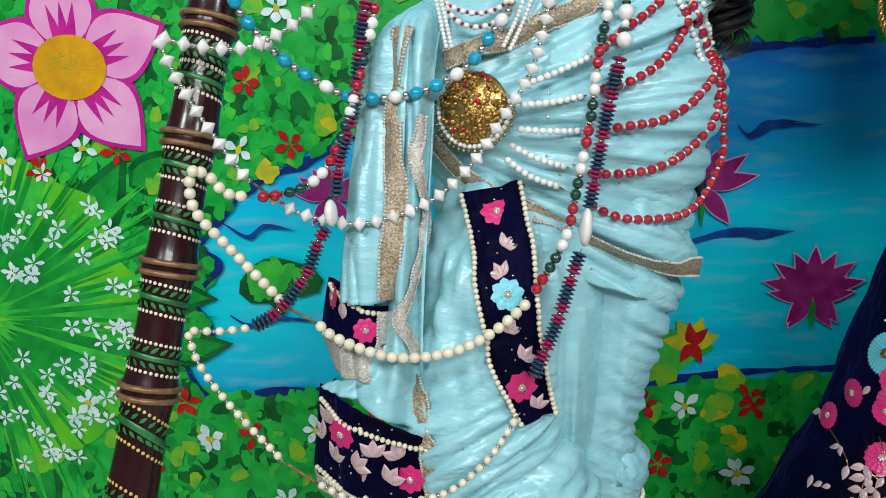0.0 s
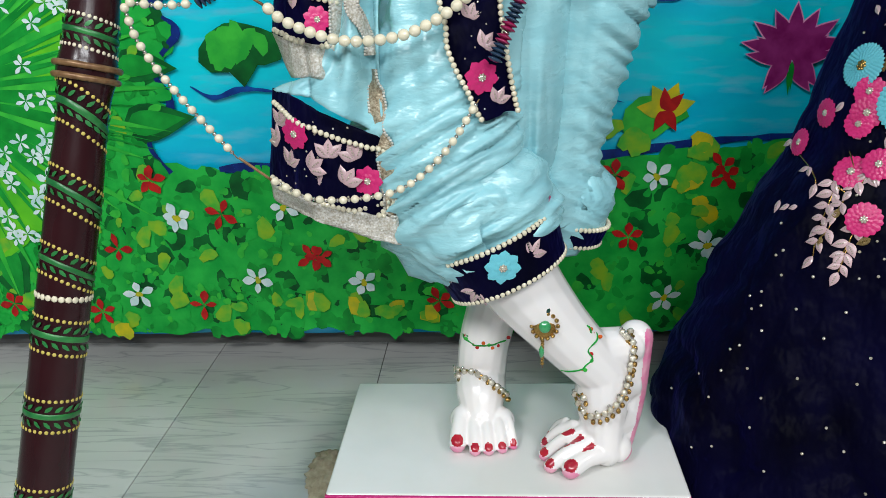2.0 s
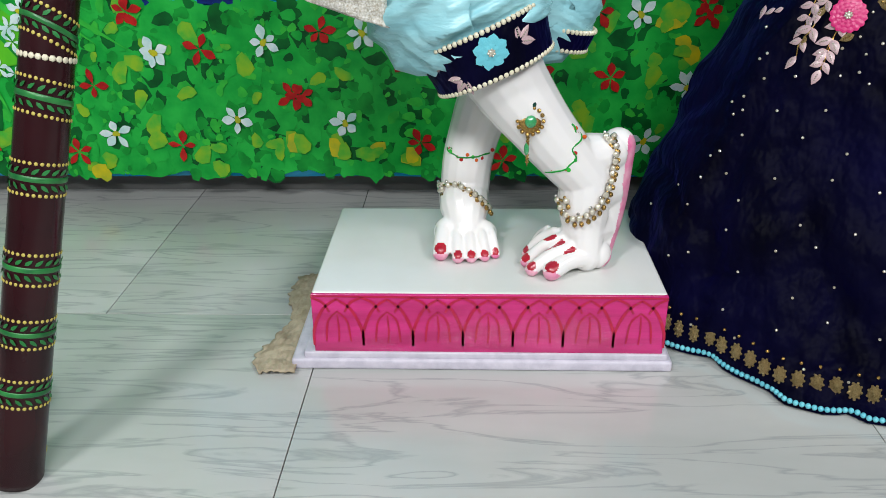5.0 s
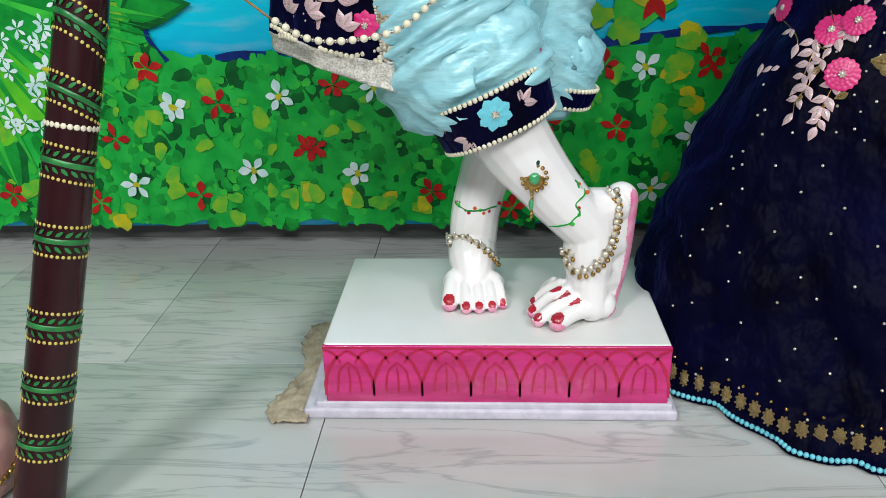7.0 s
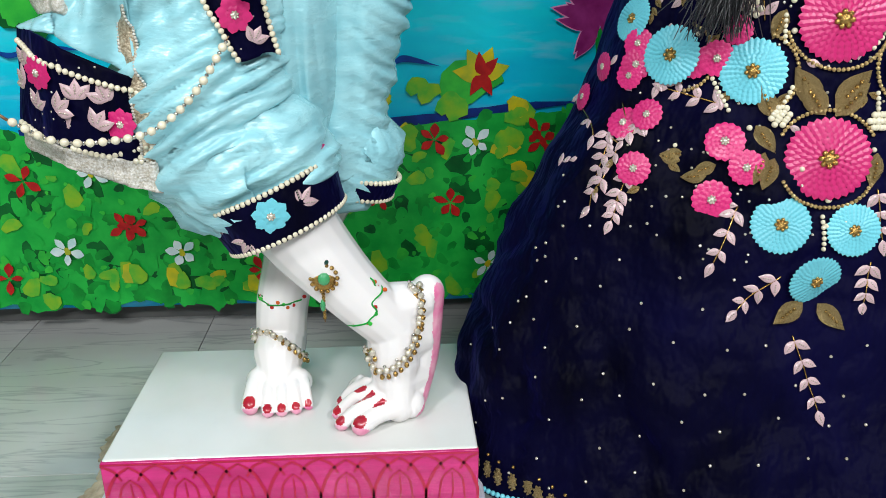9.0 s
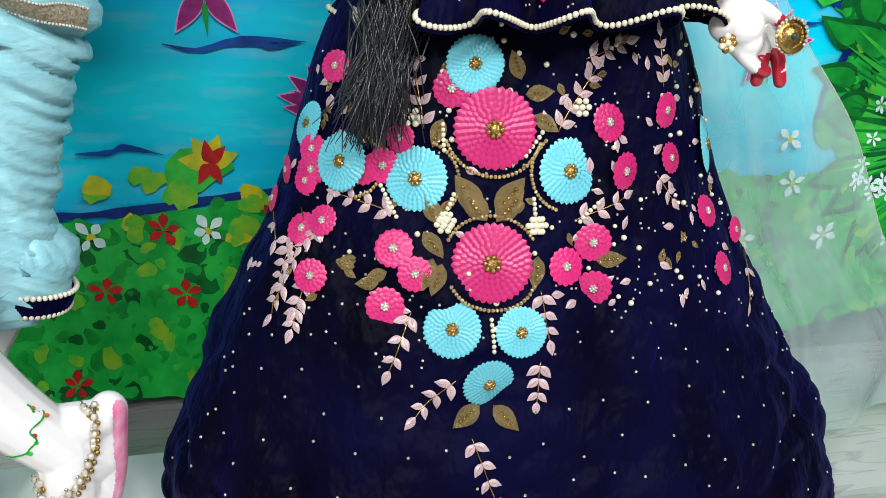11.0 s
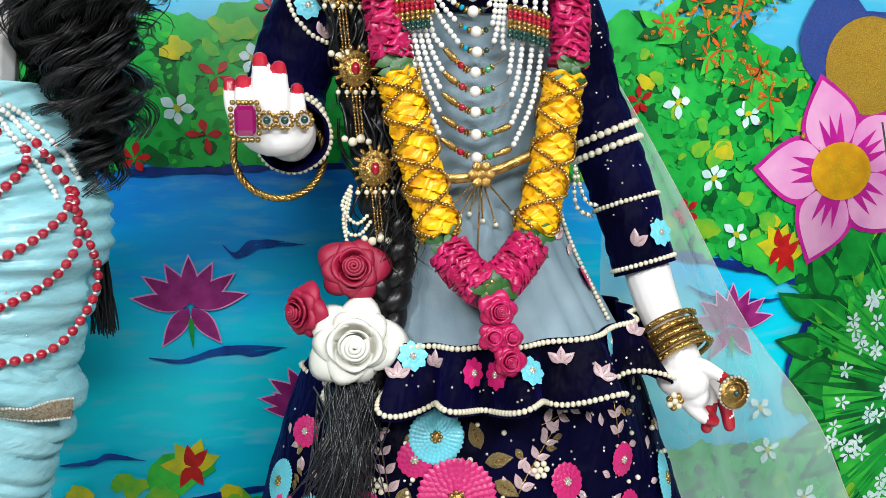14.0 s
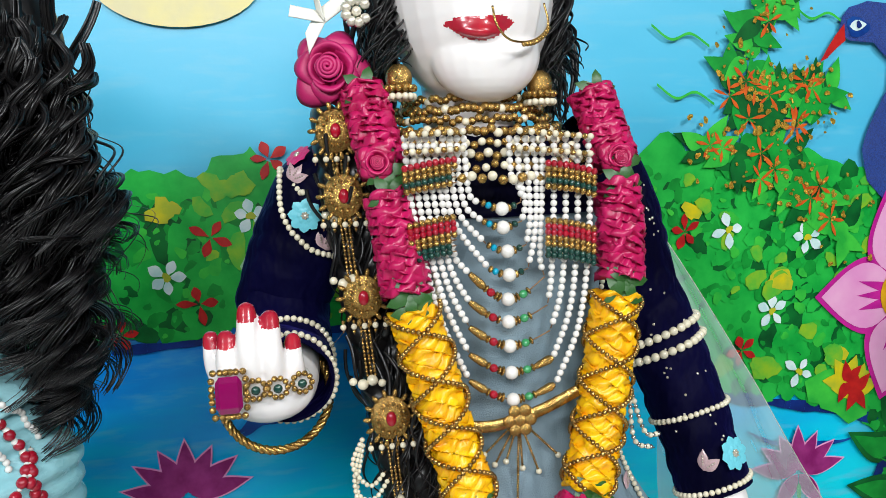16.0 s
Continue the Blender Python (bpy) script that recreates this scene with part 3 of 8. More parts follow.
lotus(*(0.259, 0.665), 0.082)
lotus(*(0.429, 0.504), 0.075)
lotus(*(0.426, 0.489), 0.064)
lotus(*(1.16, 0.588), 0.08)
lotus(*(-0.303, 0.661), 0.06)
for pts in (((0.308, 0.754), (0.325, 0.74), (0.353, 0.756), (0.401, 0.757)), ((0.257, 0.587), (0.319, 0.593), (0.352, 0.587), (0.397, 0.595)),
            ((-0.477, 0.624), (-0.438, 0.601), (-0.409, 0.618), (-0.36, 0.61)), ((0.312, 0.749), (0.329, 0.736), (0.366, 0.752), (0.431, 0.751)),
            ((0.198, 0.59), (0.246, 0.582), (0.31, 0.597), (0.4, 0.594)), ((0.068, 0.437), (0.113, 0.438), (0.136, 0.445), (0.19, 0.433)),
            ((-0.479, 0.473), (-0.444, 0.455), (-0.397, 0.467), (-0.335, 0.461)), ((1.073, 0.661), (1.129, 0.636), (1.23, 0.628), (1.276, 0.637))):
    s = spline(pts, 40)
    w = [0.0045 * math.sin(math.pi * min(1, (i + 3) / 42)) * (1 + 0.5 * wob(x, 0, z, 60)) for i, (x, z) in enumerate(s)]
    flat("wave_stroke", [[(x, z + a) for (x, z), a in zip(s, w)] + [(x, z - a) for (x, z), a in zip(s, w)][::-1]], P_WAVE, 4)


def spiky_bush(x, z, r, a0, a1, seed, base=None):
    """A lime bush of radiating strokes, sprinkled with white blossom."""
    rr = random.Random(seed)
    flat("bush_paint", [rough_edge([(x + r * 0.92 * math.cos(a), z + r * 0.92 * math.sin(a)) for a in np.linspace(a0, a1, 24)] + [(x, z)], 0.022)], base or P_LIME, 6)
    flat("bush_leaf", [petal(x, z, rr.uniform(a0, a1), r * rr.uniform(0.5, 1.35), r * 0.03, 0.6, 0.15) for _ in range(60)], P_FRESH, 7)
    flat("bush_stroke", [petal(x, z, rr.uniform(a0, a1), r * rr.uniform(0.6, 1.3), r * 0.013, 0.6, 0.2) for _ in range(90)], P_LEAF, 8)
    for _ in range(64):
        a, q = rr.uniform(a0, a1), r * math.sqrt(rr.uniform(0.08, 0.9))
        flower(x + q * math.cos(a), z + q * math.sin(a), 0.017, P_WHITE, 5, 10, 0.2, name="blossom")


spiky_bush(*(-0.899, 0.476), 0.30, -1.5, 1.45, 3)
spiky_bush(*(1.608, 0.434), 0.27, 1.3, 4.6, 4, P_FRESH)
flat("bush_stroke", [petal(1.608, 0.434, RND.uniform(1.4, 4.5), RND.uniform(0.16, 0.31), 0.008, 0.6, 0.2) for _ in range(34)], P_DEEP, 8)
# broad dark leaves round the bushes
for x, z, a, ln in ((*(-0.707, 0.606), 1.0, 0.16), (*(-0.773, 0.607), 1.5, 0.16), (*(-0.622, 0.686), 0.5, 0.12), (*(-0.596, 0.414), 0.1, 0.12), (*(-0.846, 0.233), 4.9, 0.14),
                    (*(-0.595, 0.511), -0.1, 0.1), (*(1.359, 0.625), 2.0, 0.12), (*(1.404, 0.655), 1.4, 0.14), (*(1.344, 0.532), 2.9, 0.10), (*(1.383, 0.381), 3.4, 0.12),
                    (*(1.44, 0.31), 4.2, 0.14), (*(1.326, 0.595), 2.6, 0.09), (1.37, 0.66, 0.9, 0.15), (1.40, 0.58, 2.7, 0.13), (1.39, 0.45, 2.9, 0.12), (1.37, 0.50, 3.4, 0.10), (1.46, 0.68, 1.2, 0.14),
                    (1.42, 0.36, 3.7, 0.13), (1.52, 0.30, 4.4, 0.13), (1.39, 0.70, 1.6, 0.10)):
    flat("broad_leaf", [petal(x, z, a, ln, ln * 0.26, 0.6, 0)], P_DEEP, 5)
    flat("broad_leaf", [petal(x, z, a, ln * 0.86, ln * 0.17, 0.6, 0.06)], P_LEAF, 6)
x, z = (-0.395, 0.53)
flat("lily_pad", [blob(x, z, 0.056, 0.75, 0, 16), petal(x, z, 4.75, 0.06, 0.03, 0.5, 0)], P_DEEP, 5)
flat("lily_pad", [blob(x + RND.uniform(-0.04, 0.04), z + RND.uniform(-0.025, 0.025), 0.012, 1.5) for _ in range(14)], P_FRESH, 6)
# pale moon, glittering shrub and the blue bird-shaped ornament at the edge
mx_, mz_ = (0.289, 1.328)
flat("moon", [[(mx_ + 0.105 * math.cos(a), mz_ + 0.062 * math.sin(a)) for a in np.linspace(0, 6.2, 36)]], P_MOON, 4)
GL = surf("gold_glitter", (0.75, 0.48, 0.06), (0.35, 0.18, 0.01), scale=600, rough=0.3, metal=0.7, bump=1.0, bscale=900)
BLUEG = surf("blue_glitter_paint", (0.003, 0.02, 0.16), (0.01, 0.06, 0.32), scale=500, rough=0.35, bump=0.6, bscale=900)
for pts in (((1.154, 1.352), (1.088, 1.255), (1.069, 1.174), (1.115, 1.09), (1.172, 1.029)), ((1.013, 1.093), (1.087, 1.066), (1.172, 1.029), (1.25, 0.947)),
            ((1.069, 1.174), (1.144, 1.156), (1.211, 1.171))):
    s = spline(pts, 40)
    flat("shrub_stem", [[(x, z + 0.004) for x, z in s] + [(x, z - 0.004) for x, z in s][::-1]], P_OLIVE, 7)
    for i in range(0, 40, 2):
        x, z = s[i]
        for _ in range(3):
            a = RND.random() * 6.28
            flat("shrub_leaf", [petal(x + RND.uniform(-0.02, 0.02), z, a, RND.uniform(0.035, 0.06), 0.013, 0.6, 0)], RND.choice((P_LEAF, P_FRESH, P_DEEP)), 8 + RND.randint(0, 4))
        if i % 6 == 0:
            flower(x + RND.uniform(-0.04, 0.04), z + RND.uniform(-0.04, 0.04), 0.026, P_ORANGE, 5, 14, 0.10)
        flat("glitter_rim", [blob(x + RND.uniform(-0.05, 0.05), z + RND.uniform(-0.05, 0.05), RND.uniform(0.0015, 0.005)) for _ in range(4)], GL, 15)
flat("bird_neck", [rough_edge([(1.247, 1.292), (1.278, 1.302), (1.32, 1.297), (1.36, 1.27), (1.375, 1.22), (1.372, 1.16), (1.40, 1.13), (1.55, 1.13), (1.55, 0.945), (1.395, 0.948), (1.32, 0.994),
                               (1.278, 1.034), (1.27, 1.08), (1.292, 1.136), (1.316, 1.172), (1.320, 1.212), (1.290, 1.240), (1.250, 1.243), (1.231, 1.254), (1.236, 1.28)], 0.003)], BLUEG, 8, "dark blue glittering bird neck")
flat("bird_beak", [[(1.238, 1.268), (1.222, 1.25), (1.208, 1.23), (1.197, 1.212), (1.208, 1.217), (1.226, 1.233), (1.24, 1.243)]], P_RED, 11)
flat("bird_cheek", [blob(1.262, 1.263, 0.022, 0.6, 0.2, 14)], P_WAVE, 10)
flat("bird_eye", [petal(1.247, 1.264, 0.1, 0.03, 0.008, 0.8, 0)], P_WHITE, 12)
flat("bird_eye", [blob(1.262, 1.266, 0.005, 1, 0, 10)], P_NAVY, 14)
flat("gold_disc", [[(1.413 + 0.09 * math.cos(a), 1.036 + 0.085 * math.sin(a)) for a in np.linspace(0, 6.2, 40)]], GL, 10)
for p0 in ((0.928, 1.267), (0.935, 1.184), (1.154, 1.296)):
    s = spline([p0, (p0[0] + 0.03, p0[1] - 0.02), (p0[0] + 0.06, p0[1] - 0.012), (p0[0] + 0.09, p0[1] - 0.03)], 30)
    flat("tendril", [[(x, z + 0.002) for x, z in s] + [(x, z - 0.002) for x, z in s][::-1]], P_FRESH, 6)


# ---- small shared pieces: beads, sequins, flowers ----
def template(name, vf, mats, idx=None):
    me = mesh_of(name, *vf)
    for m in mats if isinstance(mats, (list, tuple)) else (mats,):
        me.materials.append(m)
    if idx is not None:
        me.polygons.foreach_set("material_index", idx)
    return me


def lathe(profile, seg=12):
    vs, fs = [], []
    for r, z in profile:
        vs.extend([(r * math.cos(2 * math.pi * k / seg), r * math.sin(2 * math.pi * k / seg), z) for k in range(seg)])
    for j in range(len(profile) - 1):
        for k in range(seg):
            fs.append((j * seg + k, j * seg + (k + 1) % seg, (j + 1) * seg + (k + 1) % seg, (j + 1) * seg + k))
    fs.append(tuple(range(seg))[::-1])
    fs.append(tuple((len(profile) - 1) * seg + k for k in range(seg)))
    return vs, fs


def bead_mesh(name, mat, rxy=0.5, rz=0.5):
    return template(name, ball((0, 0, 0), (rxy, rxy, rz), 12, 8), mat)


B_RED, B_PEARL, B_CREAM = bead_mesh("red_bead", M_RED), bead_mesh("pearl", M_PEARL), bead_mesh("cream_pearl", M_CREAM)
B_GREEN, B_TURQ, B_SILVER = bead_mesh("green_bead", M_GREENB), bead_mesh("turquoise_bead", M_TURQ), bead_mesh("silver_bead", M_SILVER)
B_GOLD = bead_mesh("gold_bead", M_GOLD)
B_OVAL = template("oval_bead", lathe([(0.06, -0.5), (0.3, -0.3), (0.62, -0.05), (0.62, 0.05), (0.3, 0.3), (0.06, 0.5)], 12), M_PEARL)
B_DISCN = template("navy_disc", lathe([(0.5, -0.5), (1.25, -0.1), (1.25, 0.1), (0.5, 0.5)], 10), M_NAVYB)
B_DISCM = template("magenta_disc", lathe([(0.5, -0.5), (1.25, -0.1), (1.25, 0.1), (0.5, 0.5)], 10), M_MAROON)
B_SHELL = template("shell_drop", ball((0, 0, 0), (0.36, 0.2, 0.5), 14, 10), M_PEARL)
NAMES = {}


def frame_of(n, up=(0, 0, 1)):
    z = Vector(n).normalized()
    u = Vector(up)
    if abs(z.dot(u)) > 0.97:
        u = Vector((1, 0, 0))
    x = u.cross(z).normalized()
    return Matrix((x, z.cross(x), z)).transposed()


def place(me, name, parent, p, n=(0, -1, 0), spin=0.0, scale=1.0, up=(0, 0, 1), label=""):
    """A shared mesh, its z axis along n."""
    ob = new(name, me)
    ob.parent = parent
    s = scale if isinstance(scale, (tuple, list)) else (scale,) * 3
    ob.matrix_basis = Matrix.Translation(Vector(p)) @ frame_of(n, up).to_4x4() @ Matrix.Rotation(spin, 4, "Z") @ Matrix.Diagonal((*s, 1))
    if label:
        ob["label"] = label
    return ob


def string(parent, pts, cycle, thread=0.0006, tmat=None):
    """Beads strung on pts (a dense path); cycle: (mesh, length along the thread, width)."""
    p = np.array(pts, float)
    ln = np.concatenate([[0], np.cumsum(np.linalg.norm(np.diff(p, axis=0), axis=1))])
    put("thread", mesh_of("thread", *tube(p[::2] if len(p) > 30 else p, thread, 5)), tmat or M_ROPE, parent)
    s, i = 0.0, 0
    while True:
        me, d, w = cycle[i % len(cycle)]
        if s + d > ln[-1]:
            break
        q = s + d / 2
        c = np.array([np.interp(q, ln, p[:, k]) for k in range(3)])
        c2 = np.array([np.interp(min(q + 0.002, ln[-1]), ln, p[:, k]) for k in range(3)])
        c1 = np.array([np.interp(max(q - 0.002, 0), ln, p[:, k]) for k in range(3)])
        place(me, me.name, parent, c, c2 - c1, RND.random() * 3, (w, w, d * 1.02), up=(0, 1, 0.1))
        s += d
        i += 1


def row_of_pearls(name, parent, pts, d, mat, seg=7):
    """A sewn row of tiny beads, too small to pick apart."""
    p = np.array(pts, float)
    ln = np.concatenate([[0], np.cumsum(np.linalg.norm(np.diff(p, axis=0), axis=1))])
    n = max(2, int(ln[-1] / d))
    c = np.stack([np.interp((np.arange(n) + 0.5) * ln[-1] / n, ln, p[:, k]) for k in range(3)], 1)
    return tagged(put(name, mesh_of(name, *join([ball(q, d * 0.52, seg, 5) for q in c])), mat, parent), kind="stuff")


def sequin_flower(name, rings, mat):
    """Overlapping sequin scales in rings; radius 1, z outward."""
    pieces = []
    for r, cnt, ln, h in rings:
        for k in range(cnt):
            a = 2 * math.pi * (k + 0.5 * (r > 0.5)) / cnt
            c, s = math.cos(a), math.sin(a)
            w = 1.15 * math.pi * r / cnt
            v = [(r - ln * 0.55, 0, h + 0.10), (r - ln * 0.2, -w, h + 0.05), (r + ln * 0.25, -w * 0.85, h), (r + ln * 0.5, 0, h - 0.02), (r + ln * 0.25, w * 0.85, h),
                 (r - ln * 0.2, w, h + 0.05), (r + ln * 0.05, 0, h + 0.085)]
            v = [(x * c - y * s, x * s + y * c, z) for x, y, z in v]
            pieces.append((v, [(0, 1, 6), (1, 2, 6), (2, 3, 6), (3, 4, 6), (4, 5, 6), (5, 0, 6)]))
    pieces.append(lathe([(0.82, -0.02), (0.8, 0.03)], 20))
    me = mesh_of(name, *join(pieces), smooth=False)
    me.materials.append(mat)
    return me


def heart_mesh(name, mat):
    pc = [ball((0, 0, 0.05), (0.16, 0.16, 0.12), 8, 5)]
    for k in range(7):
        pc.append(ball((0.17 * math.cos(k * 0.9), 0.17 * math.sin(k * 0.9), 0.06), 0.08, 6, 4))
    return template(name, join(pc), mat)


BIG = [(0.90, 34, 0.26, 0.02), (0.76, 30, 0.25, 0.05), (0.62, 26, 0.24, 0.08), (0.48, 20, 0.23, 0.105), (0.34, 15, 0.22, 0.13), (0.20, 9, 0.2, 0.15)]
MID = [(0.84, 16, 0.36, 0.03), (0.62, 13, 0.34, 0.07), (0.42, 10, 0.3, 0.10), (0.22, 7, 0.26, 0.13)]
SIX = [(0.66, 8, 0.70, 0.04), (0.34, 7, 0.4, 0.12)]
F_BIGP, F_BIGB = sequin_flower("sequin_flower", BIG, M_SEQP), sequin_flower("sequin_flower", BIG, M_SEQB)
F_MIDP, F_MIDB = sequin_flower("sequin_flower", MID, M_SEQP), sequin_flower("sequin_flower", MID, M_SEQB)
F_SIXP, F_SIXB = sequin_flower("sequin_flower", SIX, M_SEQP), sequin_flower("sequin_flower", SIX, M_SEQB)
HEARTG, HEARTC = heart_mesh("flower_heart", M_GOLD), heart_mesh("crystal_heart", M_CRYSTAL)
GEM = template("crystal_stud", lathe([(1.0, 0), (0.8, 0.5), (0.4, 0.75)], 8), M_CRYSTAL)


def leaf_mesh(name, mats):
    """A padded leaf, 1 long from the origin, with a seam of tiny studs."""
    vs, fs, n = [], [], 7
    for i in range(n):
        s = i / (n - 1)
        w = 0.27 * math.sin(math.pi * s ** 0.8) + 0.004
        vs += [(s, -w, 0), (s, -w * 0.5, 0.09 * math.sin(math.pi * s) + 0.02), (s, 0, 0.05), (s, w * 0.5, 0.09 * math.sin(math.pi * s) + 0.02), (s, w, 0)]
    for i in range(n - 1):
        for k in range(4):
            fs.append((i * 5 + k, i * 5 + k + 1, i * 5 + k + 6, i * 5 + k + 5))
    v2, f2 = join([ball((0.3 + 0.13 * k, 0, 0.09), 0.05, 6, 4) for k in range(4)])
    v, f = join([(vs, fs), (v2, f2)])
    return template(name, (v, f), mats, [0] * len(fs) + [1] * len(f2))


L_LILAC, L_GOLD = leaf_mesh("sequin_leaf", (M_SEQL, M_CRYSTAL)), leaf_mesh("gold_leaf", (M_SEQG, M_GOLD))


def bloom(parent, skin, x, z, r, me, heart=None, lift=0.0032, squash=1.0):
    p, n = skin.at(x, z, lift)
    ob = place(me, "sequin_flower", parent, p, n, RND.random() * 6, (r, r * squash, r * 0.5))
    core = new("flower_heart", heart or HEARTG)
    core.parent = ob
    core.matrix_basis = Matrix.Translation((0, 0, 0.14)) @ Matrix.Diagonal((1, 1, 1.8, 1))
    return ob


def leaf(parent, skin, x, z, ang, ln, me=None, lift=0.0018):
    p, n = skin.at(x, z, lift)
    return place(me or L_LILAC, "sequin_leaf", parent, p, n, ang, ln)


def trefoil(parent, skin, x, z, r, ang=1.57):
    for d in (-0.75, 0, 0.75):
        leaf(parent, skin, x, z, ang + d, r)


def studs(parent, skin, pts, r, lift=0.0005):
    vs = []
    for x, z in pts:
        p, n = skin.at(x, z, lift)
        m = frame_of(n)
        vs.append(([np.array(p) + np.array(m @ Vector(q)) * r for q in [v.co for v in GEM.vertices]], [tuple(f.vertices) for f in GEM.polygons]))
    tagged(put("crystal_studs", mesh_of("crystal_studs", *join(vs)), M_CRYSTAL, parent), kind="stuff")


def statue(name, label, pieces, rules, voxel=0.004):
    """One smooth figure out of joined masses; rules: (centre, radius, slot) paint the surface."""
    raw = new(name + "_raw", mesh_of(name, *join(pieces)))
    m = raw.modifiers.new("r", "REMESH")
    m.mode, m.voxel_size, m.use_smooth_shade = "VOXEL", voxel, True
    s = raw.modifiers.new("s", "SMOOTH")
    s.factor, s.iterations = 0.5, 3
    dg = bpy.context.evaluated_depsgraph_get()
    me = bpy.data.meshes.new_from_object(raw.evaluated_get(dg))
    bpy.data.objects.remove(raw)
    for mt in (M_SKIN, M_NAIL, M_BLUSH):
        me.materials.append(mt)
    n = len(me.polygons)
    mid, slot = np.zeros(n * 3), np.zeros(n, dtype=np.int32)
    me.polygons.foreach_get("center", mid)
    mid = mid.reshape(n, 3)
    for c, r, k in rules:
        slot[((mid - np.array(c)) ** 2).sum(1) < r * r] = k
    me.polygons.foreach_set("material_index", slot)
    me.polygons.foreach_set("use_smooth", [True] * n)
    ob = new(name, me)
    return tagged(ob, label, "statue")


def limb(pts, radii, n=24, seg=16):
    s = spline(pts, n)
    r = np.interp(np.linspace(0, 1, n), np.linspace(0, 1, len(radii)), radii)
    return join([tube(s, r, seg), ball(s[0], r[0], seg, 10), ball(s[-1], r[-1], seg, 10)])


def cloth_tube(pts, radii, n, seg, fold, flat_y=1.0):
    """A sleeve of cloth round a limb; fold(s, a, p) gives the relief in metres."""
    p = spline(pts, n)
    r = np.interp(np.linspace(0, 1, n), np.linspace(0, 1, len(radii)), radii)
    tan = np.gradient(p, axis=0)
    tan /= np.linalg.norm(tan, axis=1)[:, None]
    vs, fs = [], []
    for i in range(n):
        u = np.cross(tan[i], (0, 1, 0))
        u /= np.linalg.norm(u)
        w = np.cross(tan[i], u)
        for k in range(seg):
            a = 2 * math.pi * k / seg
            d = u * math.cos(a) + w * math.sin(a)
            q = p[i] + d * r[i] * np.array((1, flat_y, 1))
            vs.append(q + d * fold(i / (n - 1), a, q))
    for i in range(n - 1):
        for k in range(seg):
            fs.append((i * seg + k, i * seg + (k + 1) % seg, (i + 1) * seg + (k + 1) % seg, (i + 1) * seg + k))
    return vs, fs


def crease(x):
    """A soft round fold with a sharp valley."""
    return abs(math.sin(x)) - 0.6


# ---- plinth ----
def plinth():
    t = thing("plinth", "low white marble plinth with a pink lotus-petal front", "plinth")
    rounded_box("body", -0.2, 0.2, -0.507, -0.26, 0.02, 0.098, 0.004, M_PLTOP, t)
    rounded_box("pink_front", -0.2003, 0.2003, -0.5095, -0.503, 0.021, 0.0965, 0.0015, M_PLPINK, t)
    rounded_box("ledge", -0.228, 0.212, -0.516, -0.25, 0.0, 0.014, 0.004, M_LEDGE, t)
    rounded_box("ledge_step", -0.213, 0.206, -0.512, -0.255, 0.013, 0.0215, 0.002, M_LEDGE, t)

    def stroke(pts, w):
        s = spline(pts, 16)
        tn = np.gradient(s, axis=0)
        nr = np.stack([-tn[:, 1], tn[:, 0]], 1) / (np.linalg.norm(tn, axis=1)[:, None] + 1e-9)
        ww = w * (0.55 + 0.45 * np.sin(np.linspace(0.3, 2.8, 16)))
        a, b = s + nr * ww[:, None], s - nr * ww[:, None]
        v = [(x, -0.5102, z) for x, z in a] + [(x, -0.5102, z) for x, z in b]
        return v, [(i, i + 1, 16 + i + 1, 16 + i) for i in range(15)]
    n = 7
    for i in range(n):
        x = -0.2 + 0.4 * (i + 0.5) / n
        h = 0.4 / n / 2
        pcs = []
        for k in (-1, 1):
            pcs.append(stroke([(x, 0.091), (x + k * h * 0.55, 0.078), (x + k * h * 0.95, 0.052), (x + k * h * 1.0, 0.03)], 0.0018))
            pcs.append(stroke([(x + k * h, 0.093), (x + k * h * 0.55, 0.086), (x + k * h * 0.3, 0.074)], 0.0016))
            pcs.append(stroke([(x, 0.075), (x + k * h * 0.38, 0.062), (x + k * h * 0.5, 0.035)], 0.0012))
        pcs.append(stroke([(x, 0.07), (x + 0.001, 0.05), (x, 0.034)], 0.001))
        put("painted_petal", mesh_of("painted_petal", *join(pcs)), M_PLRED, t)
    rim = [stroke([(-0.2, 0.0945), (-0.07, 0.0938), (0.07, 0.0947), (0.2, 0.094)], 0.0013)]
    put("painted_rim", mesh_of("painted_rim", *join(rim)), M_PLRED, t)
    # smear of old cement on the floor beside it
    rows = []
    for i in range(9):
        s = i / 8
        x0, y0 = -0.242 - 0.010 * math.sin(s * 9) - 0.008 * (1 - s), -0.53 + 0.24 * s
        rows.append([(x0 - 0.014 - 0.010 * wob(s, 0, 0, 5), y0, 0.0012), (x0 + 0.004, y0, 0.004 + 0.002 * wob(s, 2, 0, 9)), (-0.222, y0, 0.003)])
    sm = put("cement_smear", mesh_of("cement_smear", *sheet(rows, 24, 60, lambda u, v, p: p + np.array((0.006 * wob(v * 3, 4, 0, 9) * (1 - u), 0, 0.006 * abs(wob(p[0], p[1], 0, 130)) + 0.003 * abs(wob(p[0], p[1], 3, 300)))))), M_CEMENT)
    solid(sm, 0.002, 1)
    tagged(sm, "rough tan cement smear along the white plinth", "cement smear")


plinth()


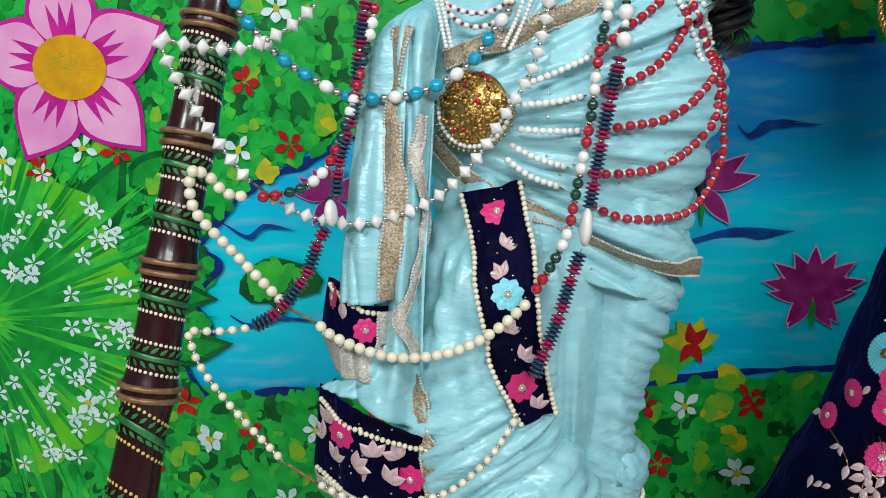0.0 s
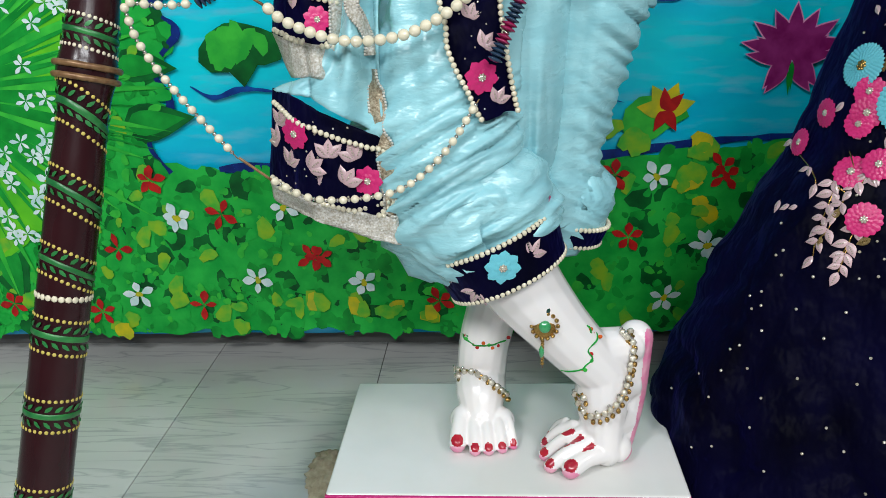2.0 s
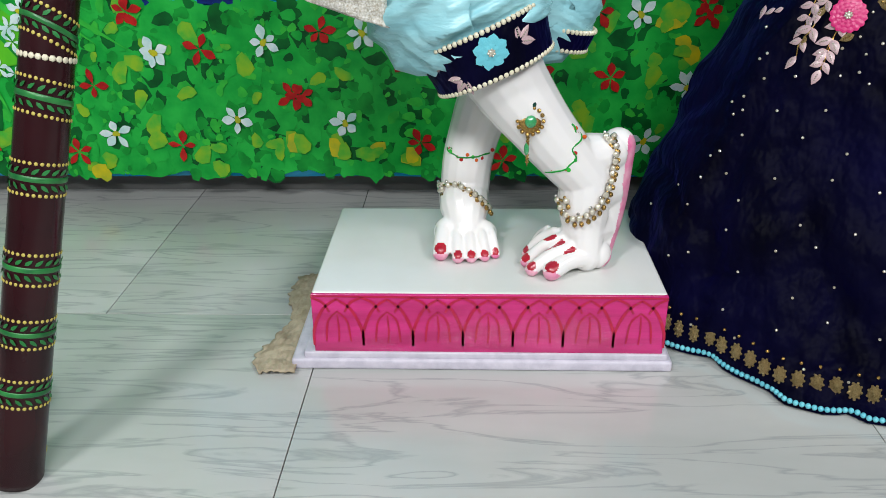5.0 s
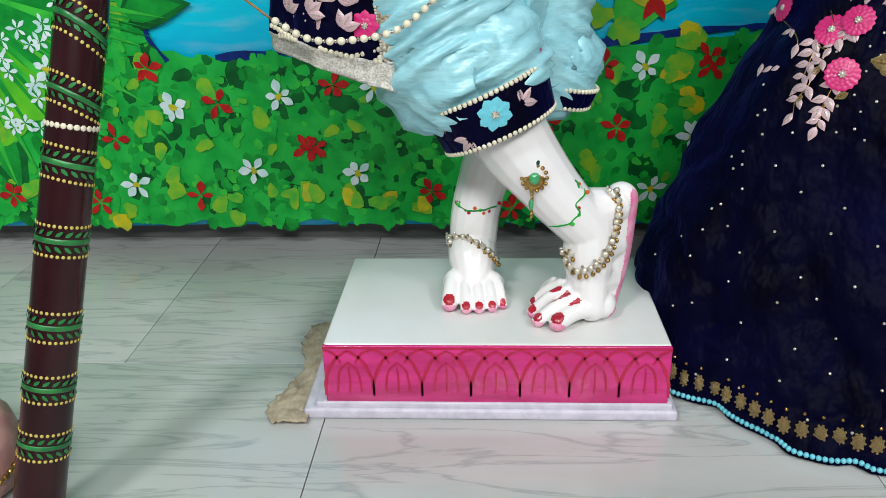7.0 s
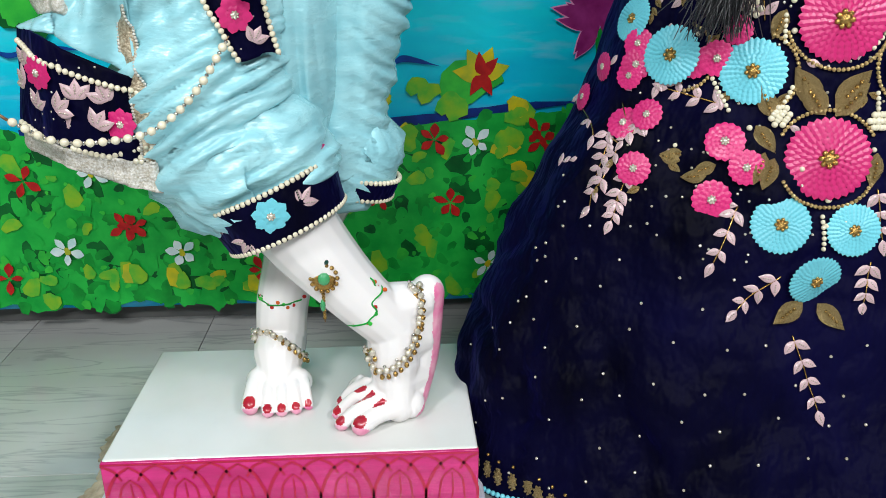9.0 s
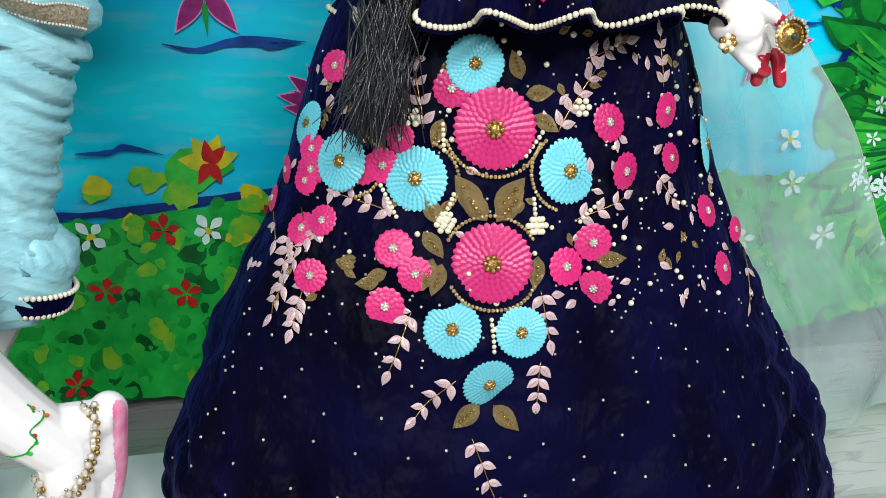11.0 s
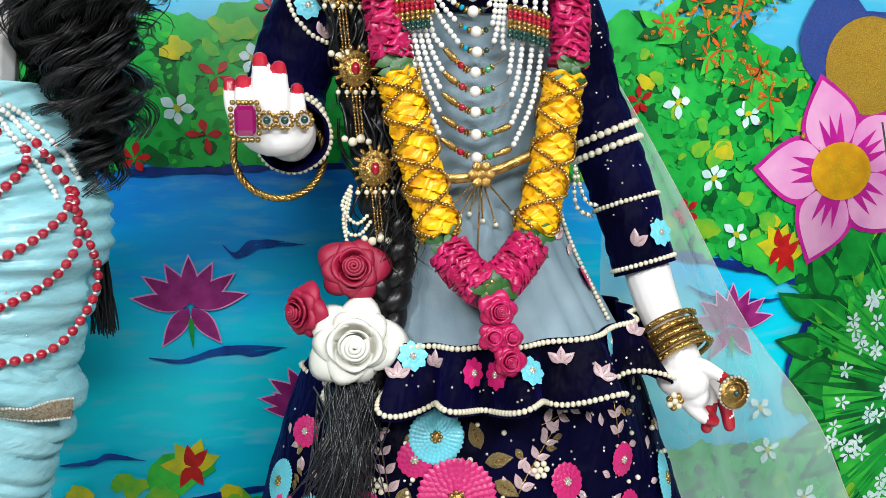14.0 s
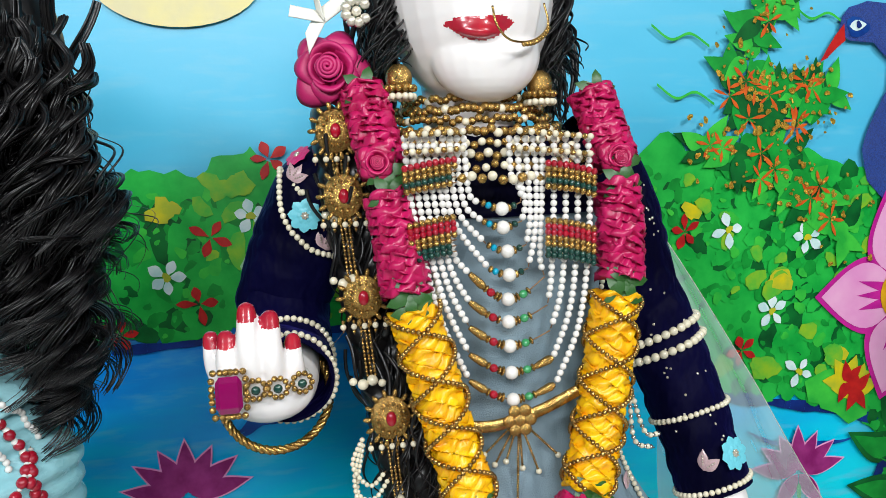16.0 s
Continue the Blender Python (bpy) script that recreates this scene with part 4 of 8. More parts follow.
# ---- standing figure with crossed legs ----
def figure_one():
    shin = [(-0.025, -0.42, 0.413), (0.008, -0.44, 0.339), (0.059, -0.435, 0.267), (0.11, -0.425, 0.206)]
    pcs = [limb(shin, [0.052, 0.046, 0.036, 0.030])]
    pcs.append(limb([(0.150, -0.40, 0.236), (0.143, -0.408, 0.165), (0.130, -0.425, 0.118)], [0.0205, 0.0205, 0.0195]))
    pcs.append(limb([(0.110, -0.425, 0.206), (0.112, -0.432, 0.152), (0.115, -0.446, 0.116)], [0.030, 0.029, 0.0185]))
    pcs.append(limb([(0.128, -0.44, 0.116), (0.090, -0.436, 0.126)], [0.018, 0.017]))
    pcs.append(limb([(0.102, -0.422, 0.226), (0.140, -0.408, 0.230)], [0.031, 0.0225]))
    pcs.append(limb([(0.110, -0.425, 0.185), (0.138, -0.41, 0.185)], [0.030, 0.0235]))
    pcs.append(limb([(0.112, -0.432, 0.145), (0.134, -0.418, 0.142)], [0.027, 0.022]))
    rules = []
    for c in spline([(0.176, -0.40, 0.246), (0.172, -0.40, 0.20), (0.167, -0.40, 0.16), (0.160, -0.42, 0.12), (0.146, -0.445, 0.094), (0.120, -0.468, 0.092), (0.100, -0.474, 0.094)], 40):
        rules.append(((c[0] - 0.006, c[1] - 0.016, c[2]), 0.0125, 2))
    toes = [((0.116, -0.453, 0.117), (0.073, -0.474), 0.0112), ((0.101, -0.449, 0.131), (0.051, -0.464), 0.0082), ((0.089, -0.441, 0.137), (0.046, -0.441), 0.0078),
            ((0.079, -0.430, 0.138), (0.049, -0.418), 0.0074), ((0.072, -0.420, 0.136), (0.056, -0.402), 0.0068)]
    for a, (bx, by), r in toes:
        b = (bx, by, 0.098 + r)
        m = (a[0] * 0.45 + bx * 0.55, a[1] * 0.45 + by * 0.55, a[2] * 0.5 + b[2] * 0.5 + 0.004)
        pcs.append(limb([a, m, b], [r * 1.0, r * 0.92, r], 10, 12))
        rules.append(((bx - 0.002, by - r * 0.6, 0.0985), r * 1.3, 2))
        rules.append(((bx - 0.001, by - r * 0.45, b[2] + r * 0.8), r * 0.72, 1))
    for a, b in (((0.097, -0.458, 0.132), (0.066, -0.474, 0.112)), ((0.085, -0.452, 0.140), (0.054, -0.457, 0.117)), ((0.076, -0.443, 0.142), (0.052, -0.436, 0.118))):
        for c in spline([a, b], 14):
            rules.append(((c[0], c[1], c[2] - 0.003), 0.0040, 1))
    # straight leg behind
    pcs.append(limb([(0.062, -0.34, 0.399), (0.007, -0.335, 0.293), (-0.021, -0.335, 0.211), (-0.029, -0.335, 0.142)], [0.045, 0.04, 0.032, 0.031]))
    pcs.append(limb([(-0.029, -0.335, 0.150), (-0.028, -0.362, 0.142), (-0.027, -0.388, 0.120)], [0.032, 0.031, 0.021]))
    pcs.append(limb([(-0.048, -0.386, 0.119), (-0.004, -0.386, 0.117)], [0.0185, 0.017]))
    for x0, x1, r, y1 in ((-0.053, -0.056, 0.0106, -0.424), (-0.038, -0.035, 0.0076, -0.432), (-0.023, -0.019, 0.0074, -0.431), (-0.009, -0.003, 0.0070, -0.427), (0.003, 0.010, 0.0062, -0.419)):
        b = (x1, y1, 0.098 + r)
        pcs.append(limb([(x0, -0.390, 0.124), ((x0 + x1) / 2, (y1 - 0.39) / 2, 0.120), b], [r * 1.0, r * 0.92, r], 10, 12))
        rules.append(((x1, y1 - r * 0.7, 0.0985), r * 1.25, 2))
        rules.append(((x1, y1 - r * 0.5, b[2] + r * 0.8), r * 0.72, 1))
    for a, b in (((-0.046, -0.398, 0.128), (-0.046, -0.424, 0.108)), ((-0.030, -0.398, 0.128), (-0.027, -0.426, 0.106)), ((-0.015, -0.398, 0.127), (-0.011, -0.424, 0.106)), ((-0.002, -0.398, 0.124), (0.004, -0.418, 0.106))):
        for c in spline([a, b], 12):
            rules.append(((c[0], c[1], c[2] - 0.003), 0.0040, 1))
    global LEG
    LEG = Skin(*pcs)
    # hips, chest, neck and plain head
    pcs.append(limb([(0.02, -0.335, 0.60), (0.01, -0.335, 0.72), (0.0, -0.335, 0.86), (0.01, -0.335, 0.90)], [0.09, 0.08, 0.075, 0.06]))
    pcs.append(limb([(0.06, -0.345, 0.90), (0.085, -0.37, 1.04)], [0.062, 0.056]))
    pcs.append(ball((0.082, -0.395, 1.13), (0.084, 0.085, 0.105), 28, 20))
    pcs.append(ball((0.095, -0.41, 1.07), (0.056, 0.05, 0.052), 20, 14))
    statue("statue", "white marble figure with crossed legs and pink-tinted toes", pcs, rules, 0.0018)


figure_one()

# wrapped lower cloth
FRONT = [(-0.033, -0.345, 0.77), (-0.034, -0.372, 0.682), (-0.043, -0.41, 0.611), (-0.064, -0.425, 0.517), (-0.058, -0.435, 0.412), (-0.015, -0.437, 0.413), (0.001, -0.44, 0.364)]
FRONT_R = [0.062, 0.074, 0.082, 0.083, 0.086, 0.078, 0.056]
BACK = [(0.075, -0.35, 0.766), (0.081, -0.355, 0.62), (0.057, -0.35, 0.474), (0.048, -0.35, 0.369), (0.075, -0.345, 0.401), (0.069, -0.345, 0.358)]
BACK_R = [0.075, 0.080, 0.070, 0.063, 0.058, 0.048]


def ridge(x, y, z):
    """Sharp irregular creases, 0 in the valley lines."""
    return min(1.0, abs(noise.noise(Vector((x, y, z)))) * 2.6)


def fold_front(s, a, p):
    low = min(1, max(0, (s - 0.42) / 0.2))
    bend = p[2] * 1.0 - (p[0] + 0.05) * 0.55 + 0.9 * (p[0] + 0.05) ** 2
    across = ridge(p[0] * 7 + 3, p[1] * 7, bend * 58) * 0.0105 + ridge(p[0] * 12, p[1] * 10 + 5, bend * 115) * 0.005
    along = ridge(p[0] * 34, p[1] * 30, p[2] * 3.5) * 0.011 + ridge(p[0] * 70, p[1] * 60, p[2] * 8 + 4) * 0.004
    return across * low + along * (1 - low) - 0.008


def fold_back(s, a, p):
    bend = p[2] + (p[0] - 0.1) * 0.75
    f = ridge(p[0] * 6, p[1] * 6 + 9, bend * 46) * 0.0078 + ridge(p[0] * 12, p[1] * 10 + 2, bend * 100) * 0.0032
    soft = ridge(p[0] * 26, p[1] * 20, p[2] * 3) * 0.010
    k = min(1, max(0, (p[0] - 0.06) * 18 + (s - 0.5) * 1.6))
    return f * k + soft * (1 - k) - 0.008


DHOTI_F = cloth_tube(FRONT, FRONT_R, 200, 110, fold_front)
DHOTI_B = cloth_tube(BACK, BACK_R, 180, 100, fold_back)
dhoti = thing("dhoti", "pale blue satin wrapped trousers with navy embroidered cuffs", "garment")
put("front_leg", mesh_of("front_leg", *DHOTI_F), M_SATIN, dhoti)
put("back_leg", mesh_of("back_leg", *DHOTI_B), M_SATIN, dhoti)
DRAPE = sheet([[(-0.056, -0.42, 0.718), (-0.011, -0.445, 0.709), (0.038, -0.44, 0.69), (0.099, -0.4, 0.665)], [(-0.047, -0.45, 0.609), (-0.008, -0.465, 0.601), (0.032, -0.45, 0.59), (0.079, -0.4, 0.575)],
               [(-0.026, -0.45, 0.513), (0.002, -0.46, 0.505), (0.032, -0.44, 0.484), (0.069, -0.39, 0.463)], [(0, -0.42, 0.45), (0.015, -0.425, 0.436), (0.033, -0.415, 0.425), (0.058, -0.38, 0.419)]], 70, 110,
              lambda u, v, p: p + np.array((0, -ridge(p[0] * 38, 4, p[2] * 3.0) * 0.009 - ridge(p[0] * 80, 9, p[2] * 9) * 0.002, 0)))
solid(put("hanging_pleat", mesh_of("hanging_pleat", *DRAPE), M_SATIN, dhoti), 0.002, 0)


def cuff(pts, radii, label, n=36, seg=80):
    c = cloth_tube(pts, radii, n, seg, lambda s, a, p: 0.001 * wob(p[0], p[1], p[2], 40))
    ob = put("cuff", mesh_of("cuff", *c), M_VELVET, dhoti, label)
    solid(ob, 0.003, 1)
    for j in (1, n - 2):
        ring = [np.array(c[0][j * seg + k]) for k in range(seg)]
        cen = np.mean(ring, axis=0)
        ring = [q + (q - cen) / np.linalg.norm(q - cen) * 0.002 for q in ring]
        row_of_pearls("pearl_edging", dhoti, ring + [ring[0]], 0.0058, M_CREAM, 8)
    return c


C1 = cuff([(-0.015, -0.437, 0.38), (0.006, -0.44, 0.333)], [0.071, 0.0625], "navy velvet cuff with pearl edging")
C2 = cuff([(0.071, -0.345, 0.368), (0.066, -0.345, 0.345)], [0.050, 0.046], "navy velvet cuff with pearl edging")
SK_C = Skin(C1)
for (x, y, z), r, me in (((-0.002, -0.49, 0.366), 0.0185, F_SIXB), ((0.028, -0.48, 0.414), 0.015, F_SIXP), ((-0.072, -0.48, 0.342), 0.014, F_SIXP)):
    bloom(dhoti, SK_C, x, z, r, me, HEARTC)
for (x, y, z), a in (((0.025, -0.485, 0.374), 0.9), ((-0.026, -0.49, 0.338), 4.2), ((-0.054, -0.488, 0.355), 3.6)):
    for d in (-0.9, 0, 0.9):
        leaf(dhoti, SK_C, x, z, a + d, 0.019)


# ---- upper wrap ----
def wrap_shape(a, v, p, out):
    p = p.copy()
    p[2] += (1 - v) ** 2 * (0.155 - p[0]) * 0.36
    xp, zp = -0.05, 0.79
    ang = math.atan2(p[2] - zp, max(0.05, p[0] - xp + 0.1))
    m = min(1, max(0, (p[0] + 0.07) * 9))
    fan = ridge(ang * 9.5 + 40, p[0] * 5, 2.5) * 0.014 * m + ridge(ang * 21 + 10, p[0] * 9, 7.5) * 0.006 * m
    return p + out * (fan + 0.002 * wob(p[0], p[1], p[2], 30) - 0.007)


WRAP = loft([(0.028, -0.345, 0.595, 0.130, 0.095), (0.026, -0.343, 0.65, 0.138, 0.098), (0.016, -0.330, 0.72, 0.162, 0.114), (0.011, -0.326, 0.79, 0.183, 0.118),
             (0.014, -0.325, 0.85, 0.179, 0.111), (0.025, -0.326, 0.90, 0.156, 0.098), (0.046, -0.338, 0.935, 0.112, 0.078), (0.066, -0.345, 0.955, 0.078, 0.072)], 150, 130, wrap_shape, cap=False)
wrap = thing("shawl", "pale blue satin shawl wrapped and pleated round the chest", "garment")
solid(put("wrap_cloth", mesh_of("wrap_cloth", *WRAP), M_SATIN, wrap), 0.002, -1)
SK_W = Skin(WRAP)


def braid(parent, skin, pts, width, mat, n=70, lift=0.006, name="gold_braid", pearls=0.0):
    s = spline([(p[0], p[-1]) for p in pts], n)
    hits = [skin.at(x, z, lift) for x, z in s]
    P, N = np.array([h[0] for h in hits]), np.array([h[1] for h in hits])
    for k in range(3):
        P[1:-1] = (P[:-2] + P[1:-1] + P[2:]) / 3
        N[1:-1] = (N[:-2] + N[1:-1] + N[2:]) / 3
    N /= np.linalg.norm(N, axis=1)[:, None]
    ob = put(name, mesh_of(name, *band(P, N, width)), mat, parent)
    if pearls:
        sd = np.cross(np.gradient(P, axis=0), N)
        sd /= np.linalg.norm(sd, axis=1)[:, None]
        for k in (-0.5, 0.5):
            row_of_pearls("corded_edge", parent, P + sd * width * k + N * 0.0012, pearls, M_LACE, 6)
    return P, N


braid(wrap, SK_W, [(-0.07, -0.45, 0.744), (-0.045, -0.45, 0.725), (-0.001, -0.45, 0.7), (0.06, -0.44, 0.676), (0.114, -0.41, 0.654), (0.164, -0.36, 0.636)], 0.019, M_TRIM, pearls=0.003)
braid(wrap, SK_W, [(-0.104, -0.44, 0.783), (-0.082, -0.45, 0.756), (-0.069, -0.45, 0.742)], 0.018, M_TRIM, pearls=0.003)
braid(wrap, SK_W, [(-0.086, -0.42, 0.852), (-0.036, -0.43, 0.869), (0.018, -0.42, 0.891), (0.062, -0.41, 0.905)], 0.019, M_TRIM, pearls=0.003)
braid(wrap, SK_W, [(0.02, 0.945), (0.07, 0.948), (0.12, 0.938)], 0.02, M_LACE, pearls=0.003)
studs(wrap, SK_W, [(RND.uniform(-0.02, 0.16), RND.uniform(0.64, 0.93)) for _ in range(34)], 0.0016)

# navy embroidered band down the front of the lower cloth
SK_D = Skin(DHOTI_F, DHOTI_B, DRAPE)
front_band = thing("embroidered_sash", "navy velvet sash with pearl edges and sequin flowers", "sash")
BPTS = [(-0.045, -0.48, 0.729), (-0.037, -0.49, 0.686), (-0.031, -0.5, 0.628), (-0.023, -0.5, 0.573), (-0.005, -0.49, 0.511)]


def front_sash():
    s = spline(BPTS, 70)
    vs, fs, L, R = [], [], [], []
    hits = []
    for i, (x, y, z) in enumerate(s):
        w = 0.027 - 0.011 * (i / 69) ** 3
        row = []
        for k in range(9):
            q = (k / 8 - 0.5) * 2 * w
            p, n = SK_D.at(x + q, z + q * 0.18, 0.004)
            row.append(p)
        row = np.array(row)
        lo = np.min(row[:, 1])
        row[:, 1] = 0.5 * row[:, 1] + 0.5 * lo - 0.002
        hits.append(row)
    H = np.array(hits)
    for _ in range(6):
        H[1:-1] = (H[:-2] + H[1:-1] + H[2:]) / 3
    for row in H:
        vs.extend(row)
    for j in range(69):
        for i in range(8):
            o = j * 9 + i
            fs.append((o, o + 1, o + 10, o + 9))
    solid(put("velvet_band", mesh_of("velvet_band", vs, fs), M_VELVET, front_band), 0.002, 0)
    up = np.array((0, -0.003, 0))
    for k in (0, 8):
        row_of_pearls("pearl_edging", front_band, H[:, k] + up, 0.0056, M_CREAM, 8)
    sk = Skin((vs, fs))
    for (x, y, z), r, me in (((-0.04, -0.49, 0.708), 0.0165, F_SIXP), ((-0.031, -0.5, 0.637), 0.0165, F_SIXB), ((-0.02, -0.5, 0.55), 0.0165, F_SIXP)):
        bloom(front_band, sk, x, z, r, me, HEARTC, 0.002)
    for (x, y, z), a in (((-0.032, -0.49, 0.677), 1.0), ((-0.035, -0.49, 0.653), 2.2), ((-0.03, -0.5, 0.601), 1.2), ((-0.018, -0.5, 0.576), 0.9), ((-0.007, -0.49, 0.526), 1.1)):
        for d in (-0.8, 0, 0.8):
            leaf(front_band, sk, x, z, a + d, 0.016, lift=0.002)
    studs(front_band, sk, [(p[0] + RND.uniform(-0.02, 0.02), p[2]) for p in s[::3]], 0.0011)


front_sash()

# hanging stole with two tails
stole = thing("stole", "pale blue satin stole with gold braid and embroidered tails", "stole")


def pleat(k, amp):
    def f(u, v, p):
        return p + np.array((0, -amp * math.sin(u * k + 2 * wob(v, 1, 0, 2)) - 0.003 * wob(p[0], 1, p[2], 22) - 1.2 * amp * ridge(p[0] * 60, 3, p[2] * 5), 0)) + np.array((0, 0, 0))
    return f


TAIL_B = sheet([[(-0.112, -0.35, 0.915), (-0.095, -0.35, 0.92), (-0.075, -0.35, 0.91)], [(-0.132, -0.44, 0.88), (-0.11, -0.45, 0.884), (-0.093, -0.43, 0.871)], [(-0.141, -0.455, 0.78), (-0.117, -0.47, 0.78), (-0.1, -0.45, 0.778)],
                [(-0.155, -0.47, 0.672), (-0.125, -0.49, 0.676), (-0.107, -0.475, 0.673)], [(-0.17, -0.48, 0.567), (-0.139, -0.5, 0.568), (-0.114, -0.485, 0.556)],
                [(-0.219, -0.47, 0.538), (-0.167, -0.505, 0.53), (-0.111, -0.49, 0.491)]], 60, 120, pleat(13, 0.006))
put("long_tail", mesh_of("long_tail", *TAIL_B), M_SATIN, stole)
TAIL_BN = sheet([[(-0.221, -0.465, 0.539), (-0.19, -0.5, 0.534), (-0.168, -0.505, 0.521), (-0.109, -0.495, 0.493)], [(-0.228, -0.465, 0.49), (-0.193, -0.5, 0.487), (-0.17, -0.507, 0.475), (-0.108, -0.495, 0.457)],
                 [(-0.234, -0.465, 0.446), (-0.196, -0.5, 0.441), (-0.173, -0.507, 0.433), (-0.106, -0.495, 0.417)]], 50, 40, pleat(9, 0.003))
put("embroidered_end", mesh_of("embroidered_end", *TAIL_BN), M_VELVET, stole, "navy velvet end with sequin flowers")
LACE_B = sheet([[(-0.233, -0.467, 0.446), (-0.196, -0.502, 0.441), (-0.172, -0.509, 0.432), (-0.103, -0.497, 0.417)],
                [(-0.23, -0.467, 0.428), (-0.189, -0.502, 0.419), (-0.171, -0.509, 0.412), (-0.101, -0.497, 0.388)]], 50, 12, pleat(9, 0.003))
put("lace_edge", mesh_of("lace_edge", *LACE_B), M_LACE, stole, "silver-white lace edging")
TAIL_A = sheet([[(-0.128, -0.34, 0.905), (-0.11, -0.35, 0.918), (-0.09, -0.35, 0.92)], [(-0.158, -0.42, 0.871), (-0.137, -0.445, 0.885), (-0.113, -0.44, 0.889)], [(-0.168, -0.44, 0.823), (-0.142, -0.465, 0.823), (-0.121, -0.46, 0.822)],
                [(-0.179, -0.46, 0.743), (-0.152, -0.485, 0.741), (-0.126, -0.475, 0.739)], [(-0.186, -0.475, 0.68), (-0.158, -0.5, 0.679), (-0.133, -0.488, 0.676)],
                [(-0.192, -0.48, 0.63), (-0.159, -0.505, 0.631), (-0.137, -0.49, 0.635)]], 50, 100, pleat(7, 0.005))
put("short_tail", mesh_of("short_tail", *TAIL_A), M_SATIN, stole)
TAIL_AN = sheet([[(-0.206, -0.46, 0.649), (-0.189, -0.475, 0.646), (-0.169, -0.495, 0.629), (-0.146, -0.48, 0.624)], [(-0.213, -0.46, 0.616), (-0.193, -0.478, 0.613), (-0.171, -0.495, 0.601), (-0.149, -0.48, 0.601)],
                 [(-0.218, -0.46, 0.59), (-0.195, -0.478, 0.584), (-0.173, -0.495, 0.581), (-0.155, -0.48, 0.578)]], 40, 30, pleat(8, 0.003))
put("embroidered_end", mesh_of("embroidered_end", *TAIL_AN), M_VELVET, stole, "navy velvet end with sequin flowers")
LACE_A = sheet([[(-0.217, -0.462, 0.59), (-0.194, -0.48, 0.585), (-0.173, -0.497, 0.582), (-0.154, -0.482, 0.579)], [(-0.203, -0.462, 0.548), (-0.191, -0.48, 0.55), (-0.173, -0.497, 0.552), (-0.158, -0.482, 0.546)]], 40, 12, pleat(8, 0.003))
put("lace_edge", mesh_of("lace_edge", *LACE_A), M_LACE, stole, "silver-white lace edging")
for ob in stole.children:
    solid(ob, 0.002, 0)
SK_S = Skin(TAIL_A, TAIL_AN, TAIL_BN, LACE_B, LACE_A, TAIL_B)
SK_TB = Skin(TAIL_B, TAIL_BN)
braid(stole, Skin(TAIL_A), [(-0.122, -0.45, 0.883), (-0.131, -0.46, 0.822), (-0.133, -0.47, 0.781), (-0.132, -0.47, 0.738), (-0.135, -0.48, 0.707), (-0.141, -0.49, 0.66), (-0.146, -0.49, 0.635)], 0.020, M_TRIM, 80, 0.003, pearls=0.0034)
braid(stole, Skin(TAIL_AN), [(-0.15, -0.48, 0.621), (-0.155, -0.48, 0.59), (-0.159, -0.48, 0.577)], 0.014, M_LACE, 30, 0.003, pearls=0.003)
braid(stole, SK_TB, [(-0.11, -0.45, 0.805), (-0.114, -0.46, 0.753), (-0.111, -0.48, 0.701), (-0.123, -0.49, 0.649), (-0.132, -0.49, 0.616), (-0.121, -0.49, 0.57)], 0.012, M_LACE, 80, 0.004, pearls=0.003)
braid(stole, SK_TB, [(-0.115, -0.49, 0.558), (-0.112, -0.49, 0.506), (-0.11, -0.49, 0.458), (-0.109, -0.49, 0.411)], 0.016, M_TRIM, 50, 0.003, pearls=0.003)
for sk, a, b in ((Skin(TAIL_BN), (-0.218, -0.47, 0.527), (-0.11, -0.49, 0.482)), (Skin(TAIL_BN), (-0.227, -0.47, 0.453), (-0.114, -0.49, 0.419)), (Skin(TAIL_AN), (-0.204, -0.47, 0.644), (-0.149, -0.48, 0.617)),
                 (Skin(TAIL_AN), (-0.212, -0.47, 0.594), (-0.156, -0.48, 0.579))):
    mid = ((a[0] + b[0]) / 2, (a[2] + b[2]) / 2 - 0.004)
    row_of_pearls("pearl_edging", stole, sk.line([a, mid, b], 60, 0.003), 0.0055, M_CREAM, 8)
skb, ska = Skin(TAIL_BN), Skin(TAIL_AN)
studs(stole, skb, [(RND.uniform(-0.222, -0.114), RND.uniform(0.44, 0.515)) for _ in range(26)], 0.0013)
for (x, y, z), r in (((-0.193, -0.5, 0.502), 0.016), ((-0.128, -0.5, 0.455), 0.015)):
    bloom(stole, skb, x, z, r, F_SIXP, HEARTC)
for (x, y, z), a in (((-0.212, -0.48, 0.505), 1.4), ((-0.165, -0.5, 0.478), 1.5), ((-0.15, -0.5, 0.453), 1.0), ((-0.172, -0.5, 0.456), 2.6), ((-0.205, -0.48, 0.468), 1.2), ((-0.140, -0.5, 0.475), 1.9), ((-0.183, -0.49, 0.468), 0.6), ((-0.216, -0.48, 0.488), 2.4)):
    trefoil(stole, skb, x, z, 0.019, a)
for (x, y, z), r in (((-0.197, -0.47, 0.633), 0.013), ((-0.168, -0.48, 0.603), 0.013)):
    bloom(stole, ska, x, z, r, F_SIXP, HEARTC)
leaf(stole, ska, (-0.189, -0.48, 0.613)[0], (-0.189, -0.48, 0.613)[2], 1.5, 0.02)

# ---- strings of beads ----
SK_K = Skin(WRAP, DHOTI_F, DHOTI_B, DRAPE, TAIL_A, TAIL_B, TAIL_BN, TAIL_AN)


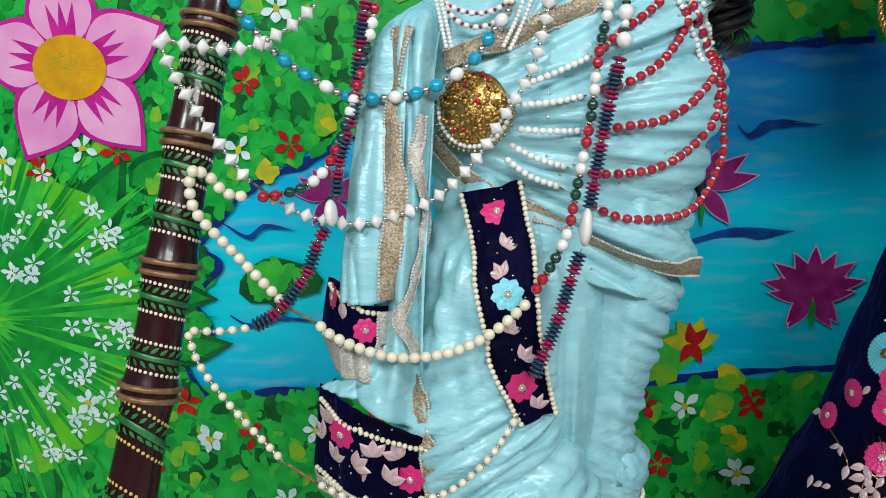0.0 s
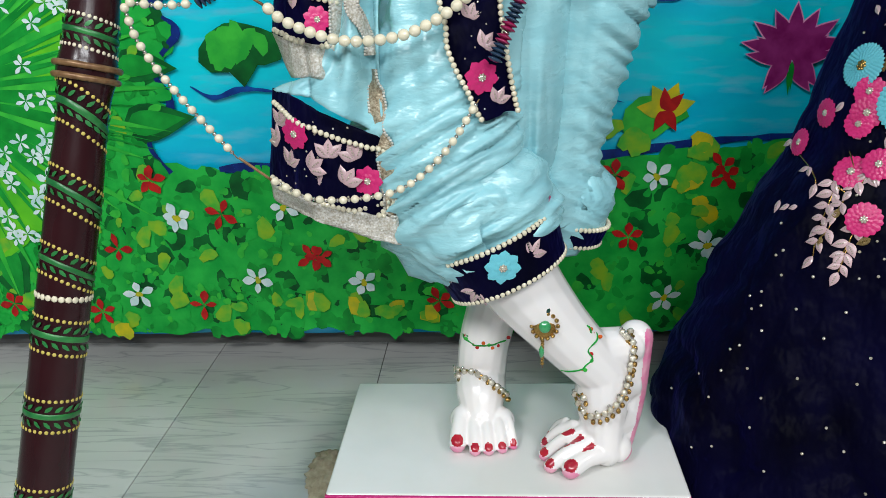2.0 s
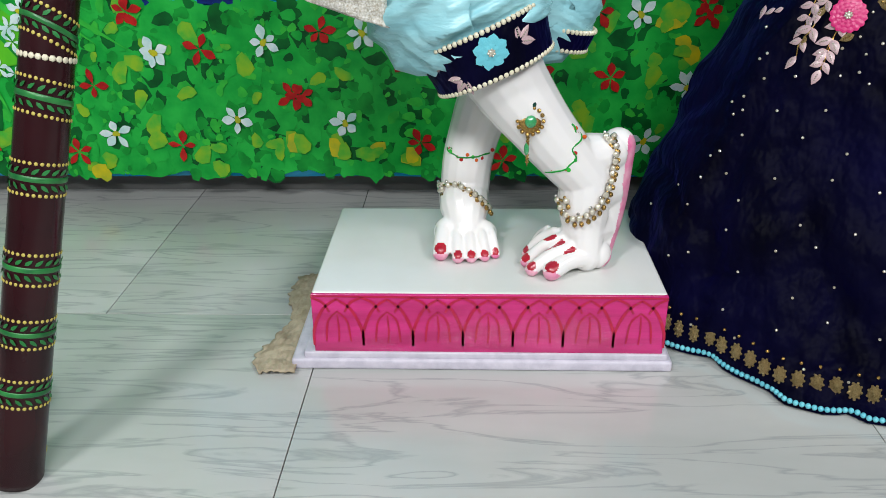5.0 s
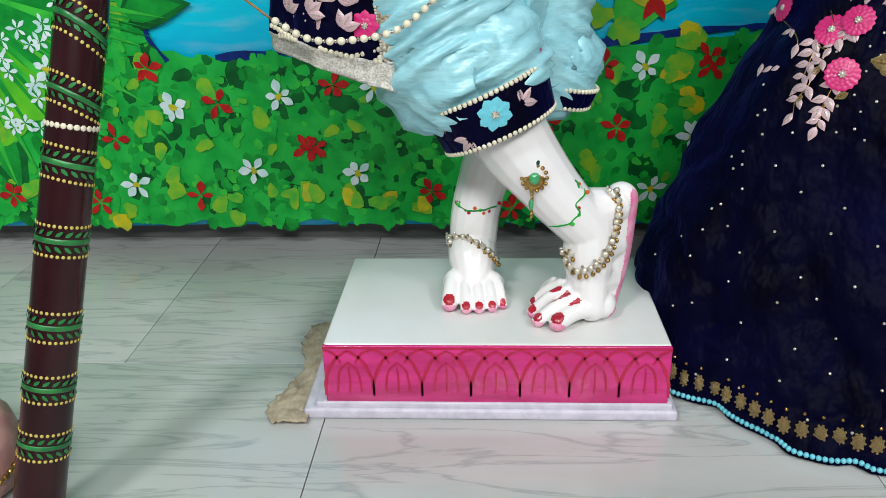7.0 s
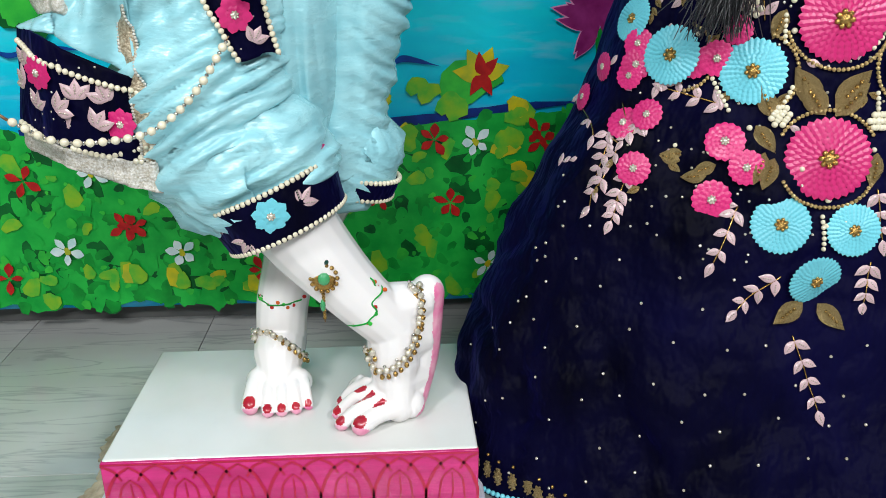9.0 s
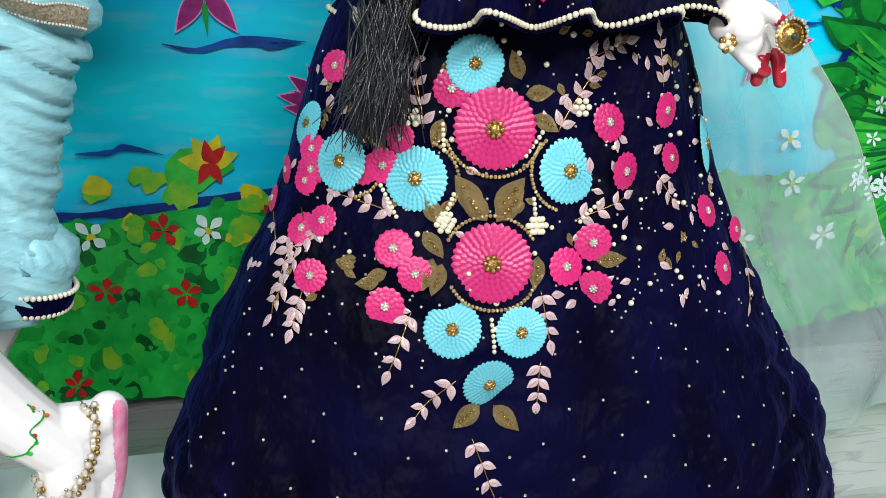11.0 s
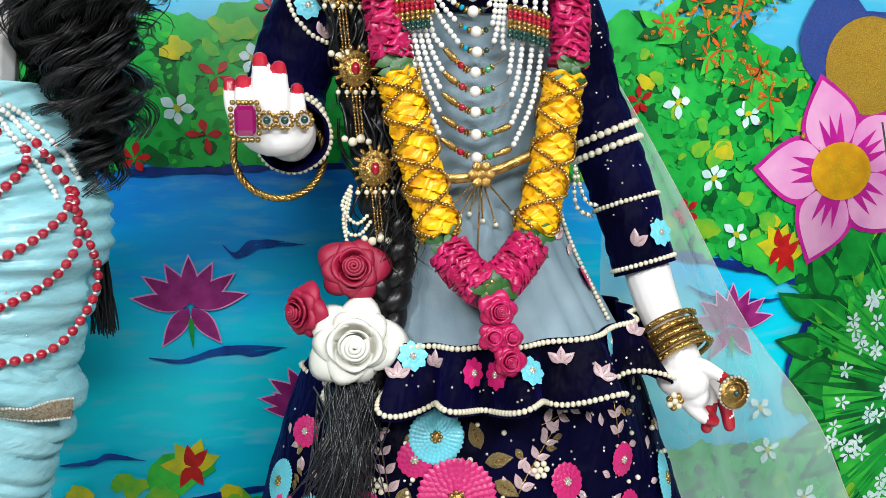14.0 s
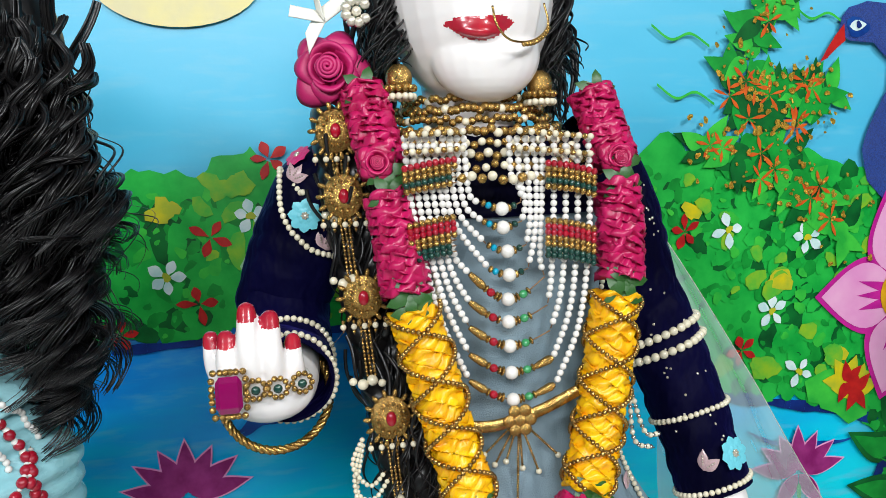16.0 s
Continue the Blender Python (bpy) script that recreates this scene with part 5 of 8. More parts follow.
def drape(pts, n=120, lift=0.006):
    """A hanging string: smooth through pts, kept just in front of the clothes."""
    out = spline(pts, n)
    for q in out:
        hit, nrm, _, _ = SK_K.tree.ray_cast(Vector((q[0], -2, q[2])), Vector((0, 1, 0)))
        if hit is not None and q[1] > hit.y - lift:
            q[1] = hit.y - lift
    for _ in range(3):
        out[1:-1] = (out[:-2] + out[1:-1] + out[2:]) / 3
    return out


def necklace(label, sections):
    t = thing("bead_necklace", label, "necklace", group="necklaces of the pale blue figure")
    for pts, cycle in sections:
        string(t, drape(pts), cycle)
    return t


PEARL_CYC = [(B_PEARL, 0.0068, 0.0068)]
RED_CYC = [(B_RED, 0.0098, 0.0098), (B_PEARL, 0.0026, 0.0045)]
TURQ_CYC = [(B_TURQ, 0.0135, 0.0125), (B_SILVER, 0.0085, 0.0085), (B_TURQ, 0.0135, 0.0125), (B_SILVER, 0.0085, 0.0085), (B_PEARL, 0.0135, 0.0125), (B_SILVER, 0.0085, 0.0085)]
OVAL_CYC = [(B_OVAL, 0.0115, 0.0115), (B_SILVER, 0.005, 0.005)]
MIX_CYC = [(B_RED, 0.0105, 0.0105), (B_RED, 0.0105, 0.0105), (B_SILVER, 0.003, 0.008), (B_GREEN, 0.0105, 0.0105), (B_GREEN, 0.0105, 0.0105), (B_SILVER, 0.003, 0.008), (B_PEARL, 0.011, 0.011),
           (B_PEARL, 0.011, 0.011), (B_SILVER, 0.003, 0.008)]
CREAM_CYC = [(B_CREAM, 0.0105, 0.0105)]
SMALL_CYC = [(B_CREAM, 0.0078, 0.0078), (B_SILVER, 0.0032, 0.004)]
DISC_CYC = [(B_DISCN, 0.0042, 0.0058)] * 4 + [(B_DISCM, 0.0042, 0.0058)] * 2 + [(B_SILVER, 0.003, 0.007)] + [(B_DISCM, 0.0042, 0.0058)] * 2
necklace("turquoise, silver and white bead necklace slung to the pole", [([(-0.269, -0.5, 0.916), (-0.26, -0.5, 0.896), (-0.23, -0.49, 0.859), (-0.19, -0.48, 0.831), (-0.17, -0.475, 0.822), (-0.137, -0.47, 0.821), (-0.102, -0.47, 0.827),
          (-0.063, -0.46, 0.848), (-0.036, -0.45, 0.883), (-0.017, -0.44, 0.906)], TURQ_CYC)])
necklace("white ridged oval bead string tied to the pole", [([(-0.325, -0.535, 0.88), (-0.297, -0.53, 0.872), (-0.253, -0.53, 0.868), (-0.217, -0.52, 0.883), (-0.186, -0.51, 0.907)], OVAL_CYC),
         ([(-0.325, -0.535, 0.88), (-0.315, -0.54, 0.856), (-0.294, -0.545, 0.818), (-0.265, -0.535, 0.766), (-0.254, -0.525, 0.749)], OVAL_CYC),
         ([(-0.244, -0.515, 0.739), (-0.221, -0.505, 0.72), (-0.175, -0.5, 0.708), (-0.138, -0.5, 0.713), (-0.097, -0.48, 0.727), (-0.059, -0.48, 0.761), (-0.037, -0.48, 0.793), (-0.005, -0.46, 0.841), (0.011, -0.44, 0.895), (0.015, -0.43, 0.916)], OVAL_CYC)])
necklace("cream pearl string ending in red and green beads", [([(-0.293, -0.555, 0.769), (-0.301, -0.555, 0.762), (-0.301, -0.55, 0.731), (-0.275, -0.54, 0.693), (-0.232, -0.525, 0.635)], CREAM_CYC),
         ([(-0.208, -0.52, 0.619), (-0.188, -0.52, 0.603), (-0.14, -0.525, 0.587), (-0.088, -0.525, 0.59), (-0.046, -0.525, 0.609), (-0.01, -0.515, 0.637)], CREAM_CYC),
         ([(-0.007, -0.515, 0.643), (0.023, -0.49, 0.687), (0.034, -0.48, 0.73), (0.048, -0.47, 0.796), (0.056, -0.46, 0.852), (0.066, -0.44, 0.89), (0.07, -0.43, 0.914)], MIX_CYC)])
necklace("cream, red, green and white bead string beside the stole", [([(-0.296, -0.553, 0.768), (-0.285, -0.545, 0.758), (-0.276, -0.54, 0.745), (-0.256, -0.53, 0.739)], CREAM_CYC),
         ([(-0.251, -0.53, 0.739), (-0.231, -0.52, 0.74), (-0.21, -0.51, 0.746), (-0.192, -0.5, 0.763), (-0.174, -0.49, 0.802), (-0.161, -0.48, 0.844), (-0.152, -0.47, 0.879), (-0.145, -0.46, 0.915)], MIX_CYC)])
n5 = necklace("navy and magenta disc bead necklace with white shell drops", [([(-0.311, -0.565, 0.627), (-0.287, -0.555, 0.623), (-0.262, -0.545, 0.623)], SMALL_CYC),
              ([(-0.259, -0.545, 0.624), (-0.238, -0.54, 0.636), (-0.214, -0.525, 0.665), (-0.203, -0.515, 0.693), (-0.194, -0.51, 0.709)], DISC_CYC),
              ([(-0.186, -0.5, 0.733), (-0.183, -0.495, 0.764), (-0.169, -0.485, 0.811), (-0.16, -0.47, 0.879), (-0.155, -0.46, 0.91)], DISC_CYC),
              ([(-0.008, -0.52, 0.565), (0.014, -0.51, 0.614), (0.03, -0.5, 0.66), (0.038, -0.495, 0.68)], DISC_CYC),
              ([(0.046, -0.48, 0.714), (0.053, -0.475, 0.75), (0.063, -0.47, 0.801), (0.077, -0.455, 0.854)], DISC_CYC), ([(0.08, -0.45, 0.859), (0.083, -0.44, 0.887), (0.085, -0.43, 0.913)], [(B_PEARL, 0.015, 0.015), (B_GREEN, 0.004, 0.009), (B_PEARL, 0.008, 0.008)])])
place(B_SHELL, "shell_drop", n5, (-0.19, -0.51, 0.72), (0, -0.2, 1), 0, (0.032, 0.03, 0.026))
place(B_SHELL, "shell_drop", n5, (0.042, -0.492, 0.699), (0.1, 0, 1), 0, (0.033, 0.03, 0.036))
necklace("string of small cream pearls looped low across the knees", [([(-0.313, -0.565, 0.626), (-0.307, -0.56, 0.593), (-0.282, -0.555, 0.549), (-0.238, -0.545, 0.487)], SMALL_CYC),
         ([(-0.212, -0.54, 0.467), (-0.178, -0.535, 0.447), (-0.134, -0.535, 0.446), (-0.091, -0.535, 0.456), (-0.053, -0.535, 0.488), (-0.02, -0.53, 0.536)], SMALL_CYC)])
thr = thing("hanging_thread", "brown twisted thread joining the pearl strings", "thread")
for a, b in (((-0.255, -0.525, 0.751), (-0.243, -0.515, 0.738)), ((-0.233, -0.525, 0.636), (-0.207, -0.52, 0.618)), ((-0.238, -0.545, 0.489), (-0.211, -0.54, 0.466))):
    put("thread", mesh_of("thread", *tube(spline([a, b], 8), 0.0014, 6)), M_ROPE, thr)

pend = thing("pendant", "heavy antique gold filigree pendant with pearl strands", "pendant", group="necklaces of the pale blue figure")
pc, pn = SK_W.at(-0.056, 0.806, 0.012)
put("plate", template("plate", lathe([(0.034, -0.004), (0.035, 0), (0.029, 0.004), (0.012, 0.007), (0.002, 0.008)], 28), M_GOLD), M_GOLD, pend).matrix_basis = Matrix.Translation(Vector(pc)) @ frame_of(pn).to_4x4()
rp = random.Random(5)
for k in range(190):
    a, r = rp.uniform(0, 6.28), 0.034 * math.sqrt(rp.random())
    off = frame_of(pn) @ Vector((r * math.cos(a), r * math.sin(a), 0.0095 - 0.006 * r / 0.034))
    place(B_RED if k % 12 == 0 else B_GOLD, "filigree_boss", pend, Vector(pc) + off, pn, 0, rp.uniform(0.0032, 0.0065))
for k in range(26):
    a = math.pi * (0.95 + 1.1 * k / 25)
    off = frame_of(pn) @ Vector((0.037 * math.cos(a), 0.037 * math.sin(a), 0))
    place(B_PEARL, "pearl", pend, Vector(pc) + off, pn, 0, 0.0052)
    off = frame_of(pn) @ Vector((0.0415 * math.cos(a), 0.0415 * math.sin(a), 0))
    place(B_GOLD, "gold_bead", pend, Vector(pc) + off, pn, 0, 0.004)
for pts in (((-0.083, -0.46, 0.864), (-0.091, -0.44, 0.899), (-0.097, -0.43, 0.926)), ((-0.078, -0.46, 0.864), (-0.086, -0.44, 0.899), (-0.091, -0.43, 0.925)), ((-0.031, -0.46, 0.863), (-0.017, -0.44, 0.891), (-0.006, -0.43, 0.922)),
            ((-0.025, -0.46, 0.86), (-0.011, -0.44, 0.888), (0.002, -0.43, 0.921))):
    string(pend, drape(pts, 50), [(B_PEARL, 0.0045, 0.0045)])
string(pend, drape([(-0.09, -0.42, 0.921), (-0.079, -0.43, 0.894), (-0.055, -0.435, 0.883), (-0.031, -0.43, 0.892), (-0.017, -0.42, 0.918)], 60), [(B_PEARL, 0.006, 0.006), (B_RED, 0.003, 0.004)])
string(pend, drape([(-0.095, -0.42, 0.924), (-0.082, -0.425, 0.905), (-0.055, -0.43, 0.896), (-0.03, -0.425, 0.903), (-0.022, -0.42, 0.921)], 60), [(B_PEARL, 0.006, 0.006), (B_RED, 0.003, 0.004)])
OUT = [(0.186, -0.37, 0.79), (0.176, -0.345, 0.86), (0.145, -0.34, 0.915)]
for w, r in ((((-0.013, -0.46, 0.828), (0.018, -0.46, 0.839), (0.052, -0.45, 0.853)), ((0.059, -0.45, 0.857), (0.077, -0.44, 0.872), (0.111, -0.42, 0.895), (0.127, -0.4, 0.911))),
             (((-0.016, -0.46, 0.81), (0.015, -0.46, 0.812), (0.047, -0.45, 0.817)), ((0.058, -0.45, 0.821), (0.084, -0.45, 0.827), (0.118, -0.43, 0.845), (0.145, -0.4, 0.877), (0.144, -0.37, 0.9))),
             (((-0.019, -0.46, 0.788), (0.012, -0.46, 0.785), (0.047, -0.45, 0.784)), ((0.058, -0.45, 0.784), (0.084, -0.45, 0.787), (0.124, -0.43, 0.792), (0.16, -0.4, 0.814), (0.178, -0.37, 0.844), (0.15, -0.34, 0.905))),
             (((-0.027, -0.46, 0.774), (-0.001, -0.46, 0.76), (0.031, -0.45, 0.749)), ((0.047, -0.45, 0.744), (0.074, -0.45, 0.742), (0.117, -0.43, 0.745), (0.161, -0.4, 0.767), (0.184, -0.375, 0.804), (0.178, -0.345, 0.86))),
             (((-0.031, -0.46, 0.761), (-0.007, -0.46, 0.743), (0.026, -0.45, 0.729)), ((0.048, -0.45, 0.714), (0.076, -0.44, 0.7), (0.116, -0.43, 0.694), (0.157, -0.4, 0.698), (0.185, -0.375, 0.729), (0.196, -0.36, 0.771), (0.178, -0.33, 0.86)))):
    t = thing("chest_strand", "strand of white pearls and red beads across the chest", "necklace", group="necklaces of the pale blue figure")
    string(t, drape(w, 60, 0.003), PEARL_CYC)
    string(t, drape(r, 90, 0.004), RED_CYC)
t = thing("shoulder_strand", "white pearl strands gathered over the shoulder", "necklace", group="necklaces of the pale blue figure")
for d in (0, 0.008, 0.016):
    string(t, drape([(0.183 - d, -0.345, 0.86 - d), (0.165 - d, -0.345, 0.90 - d), (0.13 - d, -0.36, 0.935)], 40, 0.003), [(B_PEARL, 0.006, 0.006)])


# ---- anklets and brooch on the bare shin ----
def on_leg(pts, n, lift):
    s = spline(pts, n)
    for q in s:
        q[:] = LEG.at(q[0], q[2], lift, q[1])[0]
    for _ in range(2):
        s[1:-1] = (s[:-2] + s[1:-1] + s[2:]) / 3
    return s


def anklet(label, pts):
    t = thing("anklet", label, "anklet", group="anklets")
    s = on_leg(pts, 90, 0.003)
    put("chain", mesh_of("chain", *tube(s, 0.0016, 6)), M_GOLD, t)
    ln = length(pts)
    n = int(ln / 0.0075)
    for i in range(n):
        q = s[int(89 * (i + 0.5) / n)]
        place(GEM, "crystal", t, (q[0], q[1] - 0.0012, q[2]), (0.1, -1, 0.3), RND.random() * 3, 0.0042)
        place(B_GOLD, "dangling_bead", t, (q[0] + 0.0025, q[1] - 0.002, q[2] - 0.007), (0, 0, 1), 0, (0.0055, 0.0055, 0.0065))
        if i % 2 == 0:
            place(B_SILVER, "small_bead", t, (q[0] - 0.002, q[1] - 0.001, q[2] + 0.005), (0, 0, 1), 0, 0.004)


anklet("gold anklet with crystals and dangling beads", [(0.134, -0.425, 0.271), (0.141, -0.44, 0.249), (0.137, -0.45, 0.213), (0.122, -0.46, 0.183), (0.097, -0.468, 0.167), (0.083, -0.465, 0.178), (0.078, -0.455, 0.191)])
anklet("gold anklet with crystals and dangling beads", [(-0.069, -0.345, 0.166), (-0.06, -0.362, 0.166), (-0.035, -0.372, 0.172), (-0.011, -0.37, 0.161), (0.005, -0.36, 0.138)])
br = thing("brooch", "gold brooch with green stone stuck on the shin", "brooch")
bp, bn = (0.042, -0.474, 0.287), (0.15, -1, 0.15)
place(B_GOLD, "mount", br, bp, bn, 0, (0.026, 0.028, 0.008))
place(bead_mesh("green_stone", M_GEMG), "green_stone", br, (bp[0], bp[1] - 0.004, bp[2]), bn, 0, (0.013, 0.014, 0.008))
for k in range(14):
    a = k * 2 * math.pi / 14
    place(B_GOLD, "gold_bead", br, (bp[0] + 0.0135 * math.cos(a), bp[1] - 0.002, bp[2] + 0.0145 * math.sin(a)), bn, 0, 0.0048)
place(bead_mesh("dark_stone", M_GREENB), "dark_stone", br, (bp[0] + 0.001, bp[1] - 0.001, bp[2] + 0.018), bn, 0, (0.011, 0.012, 0.006))
place(bead_mesh("green_drop", M_GEMG), "green_drop", br, (0.039, -0.472, 0.255), (0, 0, 1), 0, (0.008, 0.006, 0.014))
string(br, spline([(0.04, -0.473, 0.274), (0.04, -0.47, 0.235)], 20), [(B_GOLD, 0.004, 0.004)])
for pts in (((0.097, -0.462, 0.282), (0.101, -0.464, 0.264), (0.09, -0.47, 0.251), (0.093, -0.47, 0.238), (0.077, -0.47, 0.226), (0.061, -0.466, 0.221)), ((-0.054, -0.366, 0.219), (-0.039, -0.372, 0.209), (-0.018, -0.373, 0.209), (0.001, -0.366, 0.212))):
    t = thing("painted_vine", "thin green and orange vine painted round the ankle", "painted vine")
    s = on_leg(pts, 40, 0.0004)
    s[:, 0] += 0.0016 * np.sin(np.arange(40) * 0.7)
    put("stem", mesh_of("stem", *tube(s, 0.0010, 5)), P_LEAF, t)
    for i in range(2, 40, 4):
        q = s[i]
        place(bead_mesh("dot", RND.choice((P_ORANGE, P_FRESH, P_RED))), "leaf_dot", t, (q[0] + RND.uniform(-0.005, 0.005), q[1] + 0.0005, q[2] + RND.uniform(-0.005, 0.005)), (0, -1, 0), 0, (0.005, 0.005, 0.0015))


# ---- long lacquered pole ----
def pole():
    t = thing("flute_pole", "dark brown lacquered bamboo pole with painted green leaf bands", "pole")
    A, B = np.array((-0.457, -0.708, 0.0)), np.array((-0.283, -0.462, 0.97))
    ax = (B - A) / np.linalg.norm(B - A)
    full = float(np.linalg.norm(B - A))
    u = np.cross(ax, (0, 1, 0))
    u /= np.linalg.norm(u)
    w = np.cross(ax, u)
    knots = [0.598, 0.710, 0.827, 0.934]

    def rad(h):
        r = 0.0238 - 0.002 * h
        for k in knots:
            r += 0.0028 * math.exp(-((h - k) / 0.012) ** 2) - 0.0018 * math.exp(-((h - k + 0.045) / 0.03) ** 2)
        return r
    n, seg = 220, 36
    vs, fs = [], []
    for i in range(n):
        h = full * i / (n - 1)
        for k in range(seg):
            a = 2 * math.pi * k / seg
            vs.append(A + ax * h + rad(h) * (u * math.cos(a) + w * math.sin(a)))
    for i in range(n - 1):
        for k in range(seg):
            fs.append((i * seg + k, i * seg + (k + 1) % seg, (i + 1) * seg + (k + 1) % seg, (i + 1) * seg + k))
    fs.append(tuple(range(seg))[::-1])
    put("shaft", mesh_of("shaft", vs, fs), M_POLE, t)

    def on(h, a, lift):
        return A + ax * h + (rad(h) + lift) * (u * math.cos(a) + w * math.sin(a))
    for k in knots:
        for d in (-0.006, 0.004):
            ring = [on(k + d, 2 * math.pi * i / 40, 0.001) for i in range(41)]
            put("ring", mesh_of("ring", *tube(ring, 0.0029, 8, cap=False)), M_ROPE, t)
    dot = template("dot", ball((0, 0, 0), (0.5, 0.5, 0.14), 7, 4), M_PDOT)
    dotw = template("white_dot", ball((0, 0, 0), (0.5, 0.5, 0.14), 7, 4), M_PDOTW)
    lf = template("painted_leaf", ([(0, 0, 0), (0.3, 0.2, 0.03), (0.7, 0.16, 0.03), (1, 0, 0), (0.7, -0.16, 0.03), (0.3, -0.2, 0.03), (0.5, 0, 0.05)],
                                   [(0, 6, 1), (1, 6, 2), (2, 6, 3), (3, 6, 4), (4, 6, 5), (5, 6, 0)]), M_PLEAF)

    def girdle(h, tall, slope, dm=None):
        # the camera's side of the shaft lies round angle 0 to pi; the pattern runs all round
        pts = []
        for i in range(49):
            a = 2 * math.pi * i / 48
            pts.append((a, h + slope * math.sin(a + 0.8)))
        hb = [on(q, a, 0.0004) for a, q in pts]
        nb = [(u * math.cos(a) + w * math.sin(a)) for a, q in pts]
        put("green_ring", mesh_of("green_ring", *band(hb, nb, tall * 0.18, 0.0004)), M_PLEAF, t)
        for i in range(18):
            a = 2 * math.pi * i / 18
            hh = h + slope * math.sin(a + 0.8)
            nn = u * math.cos(a) + w * math.sin(a)
            tan = -u * math.sin(a) + w * math.cos(a)
            for k in (-1, 1):
                place(lf, "painted_leaf", t, on(hh + k * tall * 0.16, a, 0.0006), nn, 0.7 if k > 0 else -0.7, 0.0088, up=tuple(np.cross(nn, tan)))
        for i in range(30):
            a = 2 * math.pi * i / 30
            hh = h + slope * math.sin(a + 0.8)
            nn = u * math.cos(a) + w * math.sin(a)
            for k in (-1, 1):
                place(dm or dot, "painted_dot", t, on(hh + k * tall * 0.5, a, 0.0003), nn, 0, 0.0036)
    for h, tall, sl in ((0.097, 0.026, 0), (0.155, 0.026, 0), (0.216, 0.028, 0), (0.298, 0.028, 0), (0.368, 0.030, 0.003), (0.428, 0.026, 0.009), (0.490, 0.030, 0.012), (0.560, 0.034, 0.012)):
        girdle(h, tall, sl)
    for h in (0.628, 0.680, 0.752, 0.800, 0.880, 0.905):
        girdle(h, 0.026, 0.003, dotw)
    for i in range(26):
        a = 2 * math.pi * i / 26
        nn = u * math.cos(a) + w * math.sin(a)
        place(dotw, "painted_dot", t, on(0.403, a, 0.0003), nn, 0, 0.006)
    for k in range(9):
        a = 3.9 + 0.26 * k
        pts = [on(0.012 + 0.004 * j, a + 0.12 * math.sin(j * 1.1 + k), 0.0004) for j in range(6)]
        put("yellow_scroll", mesh_of("yellow_scroll", *tube(spline(pts, 18), 0.0011, 5)), M_PDOT, t)


pole()


# ---- curly wig ----
def wig(name, label, locks, seed, mat=M_HAIR):
    """Locks: (root, tip, curl radius, turns, thickness, how many)."""
    rr = random.Random(seed)
    pcs = []
    for a, b, cr, turns, th, cnt, spread in locks:
        a, b = np.array(a, float), np.array(b, float)
        full = name == "wig" and th > 0.004
        if full:
            a, b, cr, turns, cnt = a - (0.012, 0, 0), b - (0.026, 0, 0), cr * 1.25, turns * 0.75, int(cnt * 0.5)
        for _ in range(cnt):
            p0, p1 = a + np.array([rr.gauss(0, spread) for _ in range(3)]), b + np.array([rr.gauss(0, spread) for _ in range(3)])
            ph, n = rr.random() * 6.28, 44
            d = p1 - p0
            e1 = np.cross(d, (0.3, 1, 0.2))
            e1 /= np.linalg.norm(e1)
            e2 = np.cross(d, e1)
            e2 /= np.linalg.norm(e2)
            pts = []
            k = rr.uniform(0.7, 1.25)
            for i in range(n):
                s = i / (n - 1)
                q = cr * k * (0.25 + 0.75 * s)
                pts.append(p0 + d * s + q * (e1 * math.cos(ph + turns * 6.28 * s) + e2 * math.sin(ph + turns * 6.28 * s)))
            if full:
                # a ringlet of fine hairs that share one curl and part towards the tip
                pts, hairs = np.array(pts), []
                for _ in range(12):
                    o1, o2, lag = rr.gauss(0, 0.0026), rr.gauss(0, 0.0026), rr.gauss(0, 0.08)
                    s = np.linspace(0, 1, len(pts))[:, None]
                    w = cr * 0.5 * lag * np.sin(s * turns * 6.28 + ph)
                    hairs.append(tube(pts + (e1 * o1 + e2 * o2) * (0.6 + s) + e1 * w, [0.0013, 0.0014, 0.0011, 0.0003], 4, cap=False))
                pcs.append(join(hairs))
            else:
                pcs.append(tube(pts, [th, th, th * 0.85, th * 0.25], 6, cap=False, flat=0.45))
    t = thing(name, label, "feather" if "feather" in name else "hair")
    rr.shuffle(pcs)
    single = 260 if name == "wig" else 40
    for piece in pcs[:single]:
        put("strand" if "feather" in name else "lock", mesh_of("lock", *piece), mat, t)
    if pcs[single:]:
        tagged(put("fine_hair", mesh_of("fine_hair", *join(pcs[single:])), mat, t), kind="stuff")
    return t


w = wig("wig", "long glossy black curly wig over the shoulders", [
    ((0.140, -0.36, 1.24), (0.188, -0.37, 1.00), 0.020, 4.2, 0.0066, 70, 0.02), ((0.170, -0.37, 1.22), (0.233, -0.38, 1.01), 0.022, 4.0, 0.0062, 85, 0.022),
    ((0.220, -0.375, 1.18), (0.263, -0.375, 1.02), 0.021, 3.2, 0.0058, 70, 0.018), ((0.200, -0.37, 1.10), (0.228, -0.37, 0.93), 0.020, 3.4, 0.0058, 90, 0.018),
    ((0.220, -0.35, 1.02), (0.218, -0.33, 0.87), 0.016, 3.0, 0.0050, 60, 0.014), ((0.170, -0.32, 1.24), (0.188, -0.29, 0.95), 0.014, 2.5, 0.007, 90, 0.03),
    ((0.225, -0.38, 1.14), (0.245, -0.38, 1.0), 0.020, 2.6, 0.0010, 22, 0.016),
    ((0.172, -0.28, 0.86), (0.184, -0.27, 0.69), 0.005, 0.8, 0.0030, 70, 0.006)], 11)
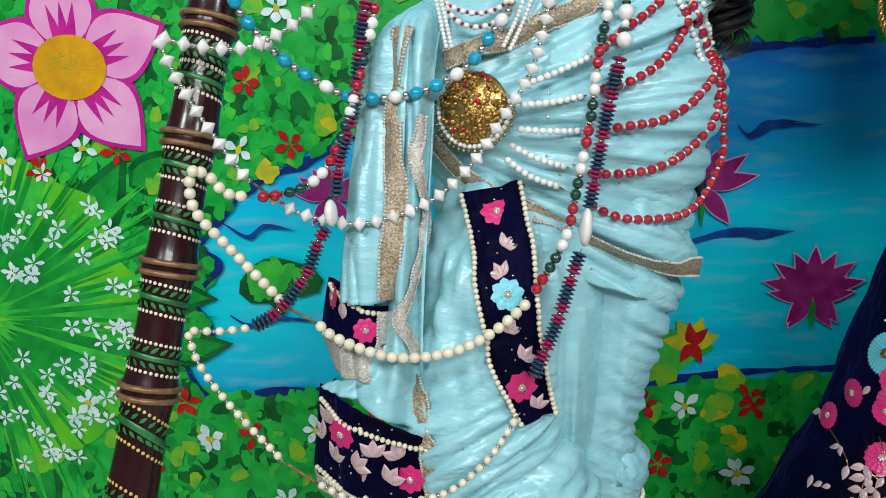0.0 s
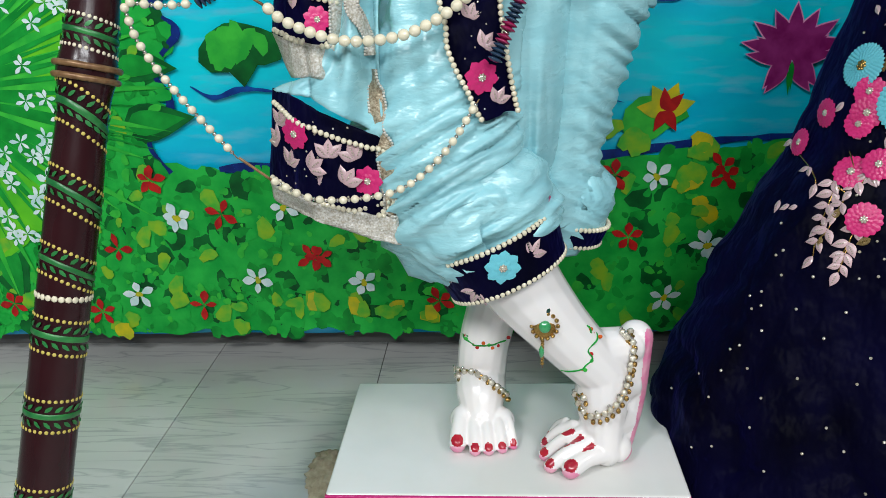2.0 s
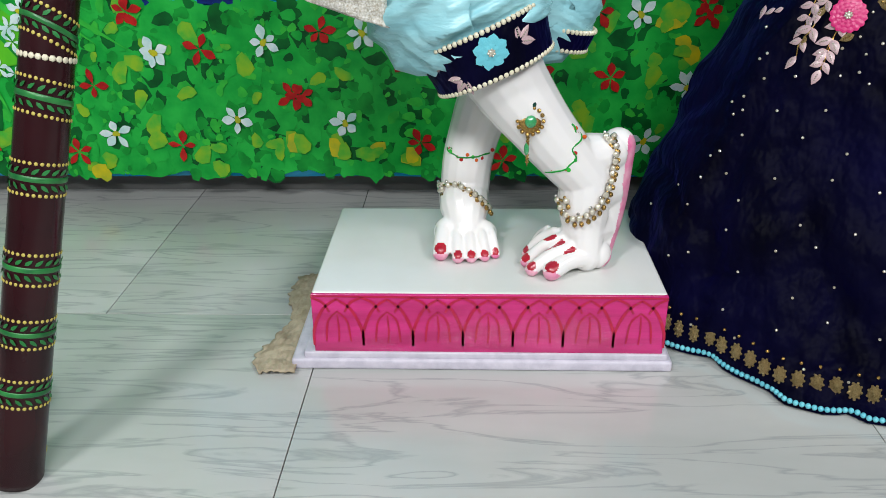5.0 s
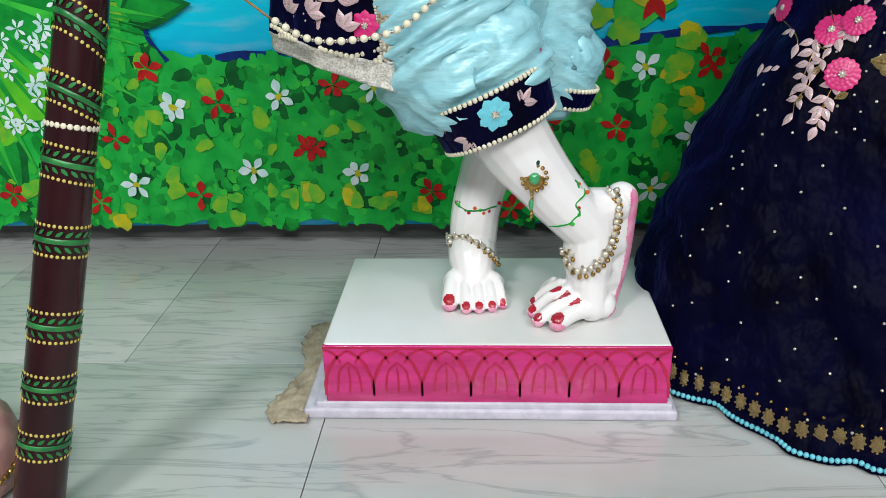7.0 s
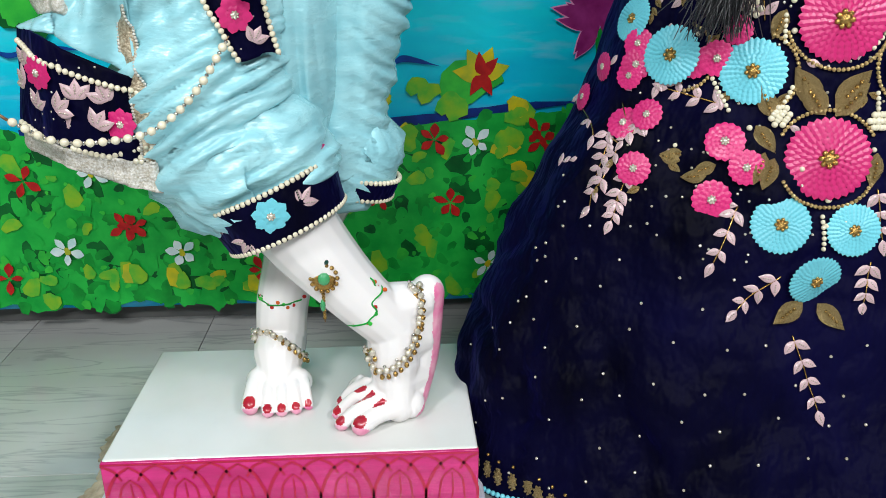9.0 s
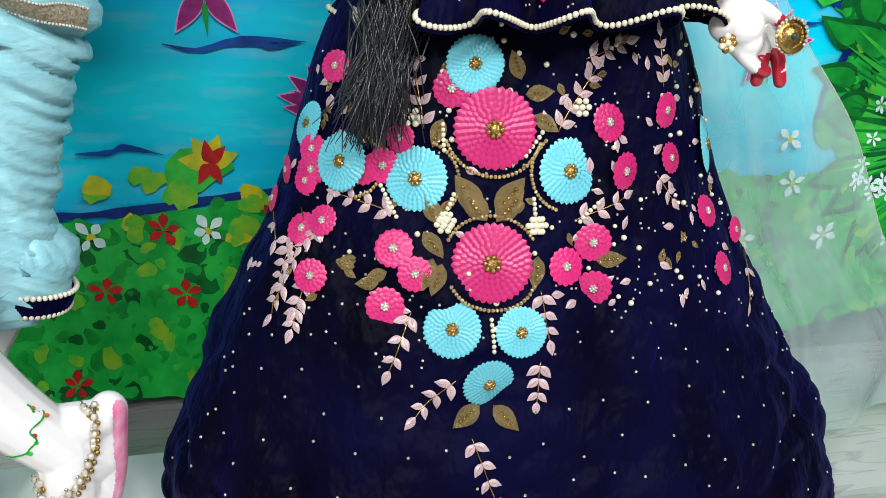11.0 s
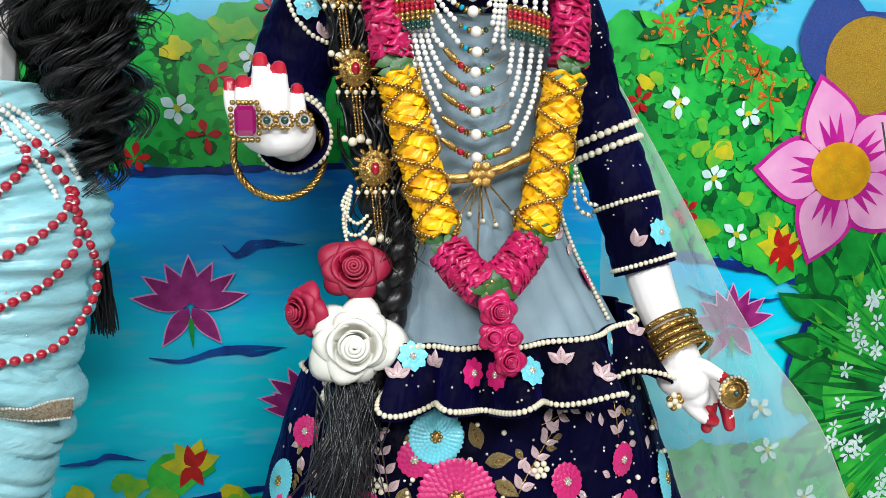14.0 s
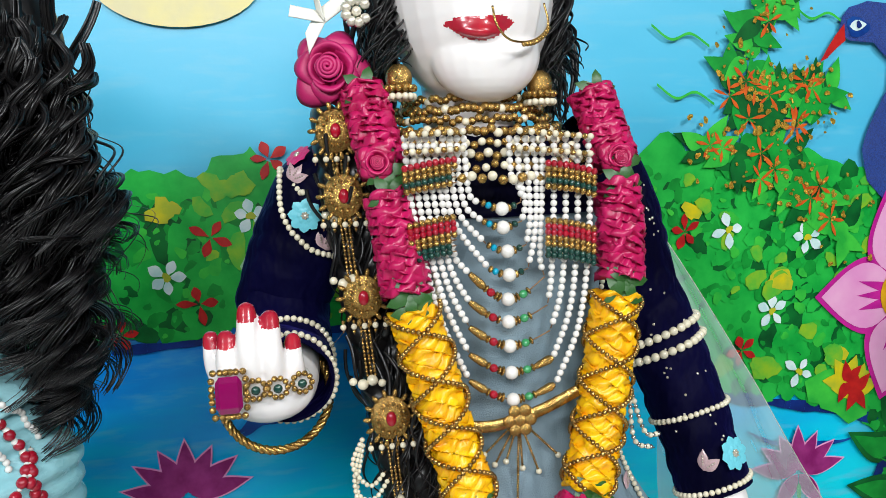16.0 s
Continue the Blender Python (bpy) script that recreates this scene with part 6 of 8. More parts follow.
put("wig_cap", mesh_of("wig_cap", *join([ball((0.165, -0.305, 1.16), (0.055, 0.05, 0.12), 24, 16), ball((0.185, -0.32, 1.04), (0.045, 0.035, 0.10), 20, 14)])), M_HAIR, w)


# ---- second figure ----
M_NET = surf("grey_net", (0.24, 0.33, 0.38), (0.17, 0.25, 0.30), scale=14, rough=0.6, bump=0.5, bscale=900)
M_YRIB = surf("yellow_satin_ribbon", (0.90, 0.55, 0.006), (0.82, 0.36, 0.004), scale=70, rough=0.28)
M_PRIB = surf("pink_satin_ribbon", (0.52, 0.010, 0.11), (0.36, 0.005, 0.06), scale=70, rough=0.32)
M_GRIB = surf("green_ribbon_leaf", (0.03, 0.12, 0.02), (0.015, 0.07, 0.012), scale=70, rough=0.4)
M_ROSER = surf("crimson_foam_petal", (0.36, 0.006, 0.045), (0.27, 0.004, 0.03), scale=30, rough=0.55, bump=0.1, bscale=60)
M_ROSEP = surf("hot_pink_foam_petal", (0.50, 0.012, 0.13), (0.42, 0.01, 0.10), scale=30, rough=0.5, bump=0.1, bscale=60)
M_ROSEW = surf("white_foam_petal", (0.76, 0.75, 0.68), (0.70, 0.68, 0.60), scale=20, rough=0.6, bump=0.1, bscale=60)
M_TASSEL = surf("black_tassel_thread", (0.012, 0.012, 0.014), (0.022, 0.022, 0.024), scale=300, rough=0.3)
M_FEATHER = surf("brown_green_feather", (0.05, 0.04, 0.02), (0.03, 0.05, 0.02), scale=120, rough=0.5)


def veil_material():
    m = surf("sheer_grey_net", (0.50, 0.66, 0.64), (0.42, 0.58, 0.56), scale=10, rough=0.7, bump=0.3, bscale=700)
    n, l = m.node_tree.nodes, m.node_tree.links
    b, out = n["Principled BSDF"], n["Material Output"]
    tr, mx, no = n.new("ShaderNodeBsdfTransparent"), n.new("ShaderNodeMixShader"), n.new("ShaderNodeTexNoise")
    no.inputs["Scale"].default_value = 6
    mr = n.new("ShaderNodeMapRange")
    mr.inputs[1].default_value, mr.inputs[2].default_value, mr.inputs[3].default_value, mr.inputs[4].default_value = 0.3, 0.7, 0.30, 0.52
    l.new(no.outputs[0], mr.inputs[0])
    l.new(mr.outputs[0], mx.inputs[0])
    l.new(tr.outputs[0], mx.inputs[1])
    l.new(b.outputs[0], mx.inputs[2])
    l.new(mx.outputs[0], out.inputs[0])
    return m


M_VEIL = veil_material()


def figure_two():
    pcs, rules = [], []
    # chest, neck and plain head
    pcs.append(limb([(0.59, -0.335, 0.70), (0.585, -0.335, 0.90), (0.58, -0.335, 1.04)], [0.08, 0.07, 0.062]))
    pcs.append(limb([(0.572, -0.34, 1.03), (0.567, -0.355, 1.15)], [0.045, 0.042]))
    pcs.append(ball((0.566, -0.375, 1.225), (0.074, 0.082, 0.098), 28, 20))
    pcs.append(ball((0.569, -0.412, 1.167), (0.048, 0.034, 0.040), 24, 16))
    # lips: a bowed upper and a fuller lower one
    upper = [(0.531, -0.438, 1.1875), (0.545, -0.446, 1.1885), (0.557, -0.449, 1.1868), (0.569, -0.446, 1.1885), (0.583, -0.438, 1.1878)]
    lower = [(0.533, -0.438, 1.1865), (0.545, -0.446, 1.1815), (0.557, -0.450, 1.1795), (0.569, -0.446, 1.1815), (0.581, -0.438, 1.1868)]
    for pts, rads in ((upper, [0.0016, 0.0036, 0.0032, 0.0036, 0.0016]), (lower, [0.0016, 0.0042, 0.0052, 0.0042, 0.0016])):
        pcs.append(limb(pts, rads, 30, 10))
        for q, rad in zip(spline(pts, 44), np.interp(np.linspace(0, 1, 44), np.linspace(0, 1, 5), rads)):
            for d in (-0.008, -0.004, 0.0, 0.004):
                rules.append(((q[0], q[1] + d, q[2]), rad * 1.12 + 0.0004, 1))
    # lowered arm and hand
    pcs.append(limb([(0.69, -0.335, 1.05), (0.735, -0.345, 0.954), (0.766, -0.36, 0.865), (0.792, -0.387, 0.76), (0.795, -0.408, 0.723), (0.8, -0.44, 0.679)], [0.028, 0.029, 0.028, 0.028, 0.0265, 0.0225]))
    pcs.append(limb([(0.8, -0.44, 0.679), (0.808, -0.46, 0.638)], [0.023, 0.024]))
    pcs.append(limb([(0.796, -0.455, 0.64), (0.816, -0.462, 0.622)], [0.02, 0.017]))
    for pts, r in (([(0.799, -0.46, 0.657), (0.817, -0.475, 0.657), (0.844, -0.48, 0.641)], 0.0085), ([(0.8, -0.46, 0.623), (0.822, -0.468, 0.6), (0.836, -0.47, 0.593)], 0.0088),
                   ([(0.826, -0.455, 0.631), (0.837, -0.46, 0.613), (0.833, -0.462, 0.583)], 0.0085), ([(0.84, -0.45, 0.635), (0.858, -0.455, 0.609), (0.864, -0.458, 0.581)], 0.0085)):
        pcs.append(limb(pts, [r * 1.15, r, r * 0.8], 12, 12))
        rules.append((pts[-1], r * 1.5, 1))
    for q in ((0.851, -0.46, 0.602), (0.838, -0.46, 0.6)):
        rules.append((q, 0.014, 1))
    # raised arm and hand
    pcs.append(limb([(0.43, -0.33, 1.05), (0.395, -0.31, 0.95), (0.392, -0.40, 0.905), (0.382, -0.445, 0.905)], [0.036, 0.034, 0.028, 0.022]))
    pcs.append(ball((0.375, -0.455, 0.909), (0.036, 0.020, 0.026), 18, 12))
    fing = (([(0.343, -0.45, 0.91), (0.336, -0.452, 0.931), (0.334, -0.45, 0.951)], 0.0080), ([(0.35, -0.462, 0.91), (0.346, -0.468, 0.933), (0.346, -0.462, 0.952)], 0.0088),
            ([(0.364, -0.465, 0.912), (0.362, -0.472, 0.943), (0.362, -0.463, 0.972)], 0.0092), ([(0.38, -0.465, 0.912), (0.379, -0.471, 0.94), (0.379, -0.462, 0.965)], 0.0090),
            ([(0.396, -0.46, 0.909), (0.395, -0.465, 0.93), (0.395, -0.458, 0.946)], 0.0082))
    for pts, r in fing:
        pcs.append(limb(pts, [r * 1.05, r, r * 0.8], 12, 12))
        t = pts[-1]
        rules.append(((t[0], t[1] - r * 0.6, t[2]), r * 0.95, 1))
    statue("statue", "white marble figure with raised hand and red-tipped fingers", pcs, rules, 0.0021)


figure_two()


# ---- skirt ----
def skirt_shape(a, v, p, out):
    c, s = math.cos(a), math.sin(a)
    k = (1 - v) ** 1.5
    deep = 0.55 + 0.9 * wob(c * 1.3, s * 1.3, 4.0, 2.1)
    f = crease(a * 7.5 + 3.4 * wob(c, s, v * 0.6, 1.7)) * (0.005 + 0.020 * k) * deep + 0.005 * wob(p[0], p[1], p[2], 18)
    # crushed pile: short slanting crumples over the long folds
    f += (ridge(p[0] * 7 + p[2] * 3, p[1] * 7, p[2] * 13 + 2) - 0.5) * 0.015 * k + (ridge(p[0] * 19, p[1] * 16, p[2] * 24 - p[0] * 11) - 0.5) * 0.007 * k
    return p + out * f


SKIRT = loft([(0.625, -0.33, 0.003, 0.437, 0.325), (0.626, -0.33, 0.09, 0.432, 0.274), (0.622, -0.33, 0.17, 0.415, 0.240), (0.615, -0.33, 0.25, 0.370, 0.212), (0.604, -0.328, 0.34, 0.326, 0.188),
              (0.604, -0.325, 0.45, 0.266, 0.167), (0.603, -0.322, 0.55, 0.234, 0.154), (0.602, -0.325, 0.63, 0.204, 0.142), (0.602, -0.33, 0.69, 0.165, 0.125)], 260, 170, skirt_shape, cap=False)
skirt = thing("skirt", "flared navy velvet skirt with sequin flowers and gold hem", "skirt")
solid(put("skirt_cloth", mesh_of("skirt_cloth", *SKIRT), M_VELVET, skirt), 0.002, -1)
SK = Skin(SKIRT)
rs = random.Random(21)


def flw(p, r, me, heart=None, sq=1.0):
    bloom(skirt, SK, p[0], p[2], r, me, heart, 0.0045, sq)


for p in ((0.544, -0.47, 0.54), (0.54, -0.49, 0.409)):
    flw(p, 0.040, F_BIGP)
for p, r in (((0.619, -0.475, 0.497), 0.033), ((0.471, -0.46, 0.489), 0.032), ((0.807, -0.39, 0.507), 0.032), ((0.403, -0.39, 0.5), 0.030), ((0.526, -0.46, 0.6), 0.028),
             ((0.499, -0.508, 0.344), 0.029), ((0.566, -0.512, 0.342), 0.026), ((0.531, -0.52, 0.294), 0.027), ((0.376, -0.37, 0.531), 0.024)):
    flw(p, r, F_BIGB)
for p, r in (((0.505, -0.46, 0.577), 0.019), ((0.661, -0.465, 0.543), 0.020), ((0.68, -0.465, 0.495), 0.020), ((0.735, -0.43, 0.552), 0.019), ((0.741, -0.44, 0.502), 0.017),
             ((0.446, -0.46, 0.421), 0.020), ((0.464, -0.475, 0.399), 0.018), ((0.435, -0.46, 0.365), 0.020), ((0.647, -0.48, 0.425), 0.020), ((0.614, -0.49, 0.403), 0.020),
             ((0.648, -0.49, 0.379), 0.020), ((0.805, -0.42, 0.435), 0.019), ((0.866, -0.38, 0.402), 0.016), ((0.827, -0.42, 0.37), 0.020), ((0.362, -0.4, 0.427), 0.018),
             ((0.382, -0.42, 0.439), 0.017), ((0.366, -0.4, 0.387), 0.018), ((0.338, -0.36, 0.442), 0.016), ((0.353, -0.36, 0.48), 0.016), ((0.44, -0.44, 0.5), 0.018), ((0.421, -0.45, 0.495), 0.016),
             ((0.458, -0.44, 0.527), 0.015), ((0.322, -0.36, 0.532), 0.016), ((0.336, -0.37, 0.503), 0.017), ((0.315, -0.36, 0.492), 0.015), ((0.346, -0.36, 0.615), 0.017)):
    flw(p, r, F_MIDP, HEARTC)


def sprig(p, ang, ln, n, me=None, size=0.017):
    """A stalk with paired leaves."""
    x, z = p[0], p[2]
    path = SK.line([(x, z), (x + ln * math.cos(ang), z + ln * math.sin(ang))], 12, 0.0015)
    put("stalk", mesh_of("stalk", *tube(path, 0.0008, 5)), M_GOLD, skirt)
    for i in range(n):
        s = (i + 0.3) / n
        qx, qz = x + ln * s * math.cos(ang), z + ln * s * math.sin(ang)
        for k in (-1, 1):
            leaf(skirt, SK, qx, qz, ang + k * 0.85, size * (1.05 - 0.3 * s), me)
    leaf(skirt, SK, x + ln * math.cos(ang), z + ln * math.sin(ang), ang, size, me)


for p, a, ln, n in (((0.479, -0.46, 0.537), 1.7, 0.055, 3), ((0.608, -0.47, 0.537), 1.0, 0.07, 4), ((0.63, -0.48, 0.448), 0.35, 0.055, 3), ((0.448, -0.46, 0.455), 2.9, 0.05, 3), ((0.724, -0.44, 0.487), -0.9, 0.035, 2),
                    ((0.897, -0.38, 0.378), -1.9, 0.06, 3), ((0.369, -0.38, 0.398), -2.0, 0.05, 3), ((0.46, -0.48, 0.36), -2.0, 0.06, 3), ((0.499, -0.5, 0.296), -2.4, 0.055, 3),
                    ((0.515, -0.54, 0.235), -1.25, 0.075, 4), ((0.355, -0.39, 0.367), -1.9, 0.035, 3), ((0.586, -0.52, 0.311), -1.7, 0.04, 3), ((0.732, -0.43, 0.576), 1.6, 0.05, 3), ((0.412, -0.44, 0.474), 2.6, 0.03, 2),
                    ((0.347, -0.36, 0.411), -1.9, 0.04, 3), ((0.635, -0.46, 0.606), 0.3, 0.05, 3), ((0.587, -0.52, 0.382), -1.4, 0.05, 3), ((0.318, -0.38, 0.468), -1.9, 0.05, 3), ((0.335, -0.38, 0.462), -1.6, 0.05, 3), ((0.30, -0.38, 0.40), -1.9, 0.035, 2)):
    sprig(p, a, ln, n)
for p, a, ln in (((0.536, -0.48, 0.451), 2.25, 0.042), ((0.545, -0.48, 0.45), 0.9, 0.042), ((0.57, -0.47, 0.586), 1.9, 0.03), ((0.574, -0.47, 0.572), 0.1, 0.03), ((0.583, -0.47, 0.553), -0.6, 0.03),
                 ((0.496, -0.46, 0.548), -1.9, 0.03), ((0.475, -0.47, 0.438), -0.9, 0.034), ((0.491, -0.48, 0.408), -1.9, 0.034), ((0.585, -0.49, 0.416), -1.7, 0.034), ((0.65, -0.49, 0.406), 0.1, 0.032),
                 ((0.409, -0.42, 0.399), 3.0, 0.026), ((0.438, -0.46, 0.4), 3.6, 0.026), ((0.524, -0.53, 0.268), 3.9, 0.036), ((0.537, -0.53, 0.268), -0.75, 0.036), ((0.43, -0.45, 0.388), 3.3, 0.026),
                 ((0.482, -0.48, 0.413), -1.9, 0.034), ((0.489, -0.48, 0.447), 2.0, 0.034), ((0.53, -0.49, 0.459), 2.2, 0.045), ((0.544, -0.49, 0.459), 0.9, 0.045), ((0.393, -0.42, 0.402), 0.2, 0.024)):
    leaf(skirt, SK, p[0], p[2], a, ln, L_GOLD, 0.002)
dots = [(0.19 + 0.047 * i + 0.0235 * (j % 2) + rs.uniform(-0.009, 0.009), 0.04 + 0.036 * j + rs.uniform(-0.009, 0.009)) for j in range(10) for i in range(18)]
studs(skirt, SK, [d for d in dots if not (0.46 < d[0] < 0.64 and d[1] > 0.26)], 0.0019)
studs(skirt, SK, [(rs.uniform(0.36, 0.86), rs.uniform(0.30, 0.62)) for _ in range(260)], 0.0016)
for p, q in (((0.497, -0.47, 0.515), (0.496, -0.46, 0.545)), ((0.572, -0.48, 0.512), (0.592, -0.47, 0.538)), ((0.492, -0.48, 0.446), (0.505, -0.47, 0.478)), ((0.584, -0.49, 0.441), (0.581, -0.48, 0.474)),
             ((0.538, -0.51, 0.321), (0.538, -0.5, 0.356)), ((0.451, -0.46, 0.449), (0.433, -0.45, 0.492)), ((0.631, -0.48, 0.444), (0.654, -0.475, 0.466))):
    row_of_pearls("pearl_spray", skirt, SK.line([p, q], 24, 0.003), 0.0048, M_CREAM)
for p in ((0.497, -0.48, 0.45), (0.586, -0.485, 0.446), (0.633, -0.465, 0.559), (0.468, -0.455, 0.548), (0.495, -0.485, 0.446), (0.583, -0.49, 0.446)):
    for k in range(7):
        a = k * 1.047
        q, n = SK.at(p[0] + (0.007 * math.cos(a) if k else 0), p[2] + (0.007 * math.sin(a) if k else 0), 0.003)
        place(B_CREAM, "pearl", skirt, q, n, 0, 0.0066)


for _ in range(90):
    x, z = rs.uniform(0.42, 0.84), rs.uniform(0.36, 0.64)
    leaf(skirt, SK, x, z, rs.random() * 6.28, rs.uniform(0.012, 0.017), rs.choice((None, None, L_GOLD)))
for _ in range(46):
    leaf(skirt, SK, rs.uniform(0.295, 0.40), rs.uniform(0.37, 0.62), rs.uniform(3.6, 5.8), rs.uniform(0.011, 0.016), rs.choice((None, None, None, L_GOLD)))
for _ in range(70):
    x, z = rs.uniform(0.40, 0.86), rs.uniform(0.34, 0.64)
    q, n = SK.at(x, z, 0.0025)
    place(B_CREAM, "pearl", skirt, q, n, 0, rs.uniform(0.0045, 0.0065))


for cx, cz, cr, a0, a1 in ((0.544, 0.54, 0.047, 3.4, 6.0), (0.540, 0.409, 0.047, 0.5, 2.7), (0.619, 0.497, 0.040, 2.2, 4.4), (0.471, 0.489, 0.039, -1.2, 1.2), (0.540, 0.409, 0.047, 3.6, 5.8),
                          (0.403, 0.50, 0.036, -1.3, 1.1)):
    pts = [(cx + cr * math.cos(a), cz + cr * math.sin(a)) for a in np.linspace(a0, a1, 9)]
    row_of_pearls("pearl_spray", skirt, SK.line(pts, 40, 0.003), 0.0042, M_SEQG)


def hem():
    seg = 260
    for row, mat, d, nm in ((1, M_SEQB, 0.0062, "aqua_sequin_hem"),):
        ring = [np.array(SKIRT[0][row * seg + k]) for k in range(int(seg * 0.42), int(seg * 0.93))]
        ring = [q + np.array((0, -0.0015, 0.002)) for q in ring]
        row_of_pearls(nm, skirt, ring, d, mat, 7)
    ring = np.array([SKIRT[0][7 * seg + k] for k in range(int(seg * 0.42), int(seg * 0.93))])
    ln = np.concatenate([[0], np.cumsum(np.linalg.norm(np.diff(ring, axis=0), axis=1))])
    n = int(ln[-1] / 0.0185)
    drop = template("paisley", join([ball((0, 0, 0), (0.5, 0.75, 0.2), 10, 6), ball((0, 0.05, 0.12), (0.25, 0.4, 0.2), 8, 5)] +
                                    [ball((0.5 * math.cos(k * 0.7), 0.78 * math.sin(k * 0.7), 0.02), 0.13, 6, 4) for k in range(9)]), M_SEQG)
    for i in range(n):
        q = np.array([np.interp((i + 0.5) * ln[-1] / n, ln, ring[:, k]) for k in range(3)])
        d = np.array((q[0] - 0.625, (q[1] + 0.33) * 1.7, 0.05))
        d /= np.linalg.norm(d)
        place(drop, "paisley", skirt, q + d * 0.003, d, 0, 0.0125)
        q2 = q + np.array((0, 0, 0.02)) - d * 0.002
        place(B_GOLD, "gold_bead", skirt, q2 + d * 0.004, d, 0, 0.004)


hem()

# ---- tunic with ruffled hem, sleeves ----
TUNIC = loft([(0.612, -0.352, 0.690, 0.150, 0.140), (0.606, -0.348, 0.73, 0.134, 0.118), (0.600, -0.345, 0.78, 0.112, 0.098), (0.595, -0.343, 0.85, 0.094, 0.085), (0.590, -0.340, 0.95, 0.100, 0.088),
              (0.586, -0.336, 1.03, 0.122, 0.076), (0.582, -0.334, 1.08, 0.116, 0.062), (0.58, -0.335, 1.105, 0.07, 0.05)], 140, 110,
             lambda a, v, p, out: p + out * (crease(a * 12 + 2 * wob(p[0], 0, 0, 5)) * 0.006 * (1 - v) ** 2 + 0.0015 * wob(p[0], p[1], p[2], 30)), cap=False)
tunic = thing("tunic", "grey net tunic with navy sleeves and ruffled embroidered hem", "tunic")
solid(put("bodice", mesh_of("bodice", *TUNIC), M_NET, tunic, "grey net over pale satin"), 0.002, -1)
SK_T = Skin(TUNIC)


def ruffle():
    seg, nv = 260, 26
    def shp(a, v, p, out):
        amp = 0.005 + 0.020 * (1 - v)
        w = math.sin(a * 15 + 1.5 * math.sin(a * 3)) * amp
        return p + out * w + np.array((0, 0, 0.006 * math.cos(a - 0.3) + 0.008 * math.sin(a * 15 + 0.8) * (1 - v)))
    return loft([(0.612, -0.352, 0.642, 0.190, 0.180), (0.612, -0.352, 0.672, 0.178, 0.168), (0.612, -0.352, 0.705, 0.164, 0.156)], seg, nv, shp, cap=False), seg, nv


RUF, rseg, rnv = ruffle()
solid(put("ruffle", mesh_of("ruffle", *RUF), M_VELVET, tunic, "navy velvet ruffle edged with pearls"), 0.0025, -1)
for j in (2, rnv - 2):
    ring = [np.array(RUF[0][j * rseg + k]) for k in range(int(rseg * 0.45), rseg)]
    ring = [q + np.array(((q[0] - 0.612) * 0.012, -0.0025, 0)) for q in ring]
    row_of_pearls("pearl_edging", tunic, ring, 0.0058, M_CREAM, 8)
SK_R = Skin(RUF)
for p, me in (((0.499, -0.5, 0.688), F_SIXB), ((0.55, -0.51, 0.676), F_SIXP), ((0.602, -0.525, 0.679), F_SIXB), ((0.703, -0.49, 0.692), F_SIXB), ((0.577, -0.51, 0.673), F_SIXP)):
    bloom(tunic, SK_R, p[0], p[2], 0.0155, me, HEARTC, 0.003)
for p, a in (((0.522, -0.5, 0.678), 1.5), ((0.643, -0.51, 0.68), 1.6), ((0.675, -0.5, 0.668), 1.0), ((0.741, -0.46, 0.693), 1.2), ((0.483, -0.49, 0.669), 1.6)):
    for d in (-0.9, 0, 0.9):
        leaf(tunic, SK_R, p[0], p[2], a + d, 0.017, lift=0.003)
studs(tunic, SK_R, [(rs.uniform(0.47, 0.75), rs.uniform(0.65, 0.69)) for _ in range(30)], 0.0014)
for sx in (-1, 1):
    pts = [(0.605 + sx * 0.085, 0.985), (0.602 + sx * 0.072, 0.88), (0.606 + sx * 0.085, 0.80), (0.612 + sx * 0.118, 0.70)]
    row_of_pearls("pearl_piping", tunic, SK_T.line(pts, 80, 0.003), 0.0052, M_CREAM)
for p in ((0.671, -0.45, 0.792), (0.687, -0.45, 0.774)):
    leaf(tunic, SK_T, p[0], p[2], 0.8, 0.018)
bloom(tunic, SK_T, *(0.705, -0.44, 0.747)[::2], 0.016, F_SIXP, HEARTC)
# navy yoke at the neck
yoke = loft([(0.587, -0.337, 1.03, 0.125, 0.079), (0.583, -0.335, 1.08, 0.119, 0.065), (0.58, -0.335, 1.108, 0.073, 0.053)], 80, 20, None, cap=False)
solid(put("yoke", mesh_of("yoke", *yoke), M_VELVET, tunic), 0.002, 0)


def sleeve_fold(s, a, p):
    return crease(s * 26 + 3 * wob(p[0], p[1], p[2], 20)) * 0.0022 + 0.002 * wob(p[0], p[1], p[2], 40)


S_R = cloth_tube([(0.665, -0.335, 1.088), (0.704, -0.335, 1.068), (0.735, -0.345, 0.954), (0.766, -0.36, 0.865), (0.793, -0.387, 0.752)], [0.034, 0.040, 0.038, 0.036, 0.035], 110, 60, sleeve_fold)
S_L = cloth_tube([(0.49, -0.33, 1.08), (0.435, -0.33, 1.055), (0.408, -0.325, 1.0), (0.392, -0.32, 0.955), (0.393, -0.36, 0.915), (0.391, -0.415, 0.905)], [0.036, 0.044, 0.045, 0.042, 0.038, 0.036], 110, 60, sleeve_fold)
for s_ in (S_R, S_L):
    solid(put("sleeve", mesh_of("sleeve", *s_), M_VELVET, tunic), 0.002, 0)
for s_, rows in ((S_R, (107, 86)), (S_L, (107, 90))):
    for j in rows:
        ring = [np.array(s_[0][j * 60 + k]) for k in range(60)]
        cen = np.mean(ring, axis=0)
        ring = [q + (q - cen) * 0.06 for q in ring]
        row_of_pearls("pearl_edging", tunic, ring + [ring[0]], 0.0056, M_CREAM, 8)
SK_A, SK_B = Skin(S_R), Skin(S_L)
